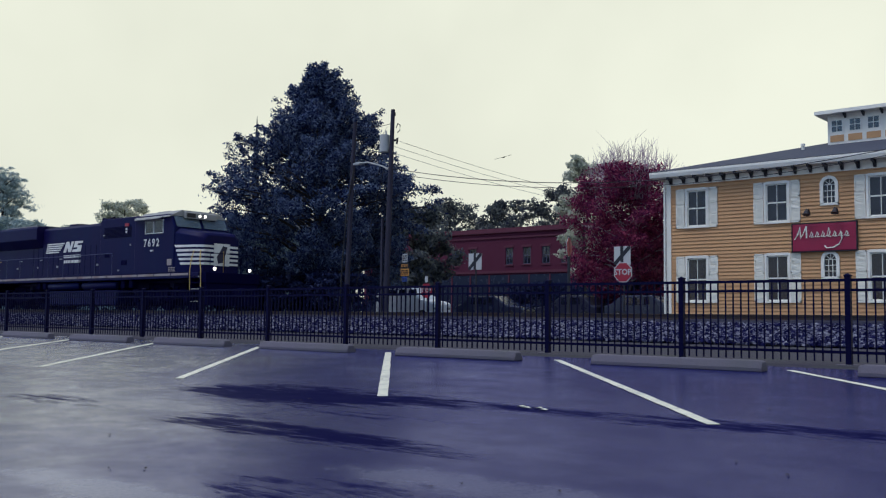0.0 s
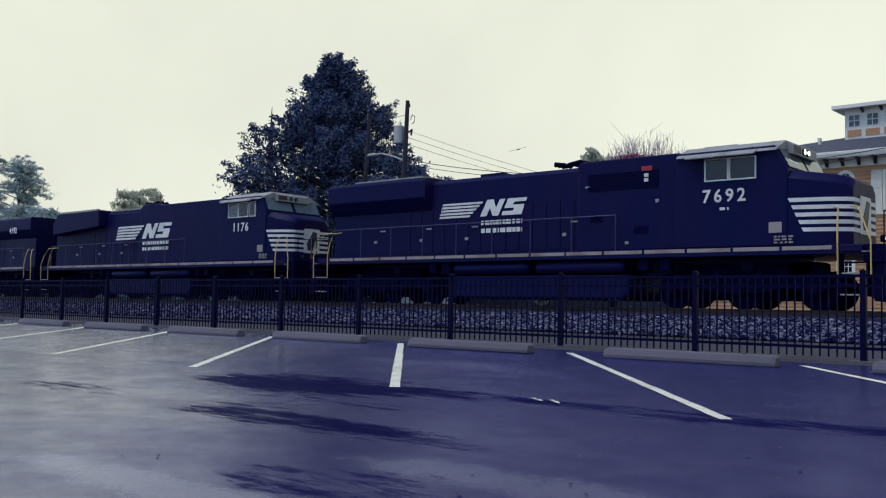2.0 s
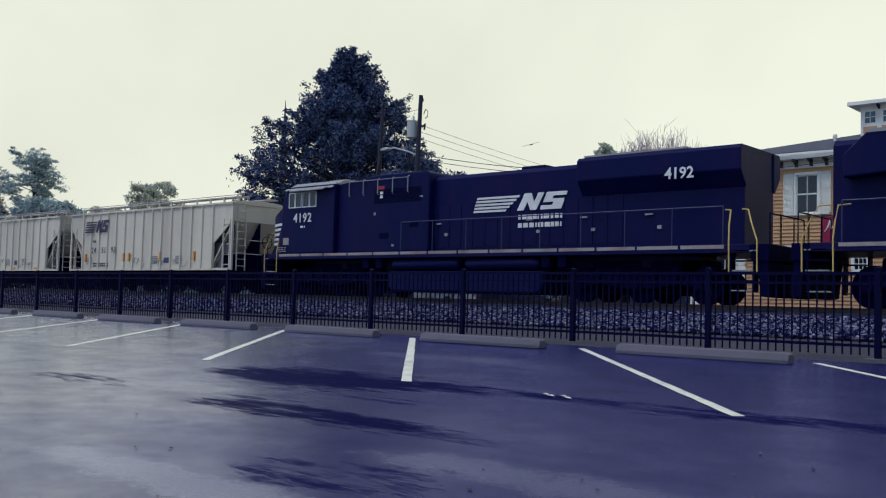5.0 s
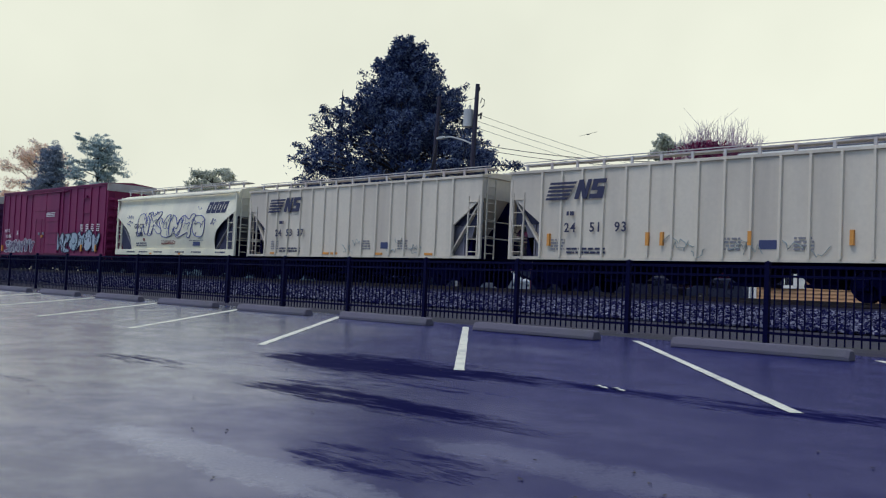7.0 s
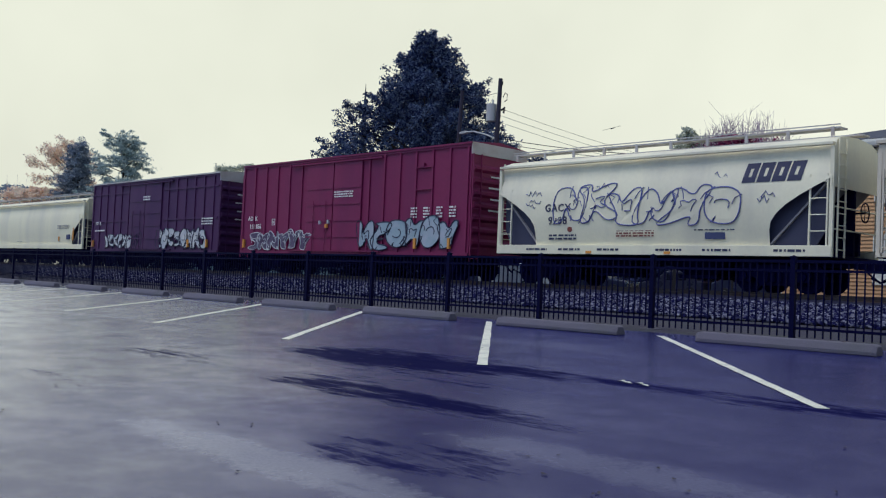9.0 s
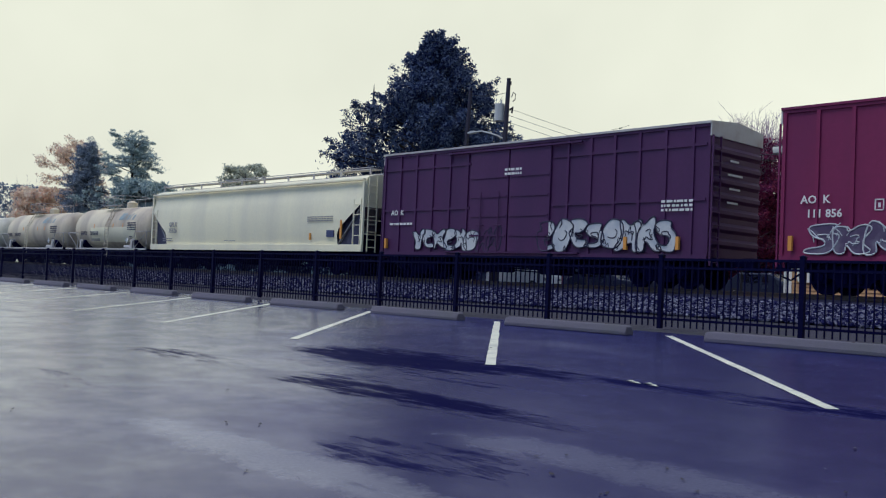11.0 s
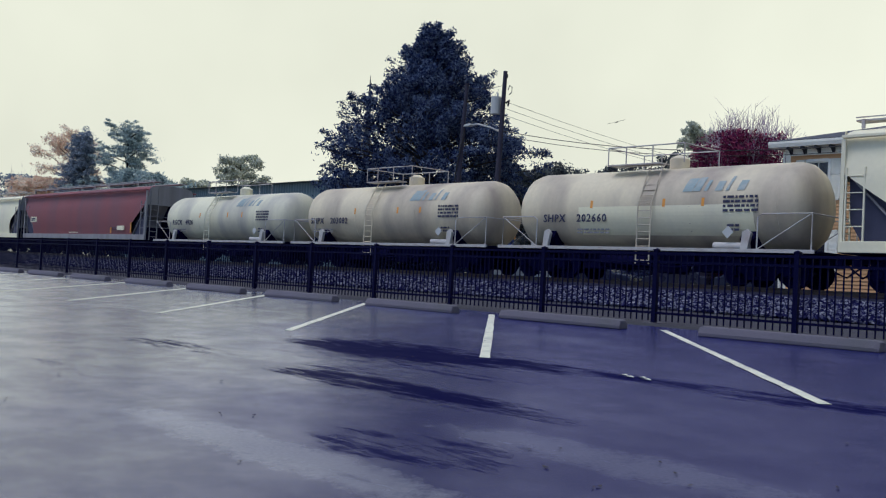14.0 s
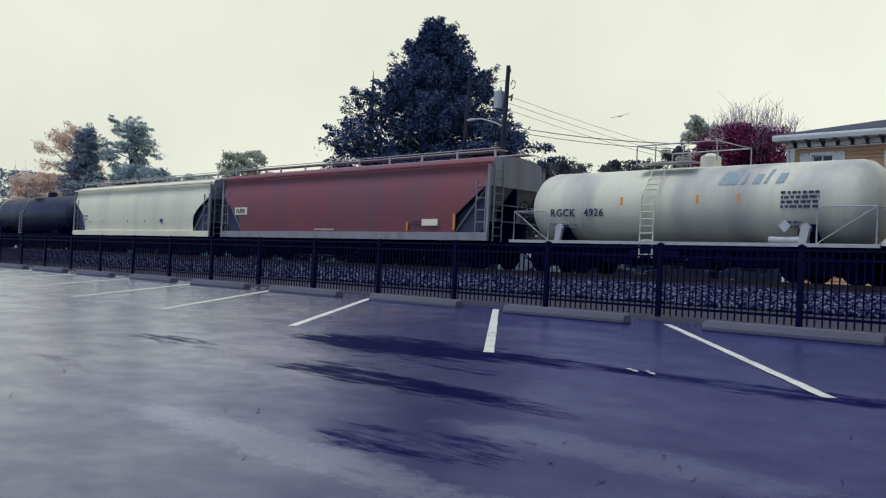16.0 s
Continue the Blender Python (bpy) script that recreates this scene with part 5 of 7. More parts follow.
# ---- boxcars ----
def boxcar(name, label, front, rear, body, number, number2, seed, fills, top):
    t, L = vehicle(name, label, "boxcar", front, rear)
    sh = Shape()
    sh.box(-L, L, -1.45, 1.45, 0.95, top)
    part("car_body", sh, body, t, bevel=0.02)
    sh = Shape()
    sh.prism([(-1.54, top - 0.05), (-1.54, top + 0.02), (0, top + 0.16), (1.54, top + 0.02), (1.54, top - 0.05)], "x", -L - 0.04, L + 0.04)
    part("roof", sh, body if number2 else GALV, t)
    for e in (-1, 1):
        sh = Shape()
        sh.box(min(e * (L + 0.005), e * (L + 0.05)), max(e * (L + 0.005), e * (L + 0.05)), -1.5, 1.5, top - 0.42, top + 0.02)
        part("end_fascia", sh, GALV, t)
        for i in range(7):
            z = 1.25 + i * 0.46
            sh = Shape()
            sh.prism([(e * L, z), (e * (L + 0.09), z + 0.1), (e * (L + 0.09), z + 0.2), (e * L, z + 0.3)], "y", -1.35, 1.35)
            part("end_corrugation", sh, body, t)
        sh = Shape()
        for y in (-1.45, -1.02):
            sh.box(min(e * (L + 0.06), e * (L + 0.11)), max(e * (L + 0.06), e * (L + 0.11)), y - 0.02, y + 0.02, 0.7, top - 0.4)
        for i in range(10):
            z = 0.8 + i * 0.37
            sh.tube([(e * (L + 0.1), -1.45, z), (e * (L + 0.1), -1.02, z)], 0.016, 5)
        part("end_ladder", sh, body, t)
        for i in range(4):
            sh = Shape()
            z = 2.6 + 0.42 * i
            sh.box(min(e * (L + 0.09), e * (L + 0.1)), max(e * (L + 0.09), e * (L + 0.1)), -0.6 + 0.1 * (i % 2), 0.0 + 0.12 * (i % 3), z, z + 0.06)
            part("end_stencil", sh, WHITE, t)
        coupler(t, e * L, e)
    sh = Shape()
    sh.box(-L, L, -1.5, -1.44, 0.88, 1.02)
    sh.box(-L, L, -1.5, -1.44, top - 0.14, top - 0.02)
    part("side_sill", sh, body, t)
    door0, door1 = -2.45, 1.45
    sh = Shape()
    sh.box(-0.05, 0.05, -0.055, 0, 1.0, top - 0.12)
    post = sh.mesh("side_post", [body])
    x = -L + 0.06
    while x < L:
        if not door0 < x < door1:
            part("side_post", post, [], t, at=pose(x, -1.45, 0))
        x += 0.955
    for a, b in ((door0, -0.5), (-0.5, door1)):
        sh = Shape()
        sh.box(a + 0.03, b - 0.03, -1.53, -1.45, 1.05, top - 0.25)
        d = part("plug_door", sh, body, t, bevel=0.015)
        sh = Shape()
        for z in (1.6, 2.3, 3.0, 3.7):
            sh.box(a + 0.08, b - 0.08, -1.56, -1.525, z, z + 0.06)
        part("door_rib", sh, body, d)
    sh = Shape()
    for x in (-1.8, -0.9):
        sh.tube([(x, -1.6, 1.0), (x, -1.6, 3.2)], 0.02, 6)
        sh.tube([(x - 0.18, -1.6, 2.0), (x + 0.18, -1.6, 2.0)], 0.022, 6)
    part("door_bars", sh, body, t)
    for z0, z1 in ((1.0, 1.05), (top - 0.26, top - 0.2)):
        sh = Shape()
        sh.box(door0 - 1.2, door1 + 1.3, -1.6, -1.5, z0, z1)
        part("door_track", sh, body, t)
    if number2:
        lettering("AO  K", 0.30, -L + 1.0, -1.51, 2.52, t)
        lettering(number, 0.30, -L + 1.25, -1.51, 2.14, t)
        bars(-0.4, 0.9, 3.3, 3.6, -1.54, 3, t, WHITE, 7)
        for k_ in range(4):
            bars(L - 3.2 + 0.72 * k_, L - 2.85 + 0.72 * k_, 2.32, 2.78, -1.51, 4, t, WHITE, 8 + k_)
        for z0, z1 in ((4.28, 4.32), (3.42, 3.46)):
            sh = Shape()
            sh.box(L - 3.05, L - 2.1, -1.53, -1.45, z0, z1)
            part("hatch_edge", sh, body, t)
        sh = Shape()
        sh.box(L - 2.75, L - 2.5, -1.56, -1.45, 4.32, 4.46)
        part("hatch_latch", sh, body, t)
        for xa, za, w_ in ((-0.9, 2.02, 0.14), (-1.35, 2.18, 0.09), (-0.75, 2.2, 0.10)):
            sh = Shape()
            sh.box(xa, xa + w_, -1.62, -1.53, za, za + 0.16)
            part("door_lock", sh, SIGNWHITE if w_ < 0.13 else ORANGE, t)
        for p in (((0, 0), (0.24, 0), (0.24, 0.03), (0, 0.03)), ((0, 0.27), (0.24, 0.27), (0.24, 0.3), (0, 0.3)), ((0, 0), (0.03, 0), (0.03, 0.3), (0, 0.3)), ((0.21, 0), (0.24, 0), (0.24, 0.3), (0.21, 0.3)), ((0.09, 0.08), (0.15, 0.08), (0.15, 0.2), (0.09, 0.2))):
            sh = Shape()
            sh.prism([(-L + 2.55 + a_, 2.2 + b_) for a_, b_ in p], "y", -1.47, -1.448)
            part("routing_mark", sh, WHITE, t)
    else:
        for z in (4.25, 2.62):
            for a, b in ((-L + 0.1, door0 - 0.05), (door1 + 0.05, L - 0.1)):
                sh = Shape()
                sh.box(a, b, -1.495, -1.45, z, z + 0.09)
                part("side_belt", sh, body, t)
        lettering("AO  K", 0.28, -L + 0.95, -1.51, 2.56, t)
        bars(-L + 0.5, -L + 1.9, 2.05, 2.2, -1.51, 1, t, WHITE, 2)
        bars(-0.7, 0.1, 3.75, 4.05, -1.54, 2, t, WHITE, 7)
        bars(L - 1.6, L - 0.5, 2.3, 2.7, -1.51, 3, t, WHITE, 8)
    for x0, x1, z1, fill, n, sd in fills:
        graffiti(x0, x1, 1.03, z1, -1.512, t, fill, PAINTSILVER if fill is PAINTPLUM else PAINTDARK, sd, n)
    for x in (-L + 0.3, L - 1.0, L - 2.9):
        sh = Shape()
        sh.box(x, x + 0.11, -1.6, -1.5, 1.15, 1.55)
        part("reflector", sh, ORANGE, t, "yellow reflector")
    sh = Shape()
    sh.box(-L + 0.1, L - 0.1, -0.3, 0.3, 0.6, 0.95)
    sh.tube([(-1.5, -0.8, 0.7), (0.5, -0.8, 0.7)], 0.18, 10)
    part("centre_sill", sh, UNDER, t)
    brake_rigging(t, L)
    for x in (-L + 1.9, L - 1.9):
        bogie(t, x, (-0.87, 0.87), 0.457, WHEEL_CAR)
    return t


boxcar("boxcar", "crimson ribbed boxcar with blue and silver graffiti", -147.15, -162.65, BOXRED, "111 856", True, 31,
       [(1.35, 7.1, 2.42, PAINTSKY, 6, 41), (-7.0, -2.1, 2.05, PAINTPLUM, 6, 42)], 5.08)
boxcar("boxcar", "dark plum ribbed boxcar with silver graffiti", -164.9, -179.85, BOXPLUM, "", False, 32,
       [(1.0, 6.4, 2.3, PAINTSILVER, 8, 43), (-5.5, -0.8, 2.0, PAINTSILVER, 8, 44)], 4.95)
smooth_hopper("long_hopper", "pale cream long covered hopper car", -181.15, -200.3, CREAM, CREAM, marks_long, 0.09, False, top=4.22)


# ---- tank cars ----
def tank_car(label, front, rear, body, number, r, seed, black=False, patch=None, step=0.0):
    t, L = vehicle("tank_car", label, "tank car", front, rear)
    zc, n = 0.98 + r, 40
    T = L - 0.35
    rings = []
    xs_ = [(-T, 0.02), (-T + 0.05, 0.35), (-T + 0.15, 0.62), (-T + 0.3, 0.82), (-T + 0.5, 0.95), (-T + 0.75, 1.0)]
    xs_ = xs_ + [(0, 1.0)] + [(-a, b) for a, b in xs_[::-1]]
    for x, q in xs_:
        rings.append([(x, r * q * math.cos(2 * math.pi * j / n), zc + r * q * math.sin(2 * math.pi * j / n)) for j in range(n)])
    sh = Shape()
    sh.loft(rings)
    part("tank", sh, body, t, smooth=40)
    for x in (-T + 0.85, -T * 0.33, T * 0.33, T - 0.85):
        m_ = 32
        sh = Shape()
        sh.loft([[(x + dx, (r + g) * math.cos(2 * math.pi * j / m_), zc + (r + g) * math.sin(2 * math.pi * j / m_)) for j in range(m_)] for dx, g in ((-0.03, -0.01), (-0.02, 0.006), (0.02, 0.006), (0.03, -0.01))])
        part("weld_band", sh, body, t, smooth=40)
    sh = Shape()
    sh.box(-L, L, -0.35, 0.35, 0.62, 0.98)
    for e in (-1, 1):
        sh.box(min(e * L, e * (L - 2.6)), max(e * L, e * (L - 2.6)), -1.45, 1.45, 0.95, 1.03)
    part("underframe", sh, UNDER, t)
    sh = Shape()
    for side in (-1, 1):
        sh.box(-L, L, min(side * 1.42, side * 1.52), max(side * 1.42, side * 1.52), 0.96, 1.06)
    part("side_walk", sh, GALV if not black else UNDER, t)
    for x in (-L + 2.1, L - 2.1):
        sh = Shape()
        sh.prism([(-1.0, 0.98), (1.0, 0.98), (1.25, 1.35), (1.1, 1.6), (0.6, 1.2), (-0.6, 1.2), (-1.1, 1.6), (-1.25, 1.35)], "x", x - 0.22, x + 0.22)
        part("saddle", sh, UNDER, t)
        sh = Shape()
        sh.prism([(x - 0.12, 1.05), (x + 0.1, 1.05), (x + 0.2, 1.5), (x + 0.08, 1.62), (x - 0.06, 1.55)], "y", -1.42, -1.30)
        part("bracket", sh, GALV if not black else UNDER, t)
    # ladder and platform at the dome
    for side in (-1, 1):
        sh = Shape()
        for dx in (-1.64 + step, -1.16 + step):
            sh.tube([(dx, side * 1.46, 0.55), (dx, side * 1.46, 2.4), (dx, side * (r * 0.75), zc + r * 0.85), (dx, side * 0.7, zc + r + 0.15)], 0.022, 6)
        for i in range(9):
            z = 0.65 + i * 0.22
            sh.tube([(-1.64 + step, side * 1.46, z), (-1.16 + step, side * 1.46, z)], 0.016, 5)
        for i in range(4):
            q = i / 4
            sh.tube([(-1.64 + step, side * (1.46 - 0.45 * q), 2.5 + 0.7 * q), (-1.16 + step, side * (1.46 - 0.45 * q), 2.5 + 0.7 * q)], 0.016, 5)
        part("ladder", sh, body if not black else GALV, t)
    zt = zc + r
    sh = Shape()
    sh.tube([(0.55, 0, zt - 0.1), (0.55, 0, zt + 0.30), (0.55, 0, zt + 0.42)], [0.32, 0.32, 0.12], 16)
    part("manway_dome", sh, body, t, smooth=50)
    sh = Shape()
    sh.box(-1.5, 0.5, -1.0, -0.5, zt + 0.06, zt + 0.10)
    sh.box(-1.5, 0.5, 0.5, 1.0, zt + 0.06, zt + 0.10)
    part("platform", sh, GALV, t)
    sh = Shape()
    for side in (-1, 1):
        for z in (zt + 0.65,):
            sh.tube([(-1.5, side * 1.0, z), (1.35, side * 1.0, z)], 0.022, 6)
        for x in (-1.5, -0.8, 0.2, 1.35):
            sh.tube([(x, side * 1.0, zt + 0.06), (x, side * 1.0, zt + 0.65)], 0.02, 6)
    for x in (-1.5, 1.35):
        sh.tube([(x, -1.0, zt + 0.65), (x, 1.0, zt + 0.65)], 0.02, 6)
    part("platform_rail", sh, GALV, t)
    for e in (-1, 1):
        sh = Shape()
        xe = e * (L - 0.12)
        for side in (-1, 1):
            sh.tube([(e * (L - 1.7), side * 1.42, 1.0), (e * (L - 1.7), side * 1.42, 1.95), (e * (L - 1.55), side * 1.42, 2.05), (xe, side * 1.42, 2.05), (xe, side * 1.42, 1.0)], 0.022, 6)
            sh.tube([(e * (L - 1.7), side * 1.42, 1.05), (xe, side * 1.42, 2.05)], 0.016, 5)
        sh.tube([(xe, -1.42, 2.05), (xe, 1.42, 2.05)], 0.022, 6)
        part("end_rail", sh, GALV if not black else UNDER, t)
        coupler(t, e * L, e)
    sh = Shape()
    sh.tube([(-1.6, -0.9, 0.62), (0.2, -0.9, 0.62)], 0.2, 10)
    part("brake_cylinder", sh, UNDER, t, smooth=40)
    brake_rigging(t, L)
    sh = Shape()
    sh.tube([(L - 3.1, -1.3, 1.14), (L - 2.0, -1.3, 1.14)], 0.11, 10)
    part("air_tank", sh, UNDER if black else GALV, t, smooth=40)
    for x in (-L + 1.75, L - 1.75):
        bogie(t, x, (-0.87, 0.87), 0.457, WHEEL_CAR)

    def on_tank(x, z):
        """y of the shell's near side at a height."""
        return -math.sqrt(max(0.01, r * r - (z - zc) ** 2))

    if not black:
        if patch:
            sh = Shape()
            rows_ = [(1.45 + 0.1 * i) for i in range(10)]
            sh.add([(x, on_tank(x, z) - 0.006, z) for z in rows_ for x in (-L + 3.4, L - 1.9)], [(2 * i, 2 * i + 1, 2 * i + 3, 2 * i + 2) for i in range(9)])
            part("repaint_patch", sh, CREAM, t, "clean repainted band")
        z = 1.98
        first_word, second_word = number.split()
        for word, shift in ((first_word, -0.13 * (len(second_word) + 1)), (second_word, 0.13 * (len(first_word) + 1))):
            lettering(word, 0.36, (-2.5 if patch else -3.6) + shift, on_tank(0, z) - 0.02, z, t, DARKINK, gap=1.15)
        bars(-4.9 if not patch else -2.5, -3.5 if not patch else -1.2, z - 0.5, z - 0.3, on_tank(0, z - 0.3) - 0.01, 2, t, ENDGREY, seed)
        # faded owner script as leaning blocks
        for i, (w, h) in enumerate(((0.34, 0.42), (0.24, 0.44), (0.12, 0.34), (0.24, 0.30), (0.10, 0.44), (0.24, 0.30))):
            x = (1.5 if L < 6.5 else 2.4) + i * 0.36
            z0, z1 = 2.76, 2.76 + h
            zs = [z0 + (z1 - z0) * k_ / 6 for k_ in range(7)]
            sh = Shape()
            sh.add([(x + a + (zz - z0) * 0.28, on_tank(0, zz) - 0.016, zz) for zz in zs for a in (0, w)], [(2 * k_, 2 * k_ + 1, 2 * k_ + 3, 2 * k_ + 2) for k_ in range(6)])
            part("owner_mark_block", sh, FADEDTEAL, t, "faded blue-green owner mark")
        bars(L - 2.85, L - 1.75, zc - 0.2, zc + 0.32, on_tank(0, zc) - 0.012, 4, t, DARKINK, seed + 2)
        bars(L - 2.75, L - 2.3, zc - 0.75, zc - 0.5, on_tank(0, zc - 0.5) - 0.012, 2, t, DARKINK, seed + 3)
        sh = Shape()
        sh.prism([(L - 2.6, 1.35), (L - 2.42, 1.53), (L - 2.6, 1.71), (L - 2.78, 1.53)], "y", -1.46, -1.44)
        part("hazard_diamond", sh, SIGNWHITE, t)
        for x in (-1.9, 0.85, 2.2):
            sh = Shape()
            sh.add([(x, on_tank(0, z) - 0.01, z) for z in (zc, zc + 0.25)] + [(x + 0.1, on_tank(0, z) - 0.01, z) for z in (zc, zc + 0.25)], [(0, 2, 3, 1)])
            part("reflector", sh, ORANGE, t, "orange reflector")
    return t


tank_car("rust-stained beige tank car with repainted band", -200.95, -212.5, TANKBEIGE, "SHPX 202660", 1.33, 51, patch=True, step=1.7)
tank_car("dusty beige tank car with faded lettering", -213.1, -225.4, TANKBEIGE, "SHPX 203082", 1.28, 52, step=0.7)
tank_car("pale grey tank car with dusty belly", -226.0, -238.8, TANKGREY, "RGCK 4926", 1.24, 53, step=0.7)
smooth_hopper("red_hopper", "faded red long covered hopper car with grey ends", -239.9, -258.6, DUPRED, ENDGREY, marks_red, 0.10, False, ENDGREY, 4.05)
smooth_hopper("white_hopper", "off-white long covered hopper car", -259.8, -277.2, CREAM, ENDGREY, marks_white, 0.09, True, CREAM)
tank_car("black tank car with railed platform", -278.0, -293.0, TANKBLACK, "", 1.38, 54, True)

# travel along the track: seconds, metres
RUN = [
    (0, 0.00),
    (0.5, 6.67),
    (1, 13.44),
    (1.5, 20.26),
    (2, 27.10),
    (2.5, 33.82),
    (3, 40.58),
    (3.5, 47.66),
    (4, 54.40),
    (4.5, 61.14),
    (5, 67.93),
    (5.5, 74.58),
    (6, 81.30),
    (6.5, 88.32),
    (7, 95.16),
    (7.5, 102.00),
    (8, 108.87),
    (8.5, 115.74),
    (9, 122.61),
    (9.5, 129.85),
    (10, 136.31),
    (10.5, 143.12),
    (11, 149.88),
    (11.5, 156.58),
    (12, 163.22),
    (12.5, 169.70),
    (13, 176.38),
    (13.5, 182.97),
    (14, 189.34),
    (14.5, 195.70),
    (15, 202.27),
    (15.5, 209.30),
    (16, 216.00),
]


def ran(t):
    """Metres run at a time, between the rows of RUN."""
    for (ta, a), (tb, b) in zip(RUN[:-1], RUN[1:]):
        if t <= tb + 1e-6:
            return a + (b - a) * (t - ta) / (tb - ta)
    return RUN[-1][1]


def motions():
    for t, mid in TRAIN:
        walk(t, [(s, pose(mid + d, TRACK_Y, RAIL_Z)) for s, d in RUN])
    steps = [i / FPS for i in range(int(SECONDS * FPS) + 1)]
    turns = [math.degrees(ran(s)) for s in steps]
    for w, q, r in WHEELSETS:
        walk(w, [(s, pose(q, 0, r, 0, a / r, 0)) for s, a in zip(steps, turns)])


# ---- yellow clapboard building ----
BX0, BX1, BY, BD = -20.35, -5.85, 40.0, 12.0
GZ = 0.35
house = thing("clapboard_house", "two-storey ochre clapboard building with cream trim and cupola", "building")
WIN_X = [-18.87, -15.22, -11.02, -7.4]
openings = [(x - 0.46, x + 0.46, z0, z1) for x in WIN_X for z0, z1 in ((4.80, 6.42), (1.42, 3.34))] + [(-13.26, -12.78, 5.45, 6.45), (-13.26, -12.78, 2.40, 3.35)]


def clap_wall():
    """Lapped boards, interrupted at the openings."""
    sh = Shape()
    lap, z = 0.158, GZ
    while z < 6.98:
        cuts = sorted((a - 0.02, b + 0.02) for a, b, c, d in openings if c - 0.05 < z + lap / 2 < d + 0.05)
        x = BX0
        spans = []
        for a, b in cuts:
            spans.append((x, a))
            x = b
        spans.append((x, BX1))
        for a, b in spans:
            if b > a:
                sh.prism([(BY - 0.045, z + 0.02), (BY - 0.045, z), (BY - 0.002, z + lap), (BY + 0.05, z + lap), (BY + 0.05, z), (BY - 0.02, z)][1:], "x", a, b)
        z += lap
    return sh


part("siding", clap_wall(), SIDING, house)
sh = Shape()
sh.box(BX0, BX0 + 0.2, BY + 0.05, BY + BD, GZ, 7.0)
sh.box(BX1 - 0.2, BX1, BY + 0.05, BY + BD, GZ, 7.0)
sh.box(BX0, BX1, BY + BD - 0.2, BY + BD, GZ, 7.0)
part("side_walls", sh, SIDING, house)
# dark sheets behind the windows, painted as the unlit rooms
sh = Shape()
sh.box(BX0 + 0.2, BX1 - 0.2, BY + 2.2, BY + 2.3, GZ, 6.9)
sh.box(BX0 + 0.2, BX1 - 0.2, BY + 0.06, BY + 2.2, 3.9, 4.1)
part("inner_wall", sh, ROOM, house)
sh = Shape()
sh.box(BX0 - 0.02, BX0 + 0.22, BY - 0.06, BY + 0.05, GZ, 6.75)
part("corner_board", sh, TRIM, house, bevel=0.01)
sh = Shape()
sh.box(BX1 - 0.22, BX1 + 0.02, BY - 0.06, BY + 0.05, GZ, 6.75)
part("corner_board", sh, TRIM, house, bevel=0.01)
sh = Shape()
sh.tube([(BX0 - 0.06, BY - 0.12, GZ), (BX0 - 0.06, BY - 0.12, 6.9)], 0.05, 8)
part("downpipe", sh, TRIM, house)


def sash_window(x, z0, z1, curtain):
    w = 0.46
    sh = Shape()
    for a, b, c, d in ((x - w - 0.1, x - w, z0 - 0.02, z1 + 0.1), (x + w, x + w + 0.1, z0 - 0.02, z1 + 0.1), (x - w, x + w, z1, z1 + 0.12)):
        sh.box(a, b, BY - 0.06, BY + 0.06, c, d)
    f = part("window_frame", sh, TRIM, house, bevel=0.008)
    sh = Shape()
    sh.box(x - w - 0.14, x + w + 0.14, BY - 0.11, BY + 0.06, z0 - 0.09, z0 - 0.02)
    part("sill", sh, TRIM, f)
    sh = Shape()
    mid = (z0 + z1) / 2
    sh.box(x - w, x + w, BY + 0.0, BY + 0.04, mid - 0.03, mid + 0.03)
    sh.box(x - 0.014, x + 0.014, BY + 0.0, BY + 0.035, z0, z1)
    for a, b in ((x - w, x - w + 0.05), (x + w - 0.05, x + w)):
        sh.box(a, b, BY, BY + 0.04, z0, z1)
    sh.box(x - w, x + w, BY, BY + 0.04, z0 - 0.02, z0 + 0.05)
    sh.box(x - w, x + w, BY, BY + 0.04, z1 - 0.05, z1)
    part("sash", sh, TRIM, f)
    for za, zb in ((z0 + 0.05, mid - 0.03), (mid + 0.03, z1 - 0.05)):
        sh = Shape()
        sh.box(x - w + 0.05, x + w - 0.05, BY + 0.018, BY + 0.026, za, zb)
        part("pane", sh, PANE, f).visible_shadow = False
    if curtain:
        sh = Shape()
        n = 30
        sh.add([(x - w + 0.06 + (2 * w - 0.12) * i / n, BY + 0.12 + 0.025 * math.sin(i * 1.7), z) for z in (z0, z0 + (z1 - z0) * curtain) for i in range(n + 1)], [(i, i + 1, n + 2 + i, n + 1 + i) for i in range(n)])
        part("curtain", sh, CURTAIN, f, "white sheer curtain")
    for e in (-1, 1):
        xa = x + e * (w + 0.12)
        xb = x + e * (w + 0.54)
        a, b = min(xa, xb), max(xa, xb)
        sh = Shape()
        sh.box(a, b, BY - 0.045, BY - 0.03, z0 - 0.08, z1 + 0.1)
        for c, d in ((a, a + 0.05), (b - 0.05, b)):
            sh.box(c, d, BY - 0.075, BY - 0.045, z0 - 0.08, z1 + 0.1)
        for c, d in ((z0 - 0.08, z0 + 0.0), (z1 + 0.03, z1 + 0.1), (mid + 0.2, mid + 0.27)):
            sh.box(a, b, BY - 0.075, BY - 0.045, c, d)
        s_ = part("shutter", sh, SHUTTER, f)
        sh = Shape()
        z = z0 + 0.02
        while z < z1:
            sh.prism([(BY - 0.07, z), (BY - 0.05, z + 0.035), (BY - 0.045, z + 0.03), (BY - 0.045, z)], "x", a + 0.05, b - 0.05)
            z += 0.05
        part("louvre", sh, SHUTTER, s_)


for x in WIN_X:
    sash_window(x, 4.80, 6.42, 0)
    sash_window(x, 1.42, 3.34, 0.38)


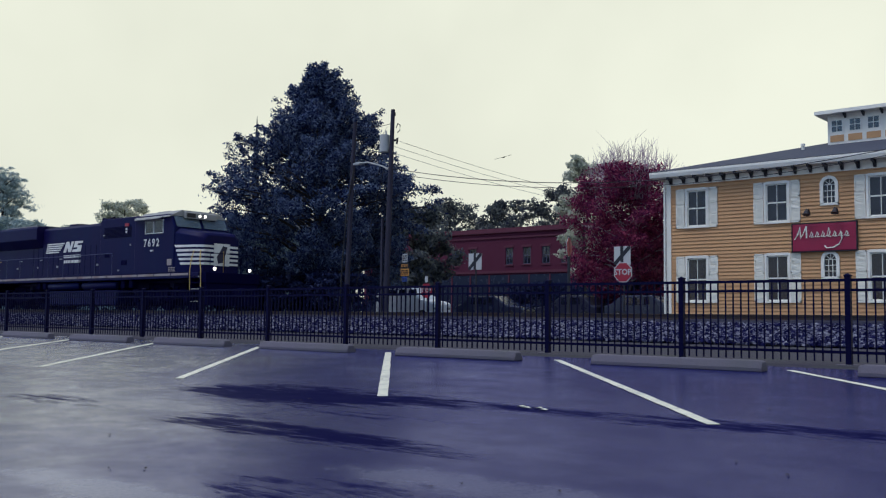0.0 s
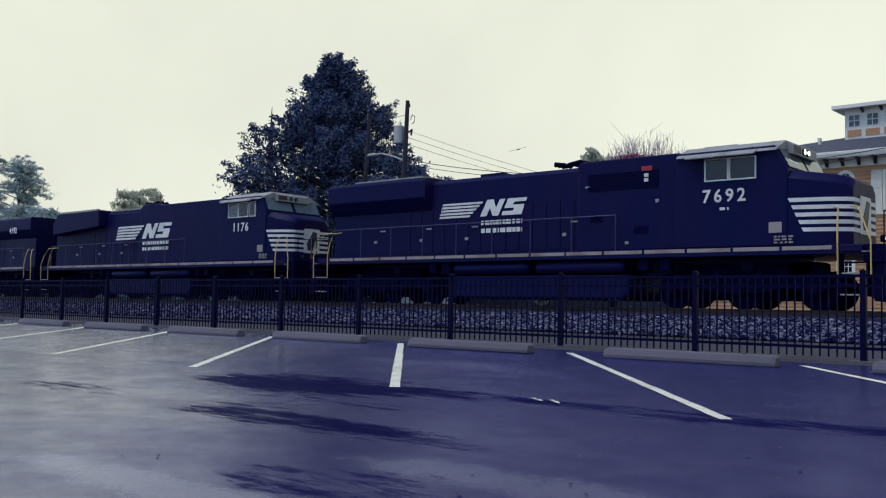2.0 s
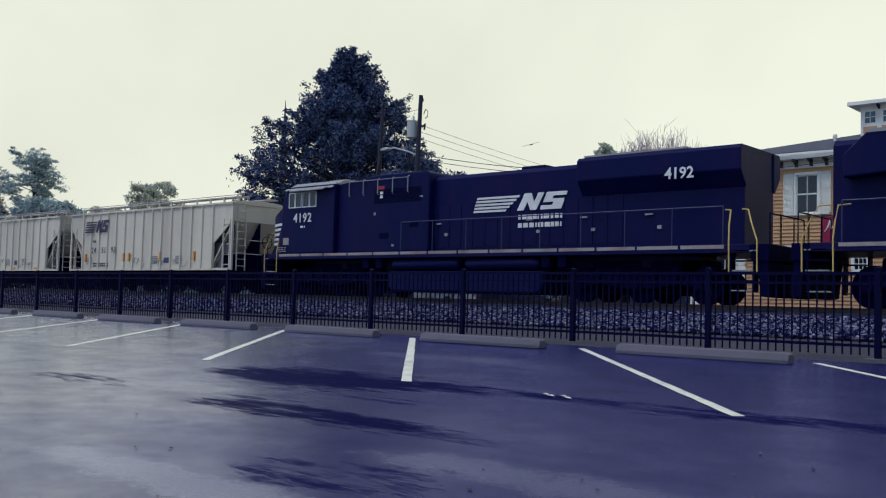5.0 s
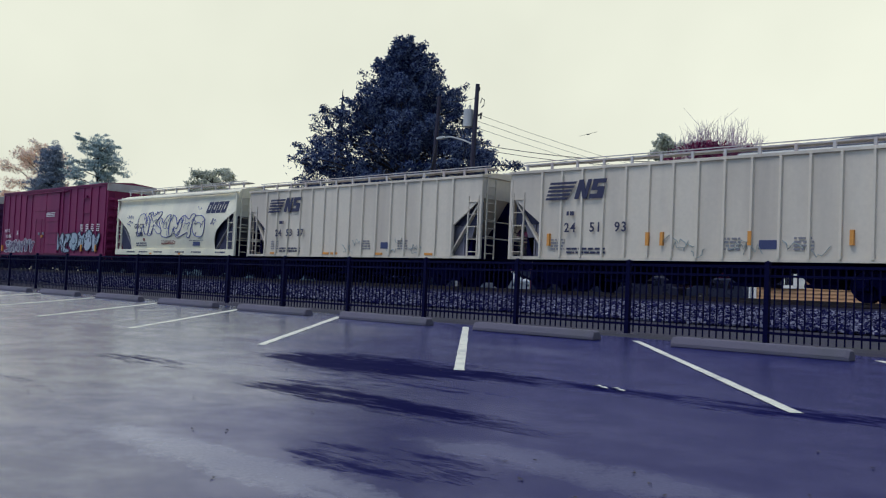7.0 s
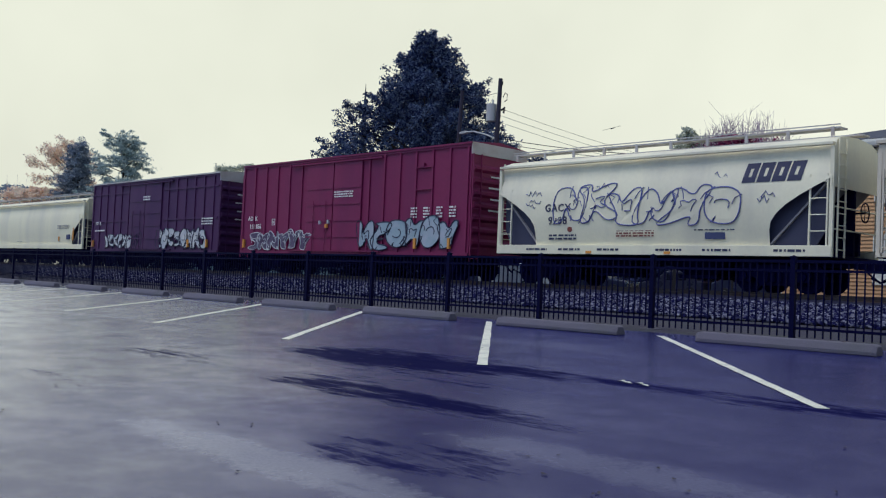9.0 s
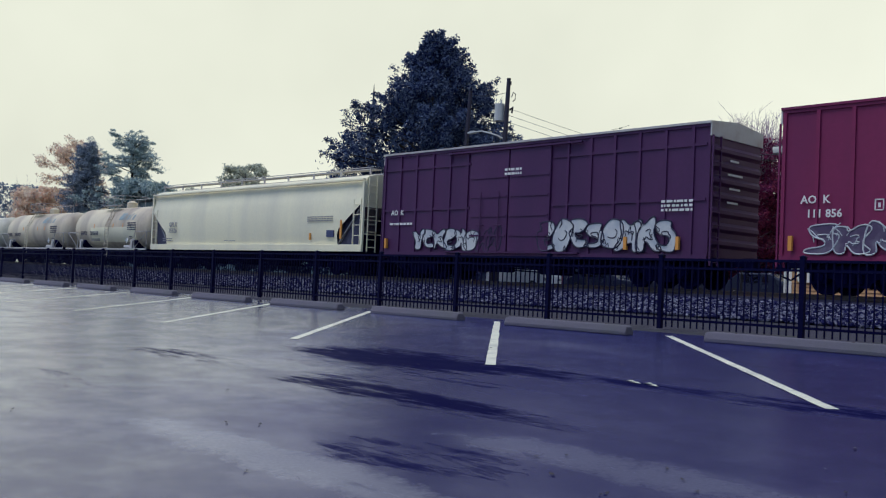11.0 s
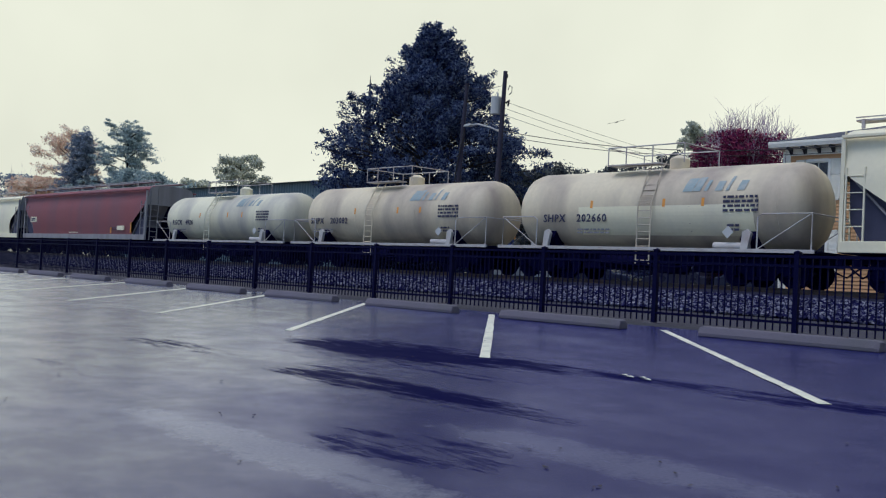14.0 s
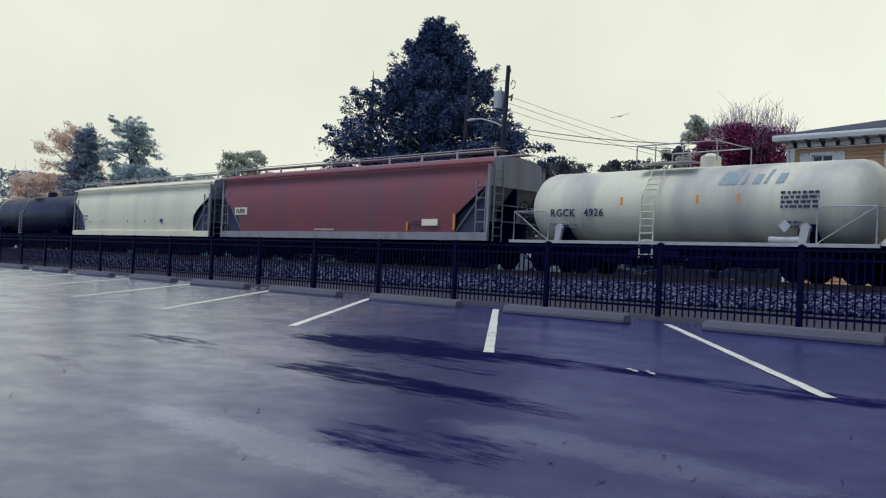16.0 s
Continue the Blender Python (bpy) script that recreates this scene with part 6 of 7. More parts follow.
def arched_window(x, z0, z1):
    w = 0.24
    zc = z1 - w
    out, inn = [], []
    for i in range(13):
        a = math.pi * i / 12
        out.append((x + (w + 0.13) * math.cos(a), zc + (w + 0.13) * math.sin(a)))
        inn.append((x + w * math.cos(a), zc + w * math.sin(a)))
    out = [(x + w + 0.13, z0 - 0.08)] + out + [(x - w - 0.13, z0 - 0.08)]
    inn = [(x + w, z0)] + inn + [(x - w, z0)]
    sh = Shape()
    n = len(out)
    vs = [(a, y, b) for y in (BY - 0.09, BY + 0.05) for ring in (out, inn) for a, b in ring]
    fs = []
    for i in range(n - 1):
        fs += [(i, n + i, n + i + 1, i + 1), (i, i + 1, 2 * n + i + 1, 2 * n + i), (n + i, 3 * n + i, 3 * n + i + 1, n + i + 1)]
    sh.add(vs, fs)
    sh.box(x - w - 0.13, x + w + 0.13, BY - 0.09, BY + 0.05, z0 - 0.1, z0)
    f = part("arched_frame", sh, TRIM, house)
    sh = Shape()
    sh.prism(inn, "y", BY + 0.0, BY + 0.012)
    part("pane", sh, PANE, f).visible_shadow = False
    sh = Shape()
    for q in (-0.08, 0.08):
        sh.box(x + q - 0.012, x + q + 0.012, BY - 0.02, BY - 0.002, z0, zc)
    for q in range(4):
        z = z0 + (zc - z0) * q / 3
        sh.box(x - w, x + w, BY - 0.02, BY - 0.002, z - 0.012, z + 0.012)
    for a in (45, 90, 135):
        c, s_ = math.cos(radians(a)), math.sin(radians(a))
        sh.tube([(x, BY - 0.012, zc), (x + w * c, BY - 0.012, zc + w * s_)], 0.012, 4)
    part("glazing_bars", sh, TRIM, f)


arched_window(-13.02, 5.45, 6.45)
arched_window(-13.02, 2.40, 3.35)

# cornice, roof and cupola
sh = Shape()
sh.box(BX0 - 0.05, BX1 + 0.05, BY - 0.08, BY - 0.026, 6.72, 7.06)
part("frieze", sh, TRIM, house)
sh = Shape()
sh.prism([(BY - 0.55, 7.06), (BY - 0.6, 7.22), (BY - 0.6, 7.32), (BY + 0.0, 7.36), (BY + 0.0, 7.06)], "x", BX0 - 0.6, BX1 + 0.6)
sh.prism([(BX0 - 0.55, 7.06), (BX0 - 0.6, 7.22), (BX0 - 0.6, 7.32), (BX0, 7.36), (BX0, 7.06)], "y", BY, BY + BD)
part("cornice", sh, TRIM, house, bevel=0.01)
sh = Shape()
sh.prism([(-0.45, 0.0), (-0.45, -0.08), (-0.2, -0.14), (-0.08, -0.3), (0, -0.3), (0, 0)], "x", -0.05, 0.05)
brk = sh.mesh("bracket", [SIGNBLACK])
for i in range(23):
    part("bracket", brk, [], house, at=pose(BX0 + 0.28 + i * 0.634, BY - 0.08, 7.06))
sh = Shape()
e0, e1, f0, f1 = BX0 - 0.6, BX1 + 0.6, BY - 0.6, BY + BD + 0.6
ym, rise = BY + BD / 2, 1.75
sh.add([(e0, f0, 7.34), (e1, f0, 7.34), (e1, f1, 7.34), (e0, f1, 7.34), (-14.3, ym, 7.34 + rise), (-11.9, ym, 7.34 + rise)], [(0, 1, 5, 4), (1, 2, 5), (2, 3, 4, 5), (3, 0, 4), (3, 2, 1, 0)])
part("roof", sh, SHINGLE, house)
sh = Shape()
sh.tube([(-15.2, 43.2, 7.9), (-15.2, 43.2, 8.55)], 0.07, 8)
sh.tube([(-15.2, 43.2, 8.5), (-15.2, 43.2, 8.62)], 0.10, 8)
part("roof_vent", sh, TRIM, house)
CX0, CX1, CY0, CY1 = -14.45, -10.45, 44.3, 47.7
sh = Shape()
sh.box(CX0, CX1, CY0, CY1, 8.0, 10.0)
cup = part("cupola", sh, TRIM, house)
sh = Shape()
sh.box(CX0 - 0.45, CX1 + 0.45, CY0 - 0.45, CY1 + 0.45, 10.0, 10.16)
sh.add([(CX0 - 0.45, CY0 - 0.45, 10.16), (CX1 + 0.45, CY0 - 0.45, 10.16), (CX1 + 0.45, CY1 + 0.45, 10.16), (CX0 - 0.45, CY1 + 0.45, 10.16), ((CX0 + CX1) / 2, (CY0 + CY1) / 2, 10.5)], [(0, 1, 4), (1, 2, 4), (2, 3, 4), (3, 0, 4)])
part("cupola_roof", sh, TRIM, cup)
for i in range(5):
    x = CX0 + 0.42 + i * 0.79
    sh = Shape()
    sh.box(x - 0.24, x + 0.24, CY0 - 0.02, CY0 - 0.004, 9.22, 9.72)
    part("cupola_pane", sh, CABGLASS, cup)
    sh = Shape()
    sh.box(x - 0.015, x + 0.015, CY0 - 0.04, CY0 - 0.02, 9.22, 9.72)
    sh.box(x - 0.24, x + 0.24, CY0 - 0.04, CY0 - 0.02, 9.455, 9.485)
    for a, b in ((x - 0.28, x - 0.23), (x + 0.23, x + 0.28)):
        sh.box(a, b, CY0 - 0.04, CY0 - 0.003, 9.18, 9.76)
    part("cupola_sash", sh, TRIM, cup)
    sh = Shape()
    sh.box(x - 0.3, x + 0.3, CY0 - 0.03, CY0 - 0.003, 8.75, 9.05)
    part("cupola_panel", sh, SIDING, cup)
    sh = Shape()
    sh.prism([(CY0 - 0.35, 10.0), (CY0 - 0.35, 9.93), (CY0 - 0.05, 9.8), (CY0, 9.8), (CY0, 10.0)], "x", x + 0.35, x + 0.42)
    part("cupola_bracket", sh, SIGNBLACK, cup)

sign = thing("shop_sign", "dark red shop sign with cream flourish on the wall", "sign")
sh = Shape()
sh.box(-14.52, -11.95, BY - 0.16, BY - 0.06, 3.47, 4.62)
part("sign_board", sh, SIGNRED, sign, bevel=0.03)
sh = Shape()
for a, b, c, d in ((-14.56, -11.91, 3.43, 3.47), (-14.56, -11.91, 4.62, 4.66), (-14.56, -14.52, 3.47, 4.62), (-11.95, -11.91, 3.47, 4.62)):
    sh.box(a, b, BY - 0.17, BY - 0.06, c, d)
part("sign_edge", sh, SIGNBLACK, sign)
sh = Shape()
y = BY - 0.175


def stroke(pts_, r=0.028):
    sh.tube([(a, y, b) for a, b in pts_], r, 5)


stroke([(-14.42, 3.98), (-14.30, 4.15), (-14.20, 4.48), (-14.16, 4.02), (-14.0, 4.35), (-13.93, 4.52), (-13.92, 4.02)], 0.034)
for i in range(7):
    x = -13.72 + i * 0.235
    h = 0.20 if i != 3 else 0.36
    stroke([(x - 0.09, 4.06), (x, 4.06 + h), (x + 0.05, 4.08 + h * 0.4), (x - 0.02, 4.04), (x + 0.09, 4.06)])
stroke([(-12.55, 4.22), (-12.5, 3.95), (-12.62, 3.72), (-12.85, 3.60), (-13.12, 3.58), (-13.2, 3.68)])
part("flourish", sh, TRIM, sign, "cream script-like flourish")
for x in (-13.82, -12.68):
    lamp = thing("sign_lamp", "small dark gooseneck lamp above the shop sign", "lamp", group="sign lamps")
    sh = Shape()
    sh.tube([(x, BY - 0.03, 5.02), (x, BY - 0.2, 5.2), (x, BY - 0.42, 5.15)], 0.025, 6)
    part("arm", sh, SIGNBLACK, lamp)
    sh = Shape()
    sh.tube([(x, BY - 0.40, 5.2), (x, BY - 0.48, 4.96)], [0.05, 0.15], 10)
    part("shade", sh, SIGNBLACK, lamp)

# ---- red brick block further back ----
brick = thing("brick_building", "long low red brick commercial building with sash windows", "building")
RY = 75.0
rw = [(x, 5.75, 7.4) for x in (-61.9, -59.6, -55.05, -52.95, -50.75, -48.6, -46.4)]
sh = Shape()
edges = [-75.0] + [q for x, _, _ in rw for q in (x - 0.45, x + 0.45)] + [-40.0]
for i in range(0, len(edges), 2):
    sh.box(edges[i], edges[i + 1], RY, RY + 0.3, GZ, 8.9)
for x, a, b in rw:
    sh.box(x - 0.45, x + 0.45, RY, RY + 0.3, GZ, a)
    sh.box(x - 0.45, x + 0.45, RY, RY + 0.3, b, 8.9)
sh.box(-75, -74.7, RY + 0.3, RY + 14, GZ, 8.9)
sh.box(-40.3, -40, RY + 0.3, RY + 14, GZ, 8.9)
sh.box(-75, -40, RY + 0.3, RY + 14, 8.6, 8.9)
part("wall", sh, BRICK, brick)
sh = Shape()
sh.box(-75.2, -39.8, RY - 0.22, RY + 0.3, 8.9, 9.35)
sh.box(-75.1, -39.9, RY - 0.1, RY, 8.35, 8.5)
sh.box(-75.1, -39.9, RY - 0.12, RY, 4.9, 5.15)
part("cornice", sh, STONETRIM, brick)
for x, a, b in rw:
    sh = Shape()
    for c, d, e, f in ((x - 0.45, x - 0.36, a, b), (x + 0.36, x + 0.45, a, b), (x - 0.36, x + 0.36, b - 0.08, b), (x - 0.36, x + 0.36, a, a + 0.08), (x - 0.36, x + 0.36, (a + b) / 2 - 0.04, (a + b) / 2 + 0.04), (x - 0.02, x + 0.02, a, b)):
        sh.box(c, d, RY + 0.08, RY + 0.16, e, f)
    f_ = part("window_frame", sh, POSTGREY, brick)
    sh = Shape()
    sh.box(x - 0.36, x + 0.36, RY + 0.12, RY + 0.13, a + 0.08, b - 0.08)
    part("pane", sh, PANE, f_)
    sh = Shape()
    sh.box(x - 0.58, x + 0.58, RY - 0.08, RY + 0.05, b, b + 0.22)
    part("lintel", sh, STONETRIM, brick)
    sh = Shape()
    sh.box(x - 0.55, x + 0.55, RY - 0.08, RY + 0.05, a - 0.14, a)
    part("sill", sh, STONETRIM, brick)
# lower storey sheet: shop glazing and its shadow painted in one dark colour
sh = Shape()
sh.box(-74.5, -40.5, RY - 0.05, RY - 0.01, GZ, 4.75)
front = part("shopfront", sh, CARDARK, brick)
for i in range(14):
    sh = Shape()
    sh.box(-74.3 + 2.4 * i, -74.15 + 2.4 * i, RY - 0.12, RY - 0.05, GZ, 4.75)
    part("mullion", sh, STONETRIM, front)

# ---- blue-grey metal shed ----
shed = thing("metal_shed", "long blue-grey corrugated metal warehouse", "building")
sh = Shape()
prof = []
n = 200
for i in range(n):
    prof.append((-96 + 37 * i / (n - 1), 44 - (0.05 if i % 2 else 0.0)))
prof += [(-59, 58), (-96, 58)]
sh.prism(prof, "z", GZ, 7.55)
part("wall", sh, METALWALL, shed)
sh = Shape()
sh.add([(-96.5, 43.5, 7.55), (-58.5, 43.5, 7.55), (-58.5, 58.5, 7.55), (-96.5, 58.5, 7.55), (-96.5, 51, 8.3), (-58.5, 51, 8.3)], [(0, 1, 5, 4), (2, 3, 4, 5), (0, 4, 3), (1, 2, 5), (3, 2, 1, 0)])
part("roof", sh, GALV, shed)

# ---- poles, wires, signs ----
pole = thing("utility_pole", "weathered wooden utility pole with transformer and lamp arm", "utility pole")
PX, PY = -28.2, 29.8
sh = Shape()
sh.tube([(PX - 0.30, PY, 0.2), (PX - 0.15, PY, 5), (PX, PY, 9.6)], [0.14, 0.125, 0.09], 12)
part("pole", sh, POLEWOOD, pole, smooth=40)
sh = Shape()
sh.tube([(PX - 0.38, PY - 0.1, 7.75), (PX - 0.38, PY - 0.1, 8.5)], 0.22, 14)
sh.tube([(PX - 0.3, PY - 0.1, 8.5), (PX - 0.3, PY - 0.1, 8.68)], 0.04, 8)
part("transformer", sh, CANGREY, pole, smooth=40)
sh = Shape()
sh.tube([(PX, PY, 6.9), (PX - 0.5, PY - 0.15, 7.15), (PX - 1.2, PY - 0.3, 7.35), (PX - 1.55, PY - 0.35, 7.33)], 0.035, 8)
arm = part("lamp_arm", sh, CANGREY, pole)
sh = Shape()
sh.prism([(PX - 2.0, 7.28), (PX - 1.95, 7.36), (PX - 1.6, 7.40), (PX - 1.5, 7.34), (PX - 1.6, 7.27)], "y", PY - 0.46, PY - 0.26)
part("lamp_head", sh, CANGREY, arm, bevel=0.02)
sh = Shape()
sh.tube([(PX + 0.1, PY, 9.3), (PX + 0.1, PY, 9.45)], 0.05, 8)
part("insulator", sh, SIGNBLACK, pole)
sh = Shape()
sh.tube([(PX + 0.28, PY, 8.55), (PX + 0.42, PY, 8.62), (PX + 0.44, PY, 8.85), (PX + 0.3, PY, 8.95), (PX + 0.2, PY, 8.75)], 0.02, 5)
sh.tube([(PX + 0.12, PY, 8.2), (PX + 0.3, PY, 8.3), (PX + 0.25, PY, 8.05)], 0.045, 6)
part("jumper_wire", sh, SIGNBLACK, pole)
sh = Shape()
sh.box(PX - 0.42, PX - 0.33, PY - 0.22, PY - 0.12, 0.2, 4.8)
part("conduit", sh, POLEWOOD, pole)
pole2 = thing("utility_pole", "leaning old wooden utility pole with a guy wire", "utility pole")
sh = Shape()
sh.tube([(-31.15, 30.0, 0.2), (-30.95, 30.0, 5.5), (-30.75, 30.0, 9.4)], [0.12, 0.11, 0.08], 12)
part("pole", sh, POLEWOOD, pole2, smooth=40)
sh = Shape()
sh.tube([(-30.7, 29.9, 7.2), (-31.0, 29.85, 5.6), (-31.22, 29.8, 3.0), (-31.3, 29.8, 1.5), (-31.5, 29.8, 0.3)], 0.035, 6)
part("cable", sh, SIGNBLACK, pole2)
sh = Shape()
sh.tube([(-28.6, 29.7, 7.0), (-30.2, 29.2, 0.3)], 0.014, 5)
part("guy_wire", sh, WIRE, pole2)
sh = Shape()


def wire(a, b, sag, r=0.013):
    a, b = Vector(a), Vector(b)
    line = Shape()
    line.tube([a.lerp(b, i / 16) + Vector((0, 0, -sag * 4 * (i / 16) * (1 - i / 16))) for i in range(17)], r, 4)
    part("cable", line, WIRE, wires)


wires = thing("power_lines", "thin black overhead power lines", "wires")
wire((PX, PY, 7.0), (-8, 33.5, 6.45), 0.95, 0.015)
wire((PX, PY, 6.8), (-8, 33.5, 6.25), 0.95, 0.012)
for z in (8.3, 8.0, 7.7):
    wire((PX, PY, z), (-37, 90, z + 3.5), 1.4, 0.009)
sh.tube([(-27.3, 36, 8.15), (-26.3, 36, 8.27)], 0.008, 4)
sh.tube([(-26.85, 36, 8.18), (-26.7, 36, 8.20)], 0.022, 6)
wire((-30.75, 30.0, 9.2), (PX, PY, 9.0), 0.1, 0.010)
part("cable_marker", sh, WIRE, wires)


def sign_post(name, label, x, y, top, r=0.035):
    t = thing(name, label, "sign")
    sh = Shape()
    sh.tube([(x, y + 0.05, 0.1), (x, y + 0.05, top)], r, 8)
    part("post", sh, GALVPOST, t)
    return t


def octagon(x, z, r):
    return [(x + r * math.cos(radians(22.5 + 45 * i)), z + r * math.sin(radians(22.5 + 45 * i))) for i in range(8)]


def slash_plate(t, x, y, z):
    sh = Shape()
    sh.box(x - 0.34, x + 0.34, y - 0.02, y, z - 0.34, z + 0.34)
    p = part("plate", sh, SIGNWHITE, t, "white square plate with dark diagonal")
    sh = Shape()
    sh.prism([(x - 0.34, z - 0.34), (x - 0.24, z - 0.34), (x + 0.34, z + 0.24), (x + 0.34, z + 0.34), (x + 0.24, z + 0.34), (x - 0.34, z - 0.24)], "y", y - 0.03, y - 0.018)
    sh.box(x - 0.07, x + 0.05, y - 0.032, y - 0.018, z - 0.34, z + 0.34)
    part("diagonal", sh, SIGNBLACK, p)


t = sign_post("stop_sign", "red stop sign under a white square plate", -17.54, 31.0, 3.2)
slash_plate(t, -17.58, 31.0, 2.92)
sh = Shape()
sh.prism(octagon(-17.54, 2.30, 0.40), "y", 30.965, 30.985)
f_ = part("border", sh, SIGNWHITE, t)
sh = Shape()
sh.prism(octagon(-17.54, 2.30, 0.365), "y", 30.955, 30.966)
part("face", sh, STOPRED, f_)
part("lettering", text_mesh("STOP", 0.30, SIGNWHITE), [], f_, at=pose(-17.54, 30.945, 2.30))
t = sign_post("road_sign", "white square plate with dark diagonal on a post", -24.5, 31.0, 3.3)
slash_plate(t, -24.5, 31.0, 2.9)
t = sign_post("stop_sign", "stop sign seen edge-on on a dark post", -19.95, 31.0, 3.75, 0.06)
sh = Shape()
sh.prism(octagon(0, 0, 0.38), "y", -0.012, 0.012)
part("face", sh, STOPRED, t, at=pose(-19.9, 31.0, 3.32, 0, 0, -72))
sh = Shape()
sh.prism(octagon(0, 0, 0.40), "y", -0.006, 0.006)
part("border", sh, SIGNWHITE, t, at=pose(-19.9, 31.0, 3.32, 0, 0, -72))
t = sign_post("parking_sign", "stack of small parking signs in white, orange and blue", -28.46, 31.0, 3.4)
for z0, z1, w, m_ in ((2.98, 3.36, 0.14, SIGNWHITE), (2.72, 2.95, 0.24, SIGNBLACK), (2.38, 2.70, 0.24, SIGNORANGE), (2.12, 2.34, 0.14, SIGNBLUE)):
    sh = Shape()
    sh.box(-28.46 - w, -28.46 + w, 30.97, 31.0, z0, z1)
    p = part("plate", sh, m_, t)
    bars(-28.46 - w * 0.8, -28.46 + w * 0.8, z0 + 0.05, z1 - 0.05, 30.965, 3, p, SIGNBLACK if m_ is not SIGNBLACK else SIGNORANGE, 3)
t = sign_post("stop_sign", "small red stop sign behind the fence", -27.34, 31.2, 2.3)
sh = Shape()
sh.prism(octagon(-27.34, 1.72, 0.34), "y", 31.16, 31.18)
part("face", sh, STOPRED, t)
part("lettering", text_mesh("STOP", 0.24, SIGNWHITE), [], t, at=pose(-27.34, 31.14, 1.72, 0, 0, 0))
sh = Shape()
sh.box(-27.42, -27.26, 31.16, 31.18, 2.08, 2.36)
part("plate", sh, SIGNWHITE, t)


# ---- parked vehicles ----
def car(name, label, m, body, tall, length):
    t = thing(name, label, "car", m)
    L, h = length / 2, tall
    sh = Shape()
    low, deck = 0.32, 0.55 * h + 0.05
    if tall > 1.8:
        poly = [(-L, low), (L, low), (L, 1.0), (L - 0.15, 1.15), (L - 1.1, 1.3), (L - 1.9, h), (-L + 0.1, h), (-L, h - 0.2)]
    else:
        poly = [(-L, low), (L, low), (L, 0.7), (L - 0.2, 0.85), (L - 1.1, 0.95), (L - 1.9, h), (-L + 1.0, h), (-L + 0.35, 0.98), (-L, 0.9)]
    sh.prism(poly, "y", -0.88, 0.88)
    part("body", sh, body, t, bevel=0.07)
    if tall > 1.8:
        wins = [(-L + 0.3 + i * 0.85, -L + 1.05 + i * 0.85) for i in range(4)]
    else:
        wins = [(-L + 1.1, -0.15), (-0.05, L - 1.95)]
    for a, b in wins:
        for y0, y1 in ((-0.892, -0.882), (0.882, 0.892)):
            sh = Shape()
            sh.prism([(a, h - 0.5), (b, h - 0.5), (b - 0.06, h - 0.12), (a + 0.06, h - 0.12)], "y", y0, y1)
            part("window", sh, PANE, t)
    for x in (-L + 0.8, L - 0.85):
        for y in (-0.82, 0.82):
            sh = Shape()
            sh.tube([(x, y - 0.1, 0.33), (x, y + 0.1, 0.33)], 0.33, 18)
            w = part("wheel", sh, RUBBER, t)
            sh = Shape()
            sh.tube([(x, y - 0.112, 0.33), (x, y + 0.112, 0.33)], 0.2, 12)
            part("rim", sh, GALV, w)
    for y in (-0.6, 0.6):
        sh = Shape()
        sh.box(L - 0.06, L + 0.01, y - 0.17, y + 0.17, 0.68, 0.82)
        part("headlight", sh, CABGLASS, t)
    return t


car("van", "white van parked across the tracks", pose(-40.6, 45.0, GZ), CARWHITE, 2.05, 4.9)
car("parked_car", "dark sedan parked behind the tracks", pose(-34.4, 45.5, GZ, 0, 0, 8), CARDARK, 1.5, 4.6)
car("parked_car", "dark grey hatchback parked behind the tracks", pose(-29.2, 46.0, GZ, 0, 0, 175), CARGREY, 1.5, 4.4)
car("parked_car", "dark blue sedan parked beneath the red maple", pose(-23.4, 44.2, GZ, 0, 0, 5), CARDARK, 1.45, 4.5)


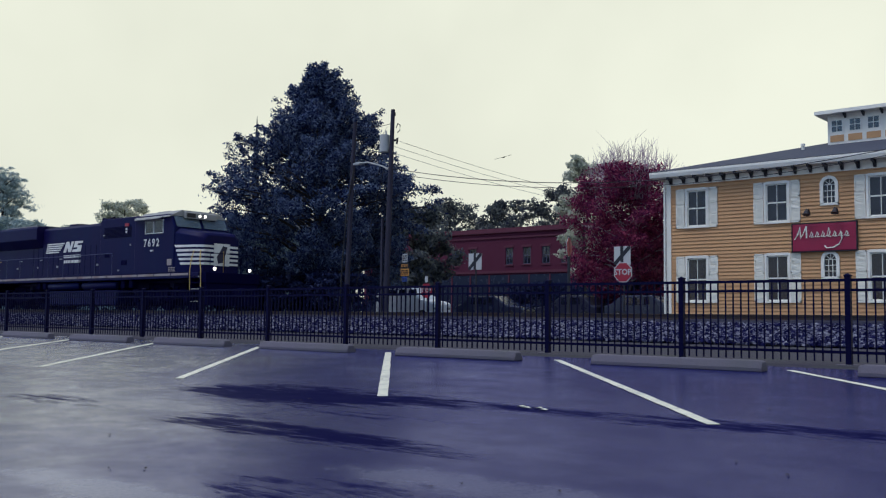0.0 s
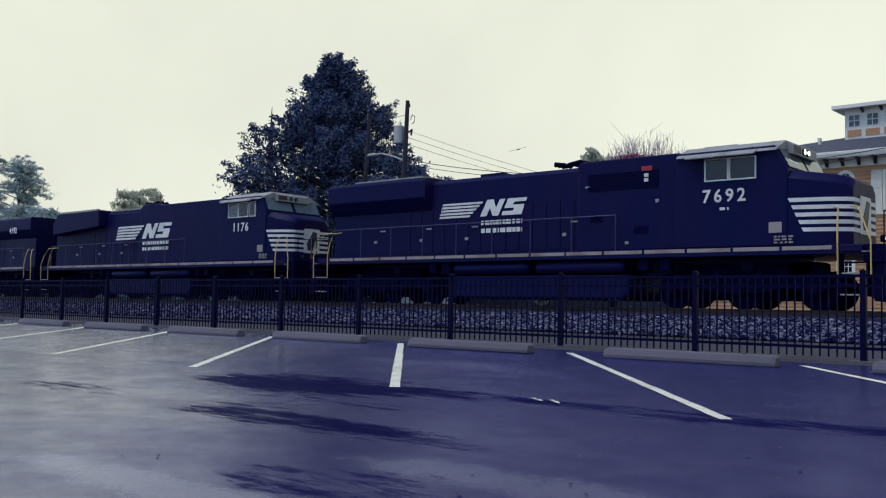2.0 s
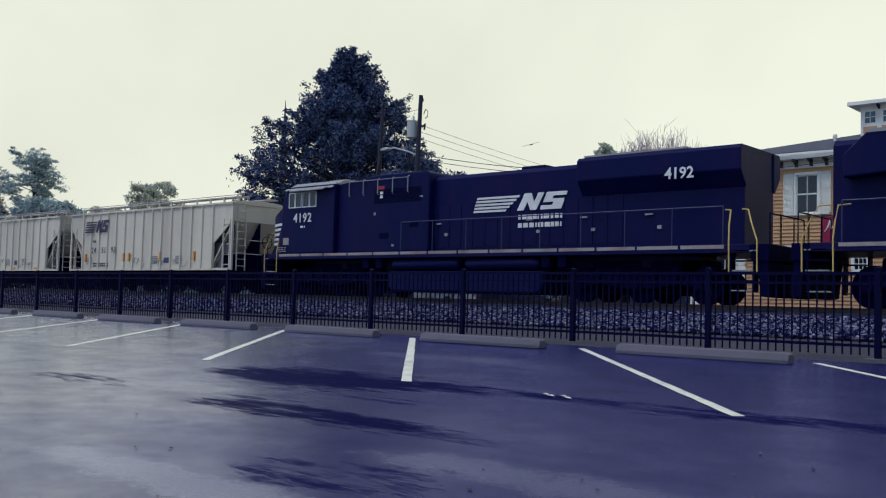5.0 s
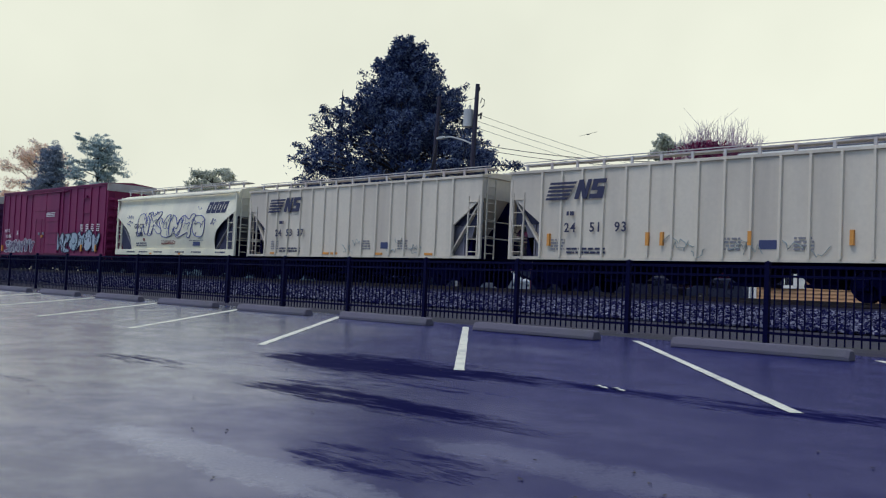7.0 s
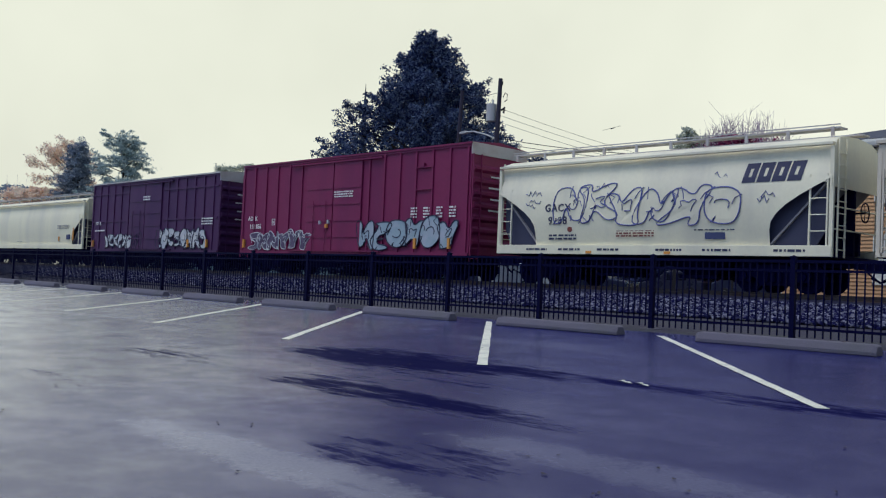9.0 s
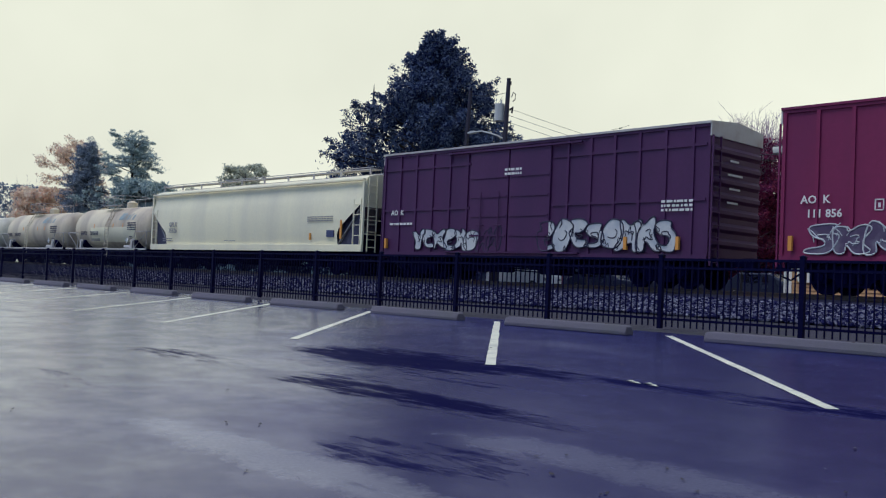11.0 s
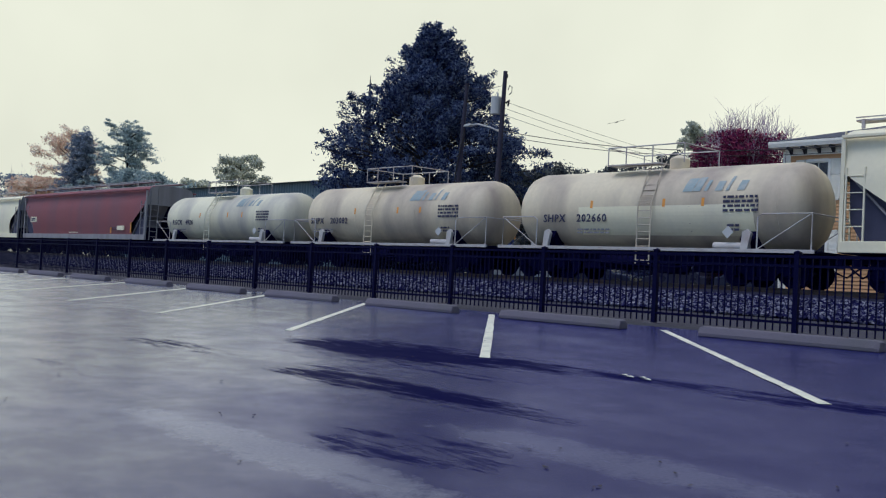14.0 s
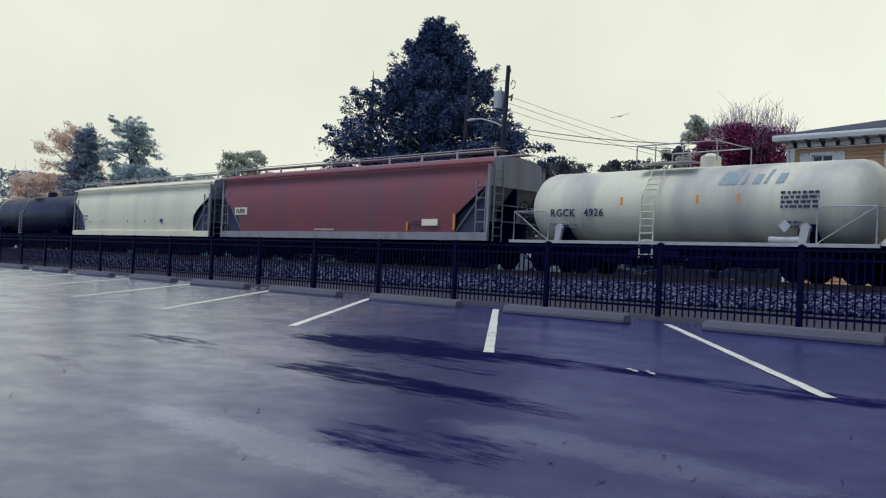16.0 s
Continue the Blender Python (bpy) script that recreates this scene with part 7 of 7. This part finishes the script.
# ---- trees ----
def tree(name, label, x, y, height, bole, radius, leaf, n_leaf, seed, shape="round", size=0.22, trunk=0.28, squash=1.0, bare=0, limbs=26, low=0.0, kids=14, tip=0.55, clump=1.0, spray=False):
    """Trunk, limbs and twigs, with leaves set in clumps along the twigs. shape gives the reach of the limbs by height."""
    rnd = random.Random(seed)
    t = thing(name, label, "tree", pose(x, y, 0.2))
    wood = Shape()
    lean = [rnd.uniform(-0.3, 0.3) for _ in range(6)]
    stem = [(lean[i] * 0.5 * i / 5, lean[5 - i] * 0.4 * i / 5, height * 0.93 * i / 5) for i in range(6)]
    wood.tube(stem, [trunk * (1 - 0.17 * i) for i in range(6)], 9)
    part("trunk", wood, BARK, t, smooth=60)

    def reach(q):
        if shape == "cone":
            return radius * max(0.05, 1 - q) ** 0.85 * (0.70 + 0.30 * math.sin(q * 30))
        if shape == "tiers":
            return radius * (1.0 if q < 0.42 else max(0.12, 0.62 - 0.42 * abs(q - 0.72) / 0.28 if q > 0.5 else 0.36))
        if shape == "broad":
            return radius * max(0.05, min(1.0, (1 - q) / 0.66)) ** 1.08 * (0.86 + 0.14 * min(1.0, q / 0.25))
        return radius * math.sqrt(max(0.02, 1 - (2 * q - 0.9) ** 2 * 0.8))

    twigs = Shape()
    clumps = []
    for i in range(limbs):
        q = (i + rnd.random()) / limbs
        z0 = bole + (height - bole) * q * 0.92
        a = i * 2.4 + rnd.uniform(-0.5, 0.5)
        R = reach(q) * rnd.uniform(0.5 if shape in ("cone", "tiers") else 0.72, 1.08)
        if spray:
            R *= 1.0 - (0.13 * (1 - q) - 0.03) * (0.72 * math.cos(a) + 0.69 * math.sin(a))
        up = {"cone": 0.02, "broad": 0.24, "tiers": 0.12}.get(shape, 0.25) * R + rnd.uniform(0, 0.08 if shape == "round" else 0.045) * height
        base = Vector((0, 0, z0))
        end = Vector((math.cos(a) * R, math.sin(a) * R * squash, min(height, z0 + up)))
        mid = base.lerp(end, 0.5) + Vector((0, 0, 0.1 * R))
        twigs.tube([base, mid, end], [trunk * 0.32 * (1 - 0.6 * q), trunk * 0.16, 0.015], 5, False)
        for k_ in range(kids):
            s_ = 0.15 + 0.85 * rnd.random() ** 0.55
            p = base.lerp(mid, s_ * 2) if s_ < 0.5 else mid.lerp(end, s_ * 2 - 1)
            w = Vector((rnd.gauss(0, 1), rnd.gauss(0, 1) * squash, rnd.gauss(0.15, 0.6))).normalized() * radius * rnd.uniform(0.10, 0.24)
            if spray:
                out = Vector((p.x, p.y, 0.35 * radius)).normalized()
                w = (out * 1.1 + w.normalized() * 0.75).normalized() * radius * rnd.uniform(0.10, 0.22)
                twigs.tube([p, p + w], [0.02, 0.006], 3, False)
                if p.z > 0.45 * height and rnd.random() < 0.30:
                    continue
                for q_ in (0.35, 0.6, 0.8, 0.95, 1.08):
                    clumps.append((p + w * q_, radius * clump * 0.075 * (1.15 - 0.75 * q_)))
                continue
            twigs.tube([p, p + w], [0.02, 0.006], 3, False)
            clumps.append((p + w * 0.6, radius * clump * rnd.uniform(0.05, 0.085)))
            clumps.append((p + w * 1.05, radius * clump * rnd.uniform(0.035, 0.07)))
        clumps.append((end, radius * 0.07))
    for i in range(bare):
        a, q = rnd.uniform(0, 6.28), rnd.uniform(0.1, 1)
        p = Vector((math.cos(a) * radius * 0.6 * q, math.sin(a) * radius * 0.4 * q, height * 0.80))
        e = p + Vector((math.cos(a) * 0.5, math.sin(a) * 0.3, height * rnd.uniform(0.18, 0.40) * (1.15 - 0.5 * q)))
        twigs.tube([p, p.lerp(e, 0.5) + Vector((rnd.gauss(0, 0.1), 0, 0)), e], [0.026, 0.018, 0.008], 3, False)
        for _ in range(8):
            b = p.lerp(e, rnd.uniform(0.3, 0.95))
            twigs.tube([b, b + Vector((rnd.gauss(0, 0.35), rnd.gauss(0, 0.3), rnd.uniform(0.3, 0.9)))], [0.013, 0.005], 3, False)
    part("branching", twigs, TWIG if bare else BARK, t)
    g = np.random.default_rng(seed)
    c = np.array([tuple(p) for p, _ in clumps])
    s_ = np.array([r for _, r in clumps])
    pick = g.integers(0, len(c), n_leaf)
    pos = c[pick] + np.clip(g.normal(0, 1, (n_leaf, 3)), -1.7, 1.7) * s_[pick][:, None] * np.array([1, 1, 0.4 if shape in ("cone", "tiers") else 0.75])
    pos[:, 2] = np.clip(pos[:, 2], 0.25, height * 1.03)
    u = g.normal(0, 1, (n_leaf, 3))
    u /= np.linalg.norm(u, axis=1)[:, None]
    v_ = np.cross(u, g.normal(0, 1, (n_leaf, 3)))
    v_ /= np.linalg.norm(v_, axis=1)[:, None]
    k_ = size * g.uniform(0.55, 1.25, n_leaf)[:, None]
    a, b = u * k_, v_ * k_ * tip
    quad = np.stack([pos - a, pos + b * 0.9 - a * 0.1, pos + a, pos - b * 0.9 + a * 0.1], 1).reshape(-1, 3)
    me = bpy.data.meshes.new("crown")
    me.vertices.add(len(quad))
    me.vertices.foreach_set("co", quad.ravel())
    me.loops.add(len(quad))
    me.loops.foreach_set("vertex_index", np.arange(len(quad)))
    me.polygons.add(n_leaf)
    me.polygons.foreach_set("loop_start", np.arange(n_leaf) * 4)
    me.update(calc_edges=True)
    me.materials.append(leaf)
    part("crown", me, [], t)
    return t


tree("shade_tree", "large dark green shade tree behind the tracks", -40.6, 36.8, 14.5, 1.0, 6.7, LEAF_DARK, 150000, 3, "broad", 0.115, 0.42, 0.95, limbs=170, kids=11, tip=0.42, clump=0.62, spray=True)
tree("red_maple", "crimson autumn maple with bare upper twigs", -26.1, 46.8, 8.7, 0.9, 3.8, LEAF_RED, 52000, 5, "round", 0.085, 0.2, 0.8, bare=120, limbs=40, kids=14)
tree("garden_tree", "olive green tree behind the red maple", -37.2, 60.0, 12.6, 2.5, 2.3, LEAF_OLIVE_HAZED, 9000, 6, "round", 0.2, 0.2)
tree("garden_tree", "green tree rising behind the brick building", -59.0, 92.0, 15.5, 2.0, 5.0, LEAF_MID, 16000, 7, "round", 0.2, 0.22)
tree("garden_tree", "dark green tree behind the brick building", -68.0, 92.0, 14.0, 2.0, 5.0, LEAF_MID, 12000, 8, "round", 0.22, 0.22)
tree("garden_tree", "dark green tree beside the brick building", -55.0, 61.0, 10.0, 1.5, 4.0, LEAF_MID, 13000, 9, "round", 0.22, 0.22)
tree("garden_tree", "tall green tree behind the brick building", -77.0, 93.0, 15.0, 2.0, 5.5, LEAF_MID, 12000, 19, "round", 0.2, 0.22)
tree("pine_tree", "tall blue-green pine tree", -101.9, 46.9, 15.9, 2.0, 6.4, LEAF_PINE_HAZED, 27000, 10, "tiers", 0.22, 0.3, 1.0, limbs=46, tip=0.22, clump=0.55, kids=8)
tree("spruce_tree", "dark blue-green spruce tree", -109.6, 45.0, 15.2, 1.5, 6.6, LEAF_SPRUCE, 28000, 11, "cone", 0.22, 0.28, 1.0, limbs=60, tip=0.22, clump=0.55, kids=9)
tree("pine_tree", "broad blue-green pine tree", -98.2, 47.8, 9.8, 1.5, 4.8, LEAF_PINE_HAZED, 15000, 20, "round", 0.34, 0.3, 1.0, limbs=34, tip=0.3)
tree("autumn_tree", "half-bare golden autumn tree", -121.6, 48.4, 16.5, 3.0, 4.6, LEAF_GOLD_HAZED, 15000, 12, "round", 0.16, 0.26, 1.0, limbs=36)
tree("autumn_tree", "low orange autumn tree", -124.0, 46.0, 10.0, 1.5, 5.0, LEAF_GOLD_HAZED, 13000, 13, "round", 0.28, 0.25, 1.0)
tree("garden_tree", "grey-green tree beyond the warehouse", -101.0, 61.0, 13.6, 4.0, 3.6, LEAF_OLIVE_HAZED, 16000, 14, "round", 0.17, 0.25)
tree("garden_tree", "thin olive tree beyond the warehouse", -122.0, 66.0, 12.0, 3.0, 3.6, LEAF_OLIVE_HAZED, 9000, 15, "round", 0.26, 0.25)
tree("bare_tree", "grey bare tree in the distance", -150.0, 52.0, 12.0, 2.0, 6.0, LEAF_SPRUCE, 5000, 16, "round", 0.25, 0.25, bare=20)
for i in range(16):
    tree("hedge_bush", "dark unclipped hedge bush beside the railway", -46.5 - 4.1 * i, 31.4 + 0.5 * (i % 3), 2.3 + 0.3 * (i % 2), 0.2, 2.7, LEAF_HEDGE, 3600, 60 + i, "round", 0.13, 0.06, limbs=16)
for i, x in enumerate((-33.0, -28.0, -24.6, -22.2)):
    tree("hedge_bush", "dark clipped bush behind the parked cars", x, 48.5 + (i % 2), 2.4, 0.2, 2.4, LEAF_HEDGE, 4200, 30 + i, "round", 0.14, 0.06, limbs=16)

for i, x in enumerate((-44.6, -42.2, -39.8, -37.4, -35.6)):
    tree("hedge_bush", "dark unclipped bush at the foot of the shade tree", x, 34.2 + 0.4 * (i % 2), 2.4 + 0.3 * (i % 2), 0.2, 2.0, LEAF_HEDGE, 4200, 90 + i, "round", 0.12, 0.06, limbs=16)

spire = thing("church_spire", "slim dark church spire far behind the tree", "spire")
sh = Shape()
sh.tube([(-189, 150, 0), (-189, 150, 38), (-189, 150, 50.5)], [1.6, 0.75, 0.05], 8)
part("steeple", sh, SHINGLE, spire)

# ---- specks on the wet asphalt ----
rnd = random.Random(77)
sh = Shape()
for i in range(170):
    x, y = rnd.uniform(-12, 0.5), rnd.uniform(2.2, 11)
    z, r, a = lot_z(y) + 0.006, rnd.uniform(0.006, 0.018), rnd.uniform(0, 6.28)
    q = [(x + r * math.cos(a + j * 1.57) * (1.5 if j % 2 else 0.8), y + r * math.sin(a + j * 1.57), z + (0.006 if j % 2 else 0)) for j in range(4)]
    sh.add(q, [(0, 1, 2, 3)])
tagged(part("leaf_litter", sh, BARK), "tiny fallen leaves and grit on the asphalt", "leaf litter", kind="stuff")
sh = Shape()
for x, y in ((-4.95, 7.0), (-4.85, 7.05), (-4.75, 6.97), (-5.05, 7.06), (-2.55, 10.1), (-2.45, 10.13)):
    z = lot_z(y) + 0.008
    sh.add([(x - 0.05, y, z), (x, y - 0.03, z + 0.01), (x + 0.06, y + 0.01, z), (x + 0.01, y + 0.035, z + 0.012)], [(0, 1, 2, 3)])
tagged(part("paper_scraps", sh, LINE), "small pale scraps of litter on the asphalt", "litter", kind="stuff")

# ---- cloud cover in the distance ----
sh = Shape()
R_, n = 2600, 40
cols = []
for i in range(n + 1):
    a = radians(-40 + 180 * i / n)
    cols.append([(R_ * math.cos(radians(90) + a - radians(50)) , R_ * math.sin(radians(90) + a - radians(50)), z) for z in (-60, 500, 1100, 1900)])
sh.add([p for c in cols for p in c], [(i * 4 + j, i * 4 + j + 1, i * 4 + j + 5, i * 4 + j + 4) for i in range(n) for j in range(3)])
tagged(part("cloud_backdrop", sh, SKYGLOW), "pale even overcast sky", "sky", kind="structure")

motions()
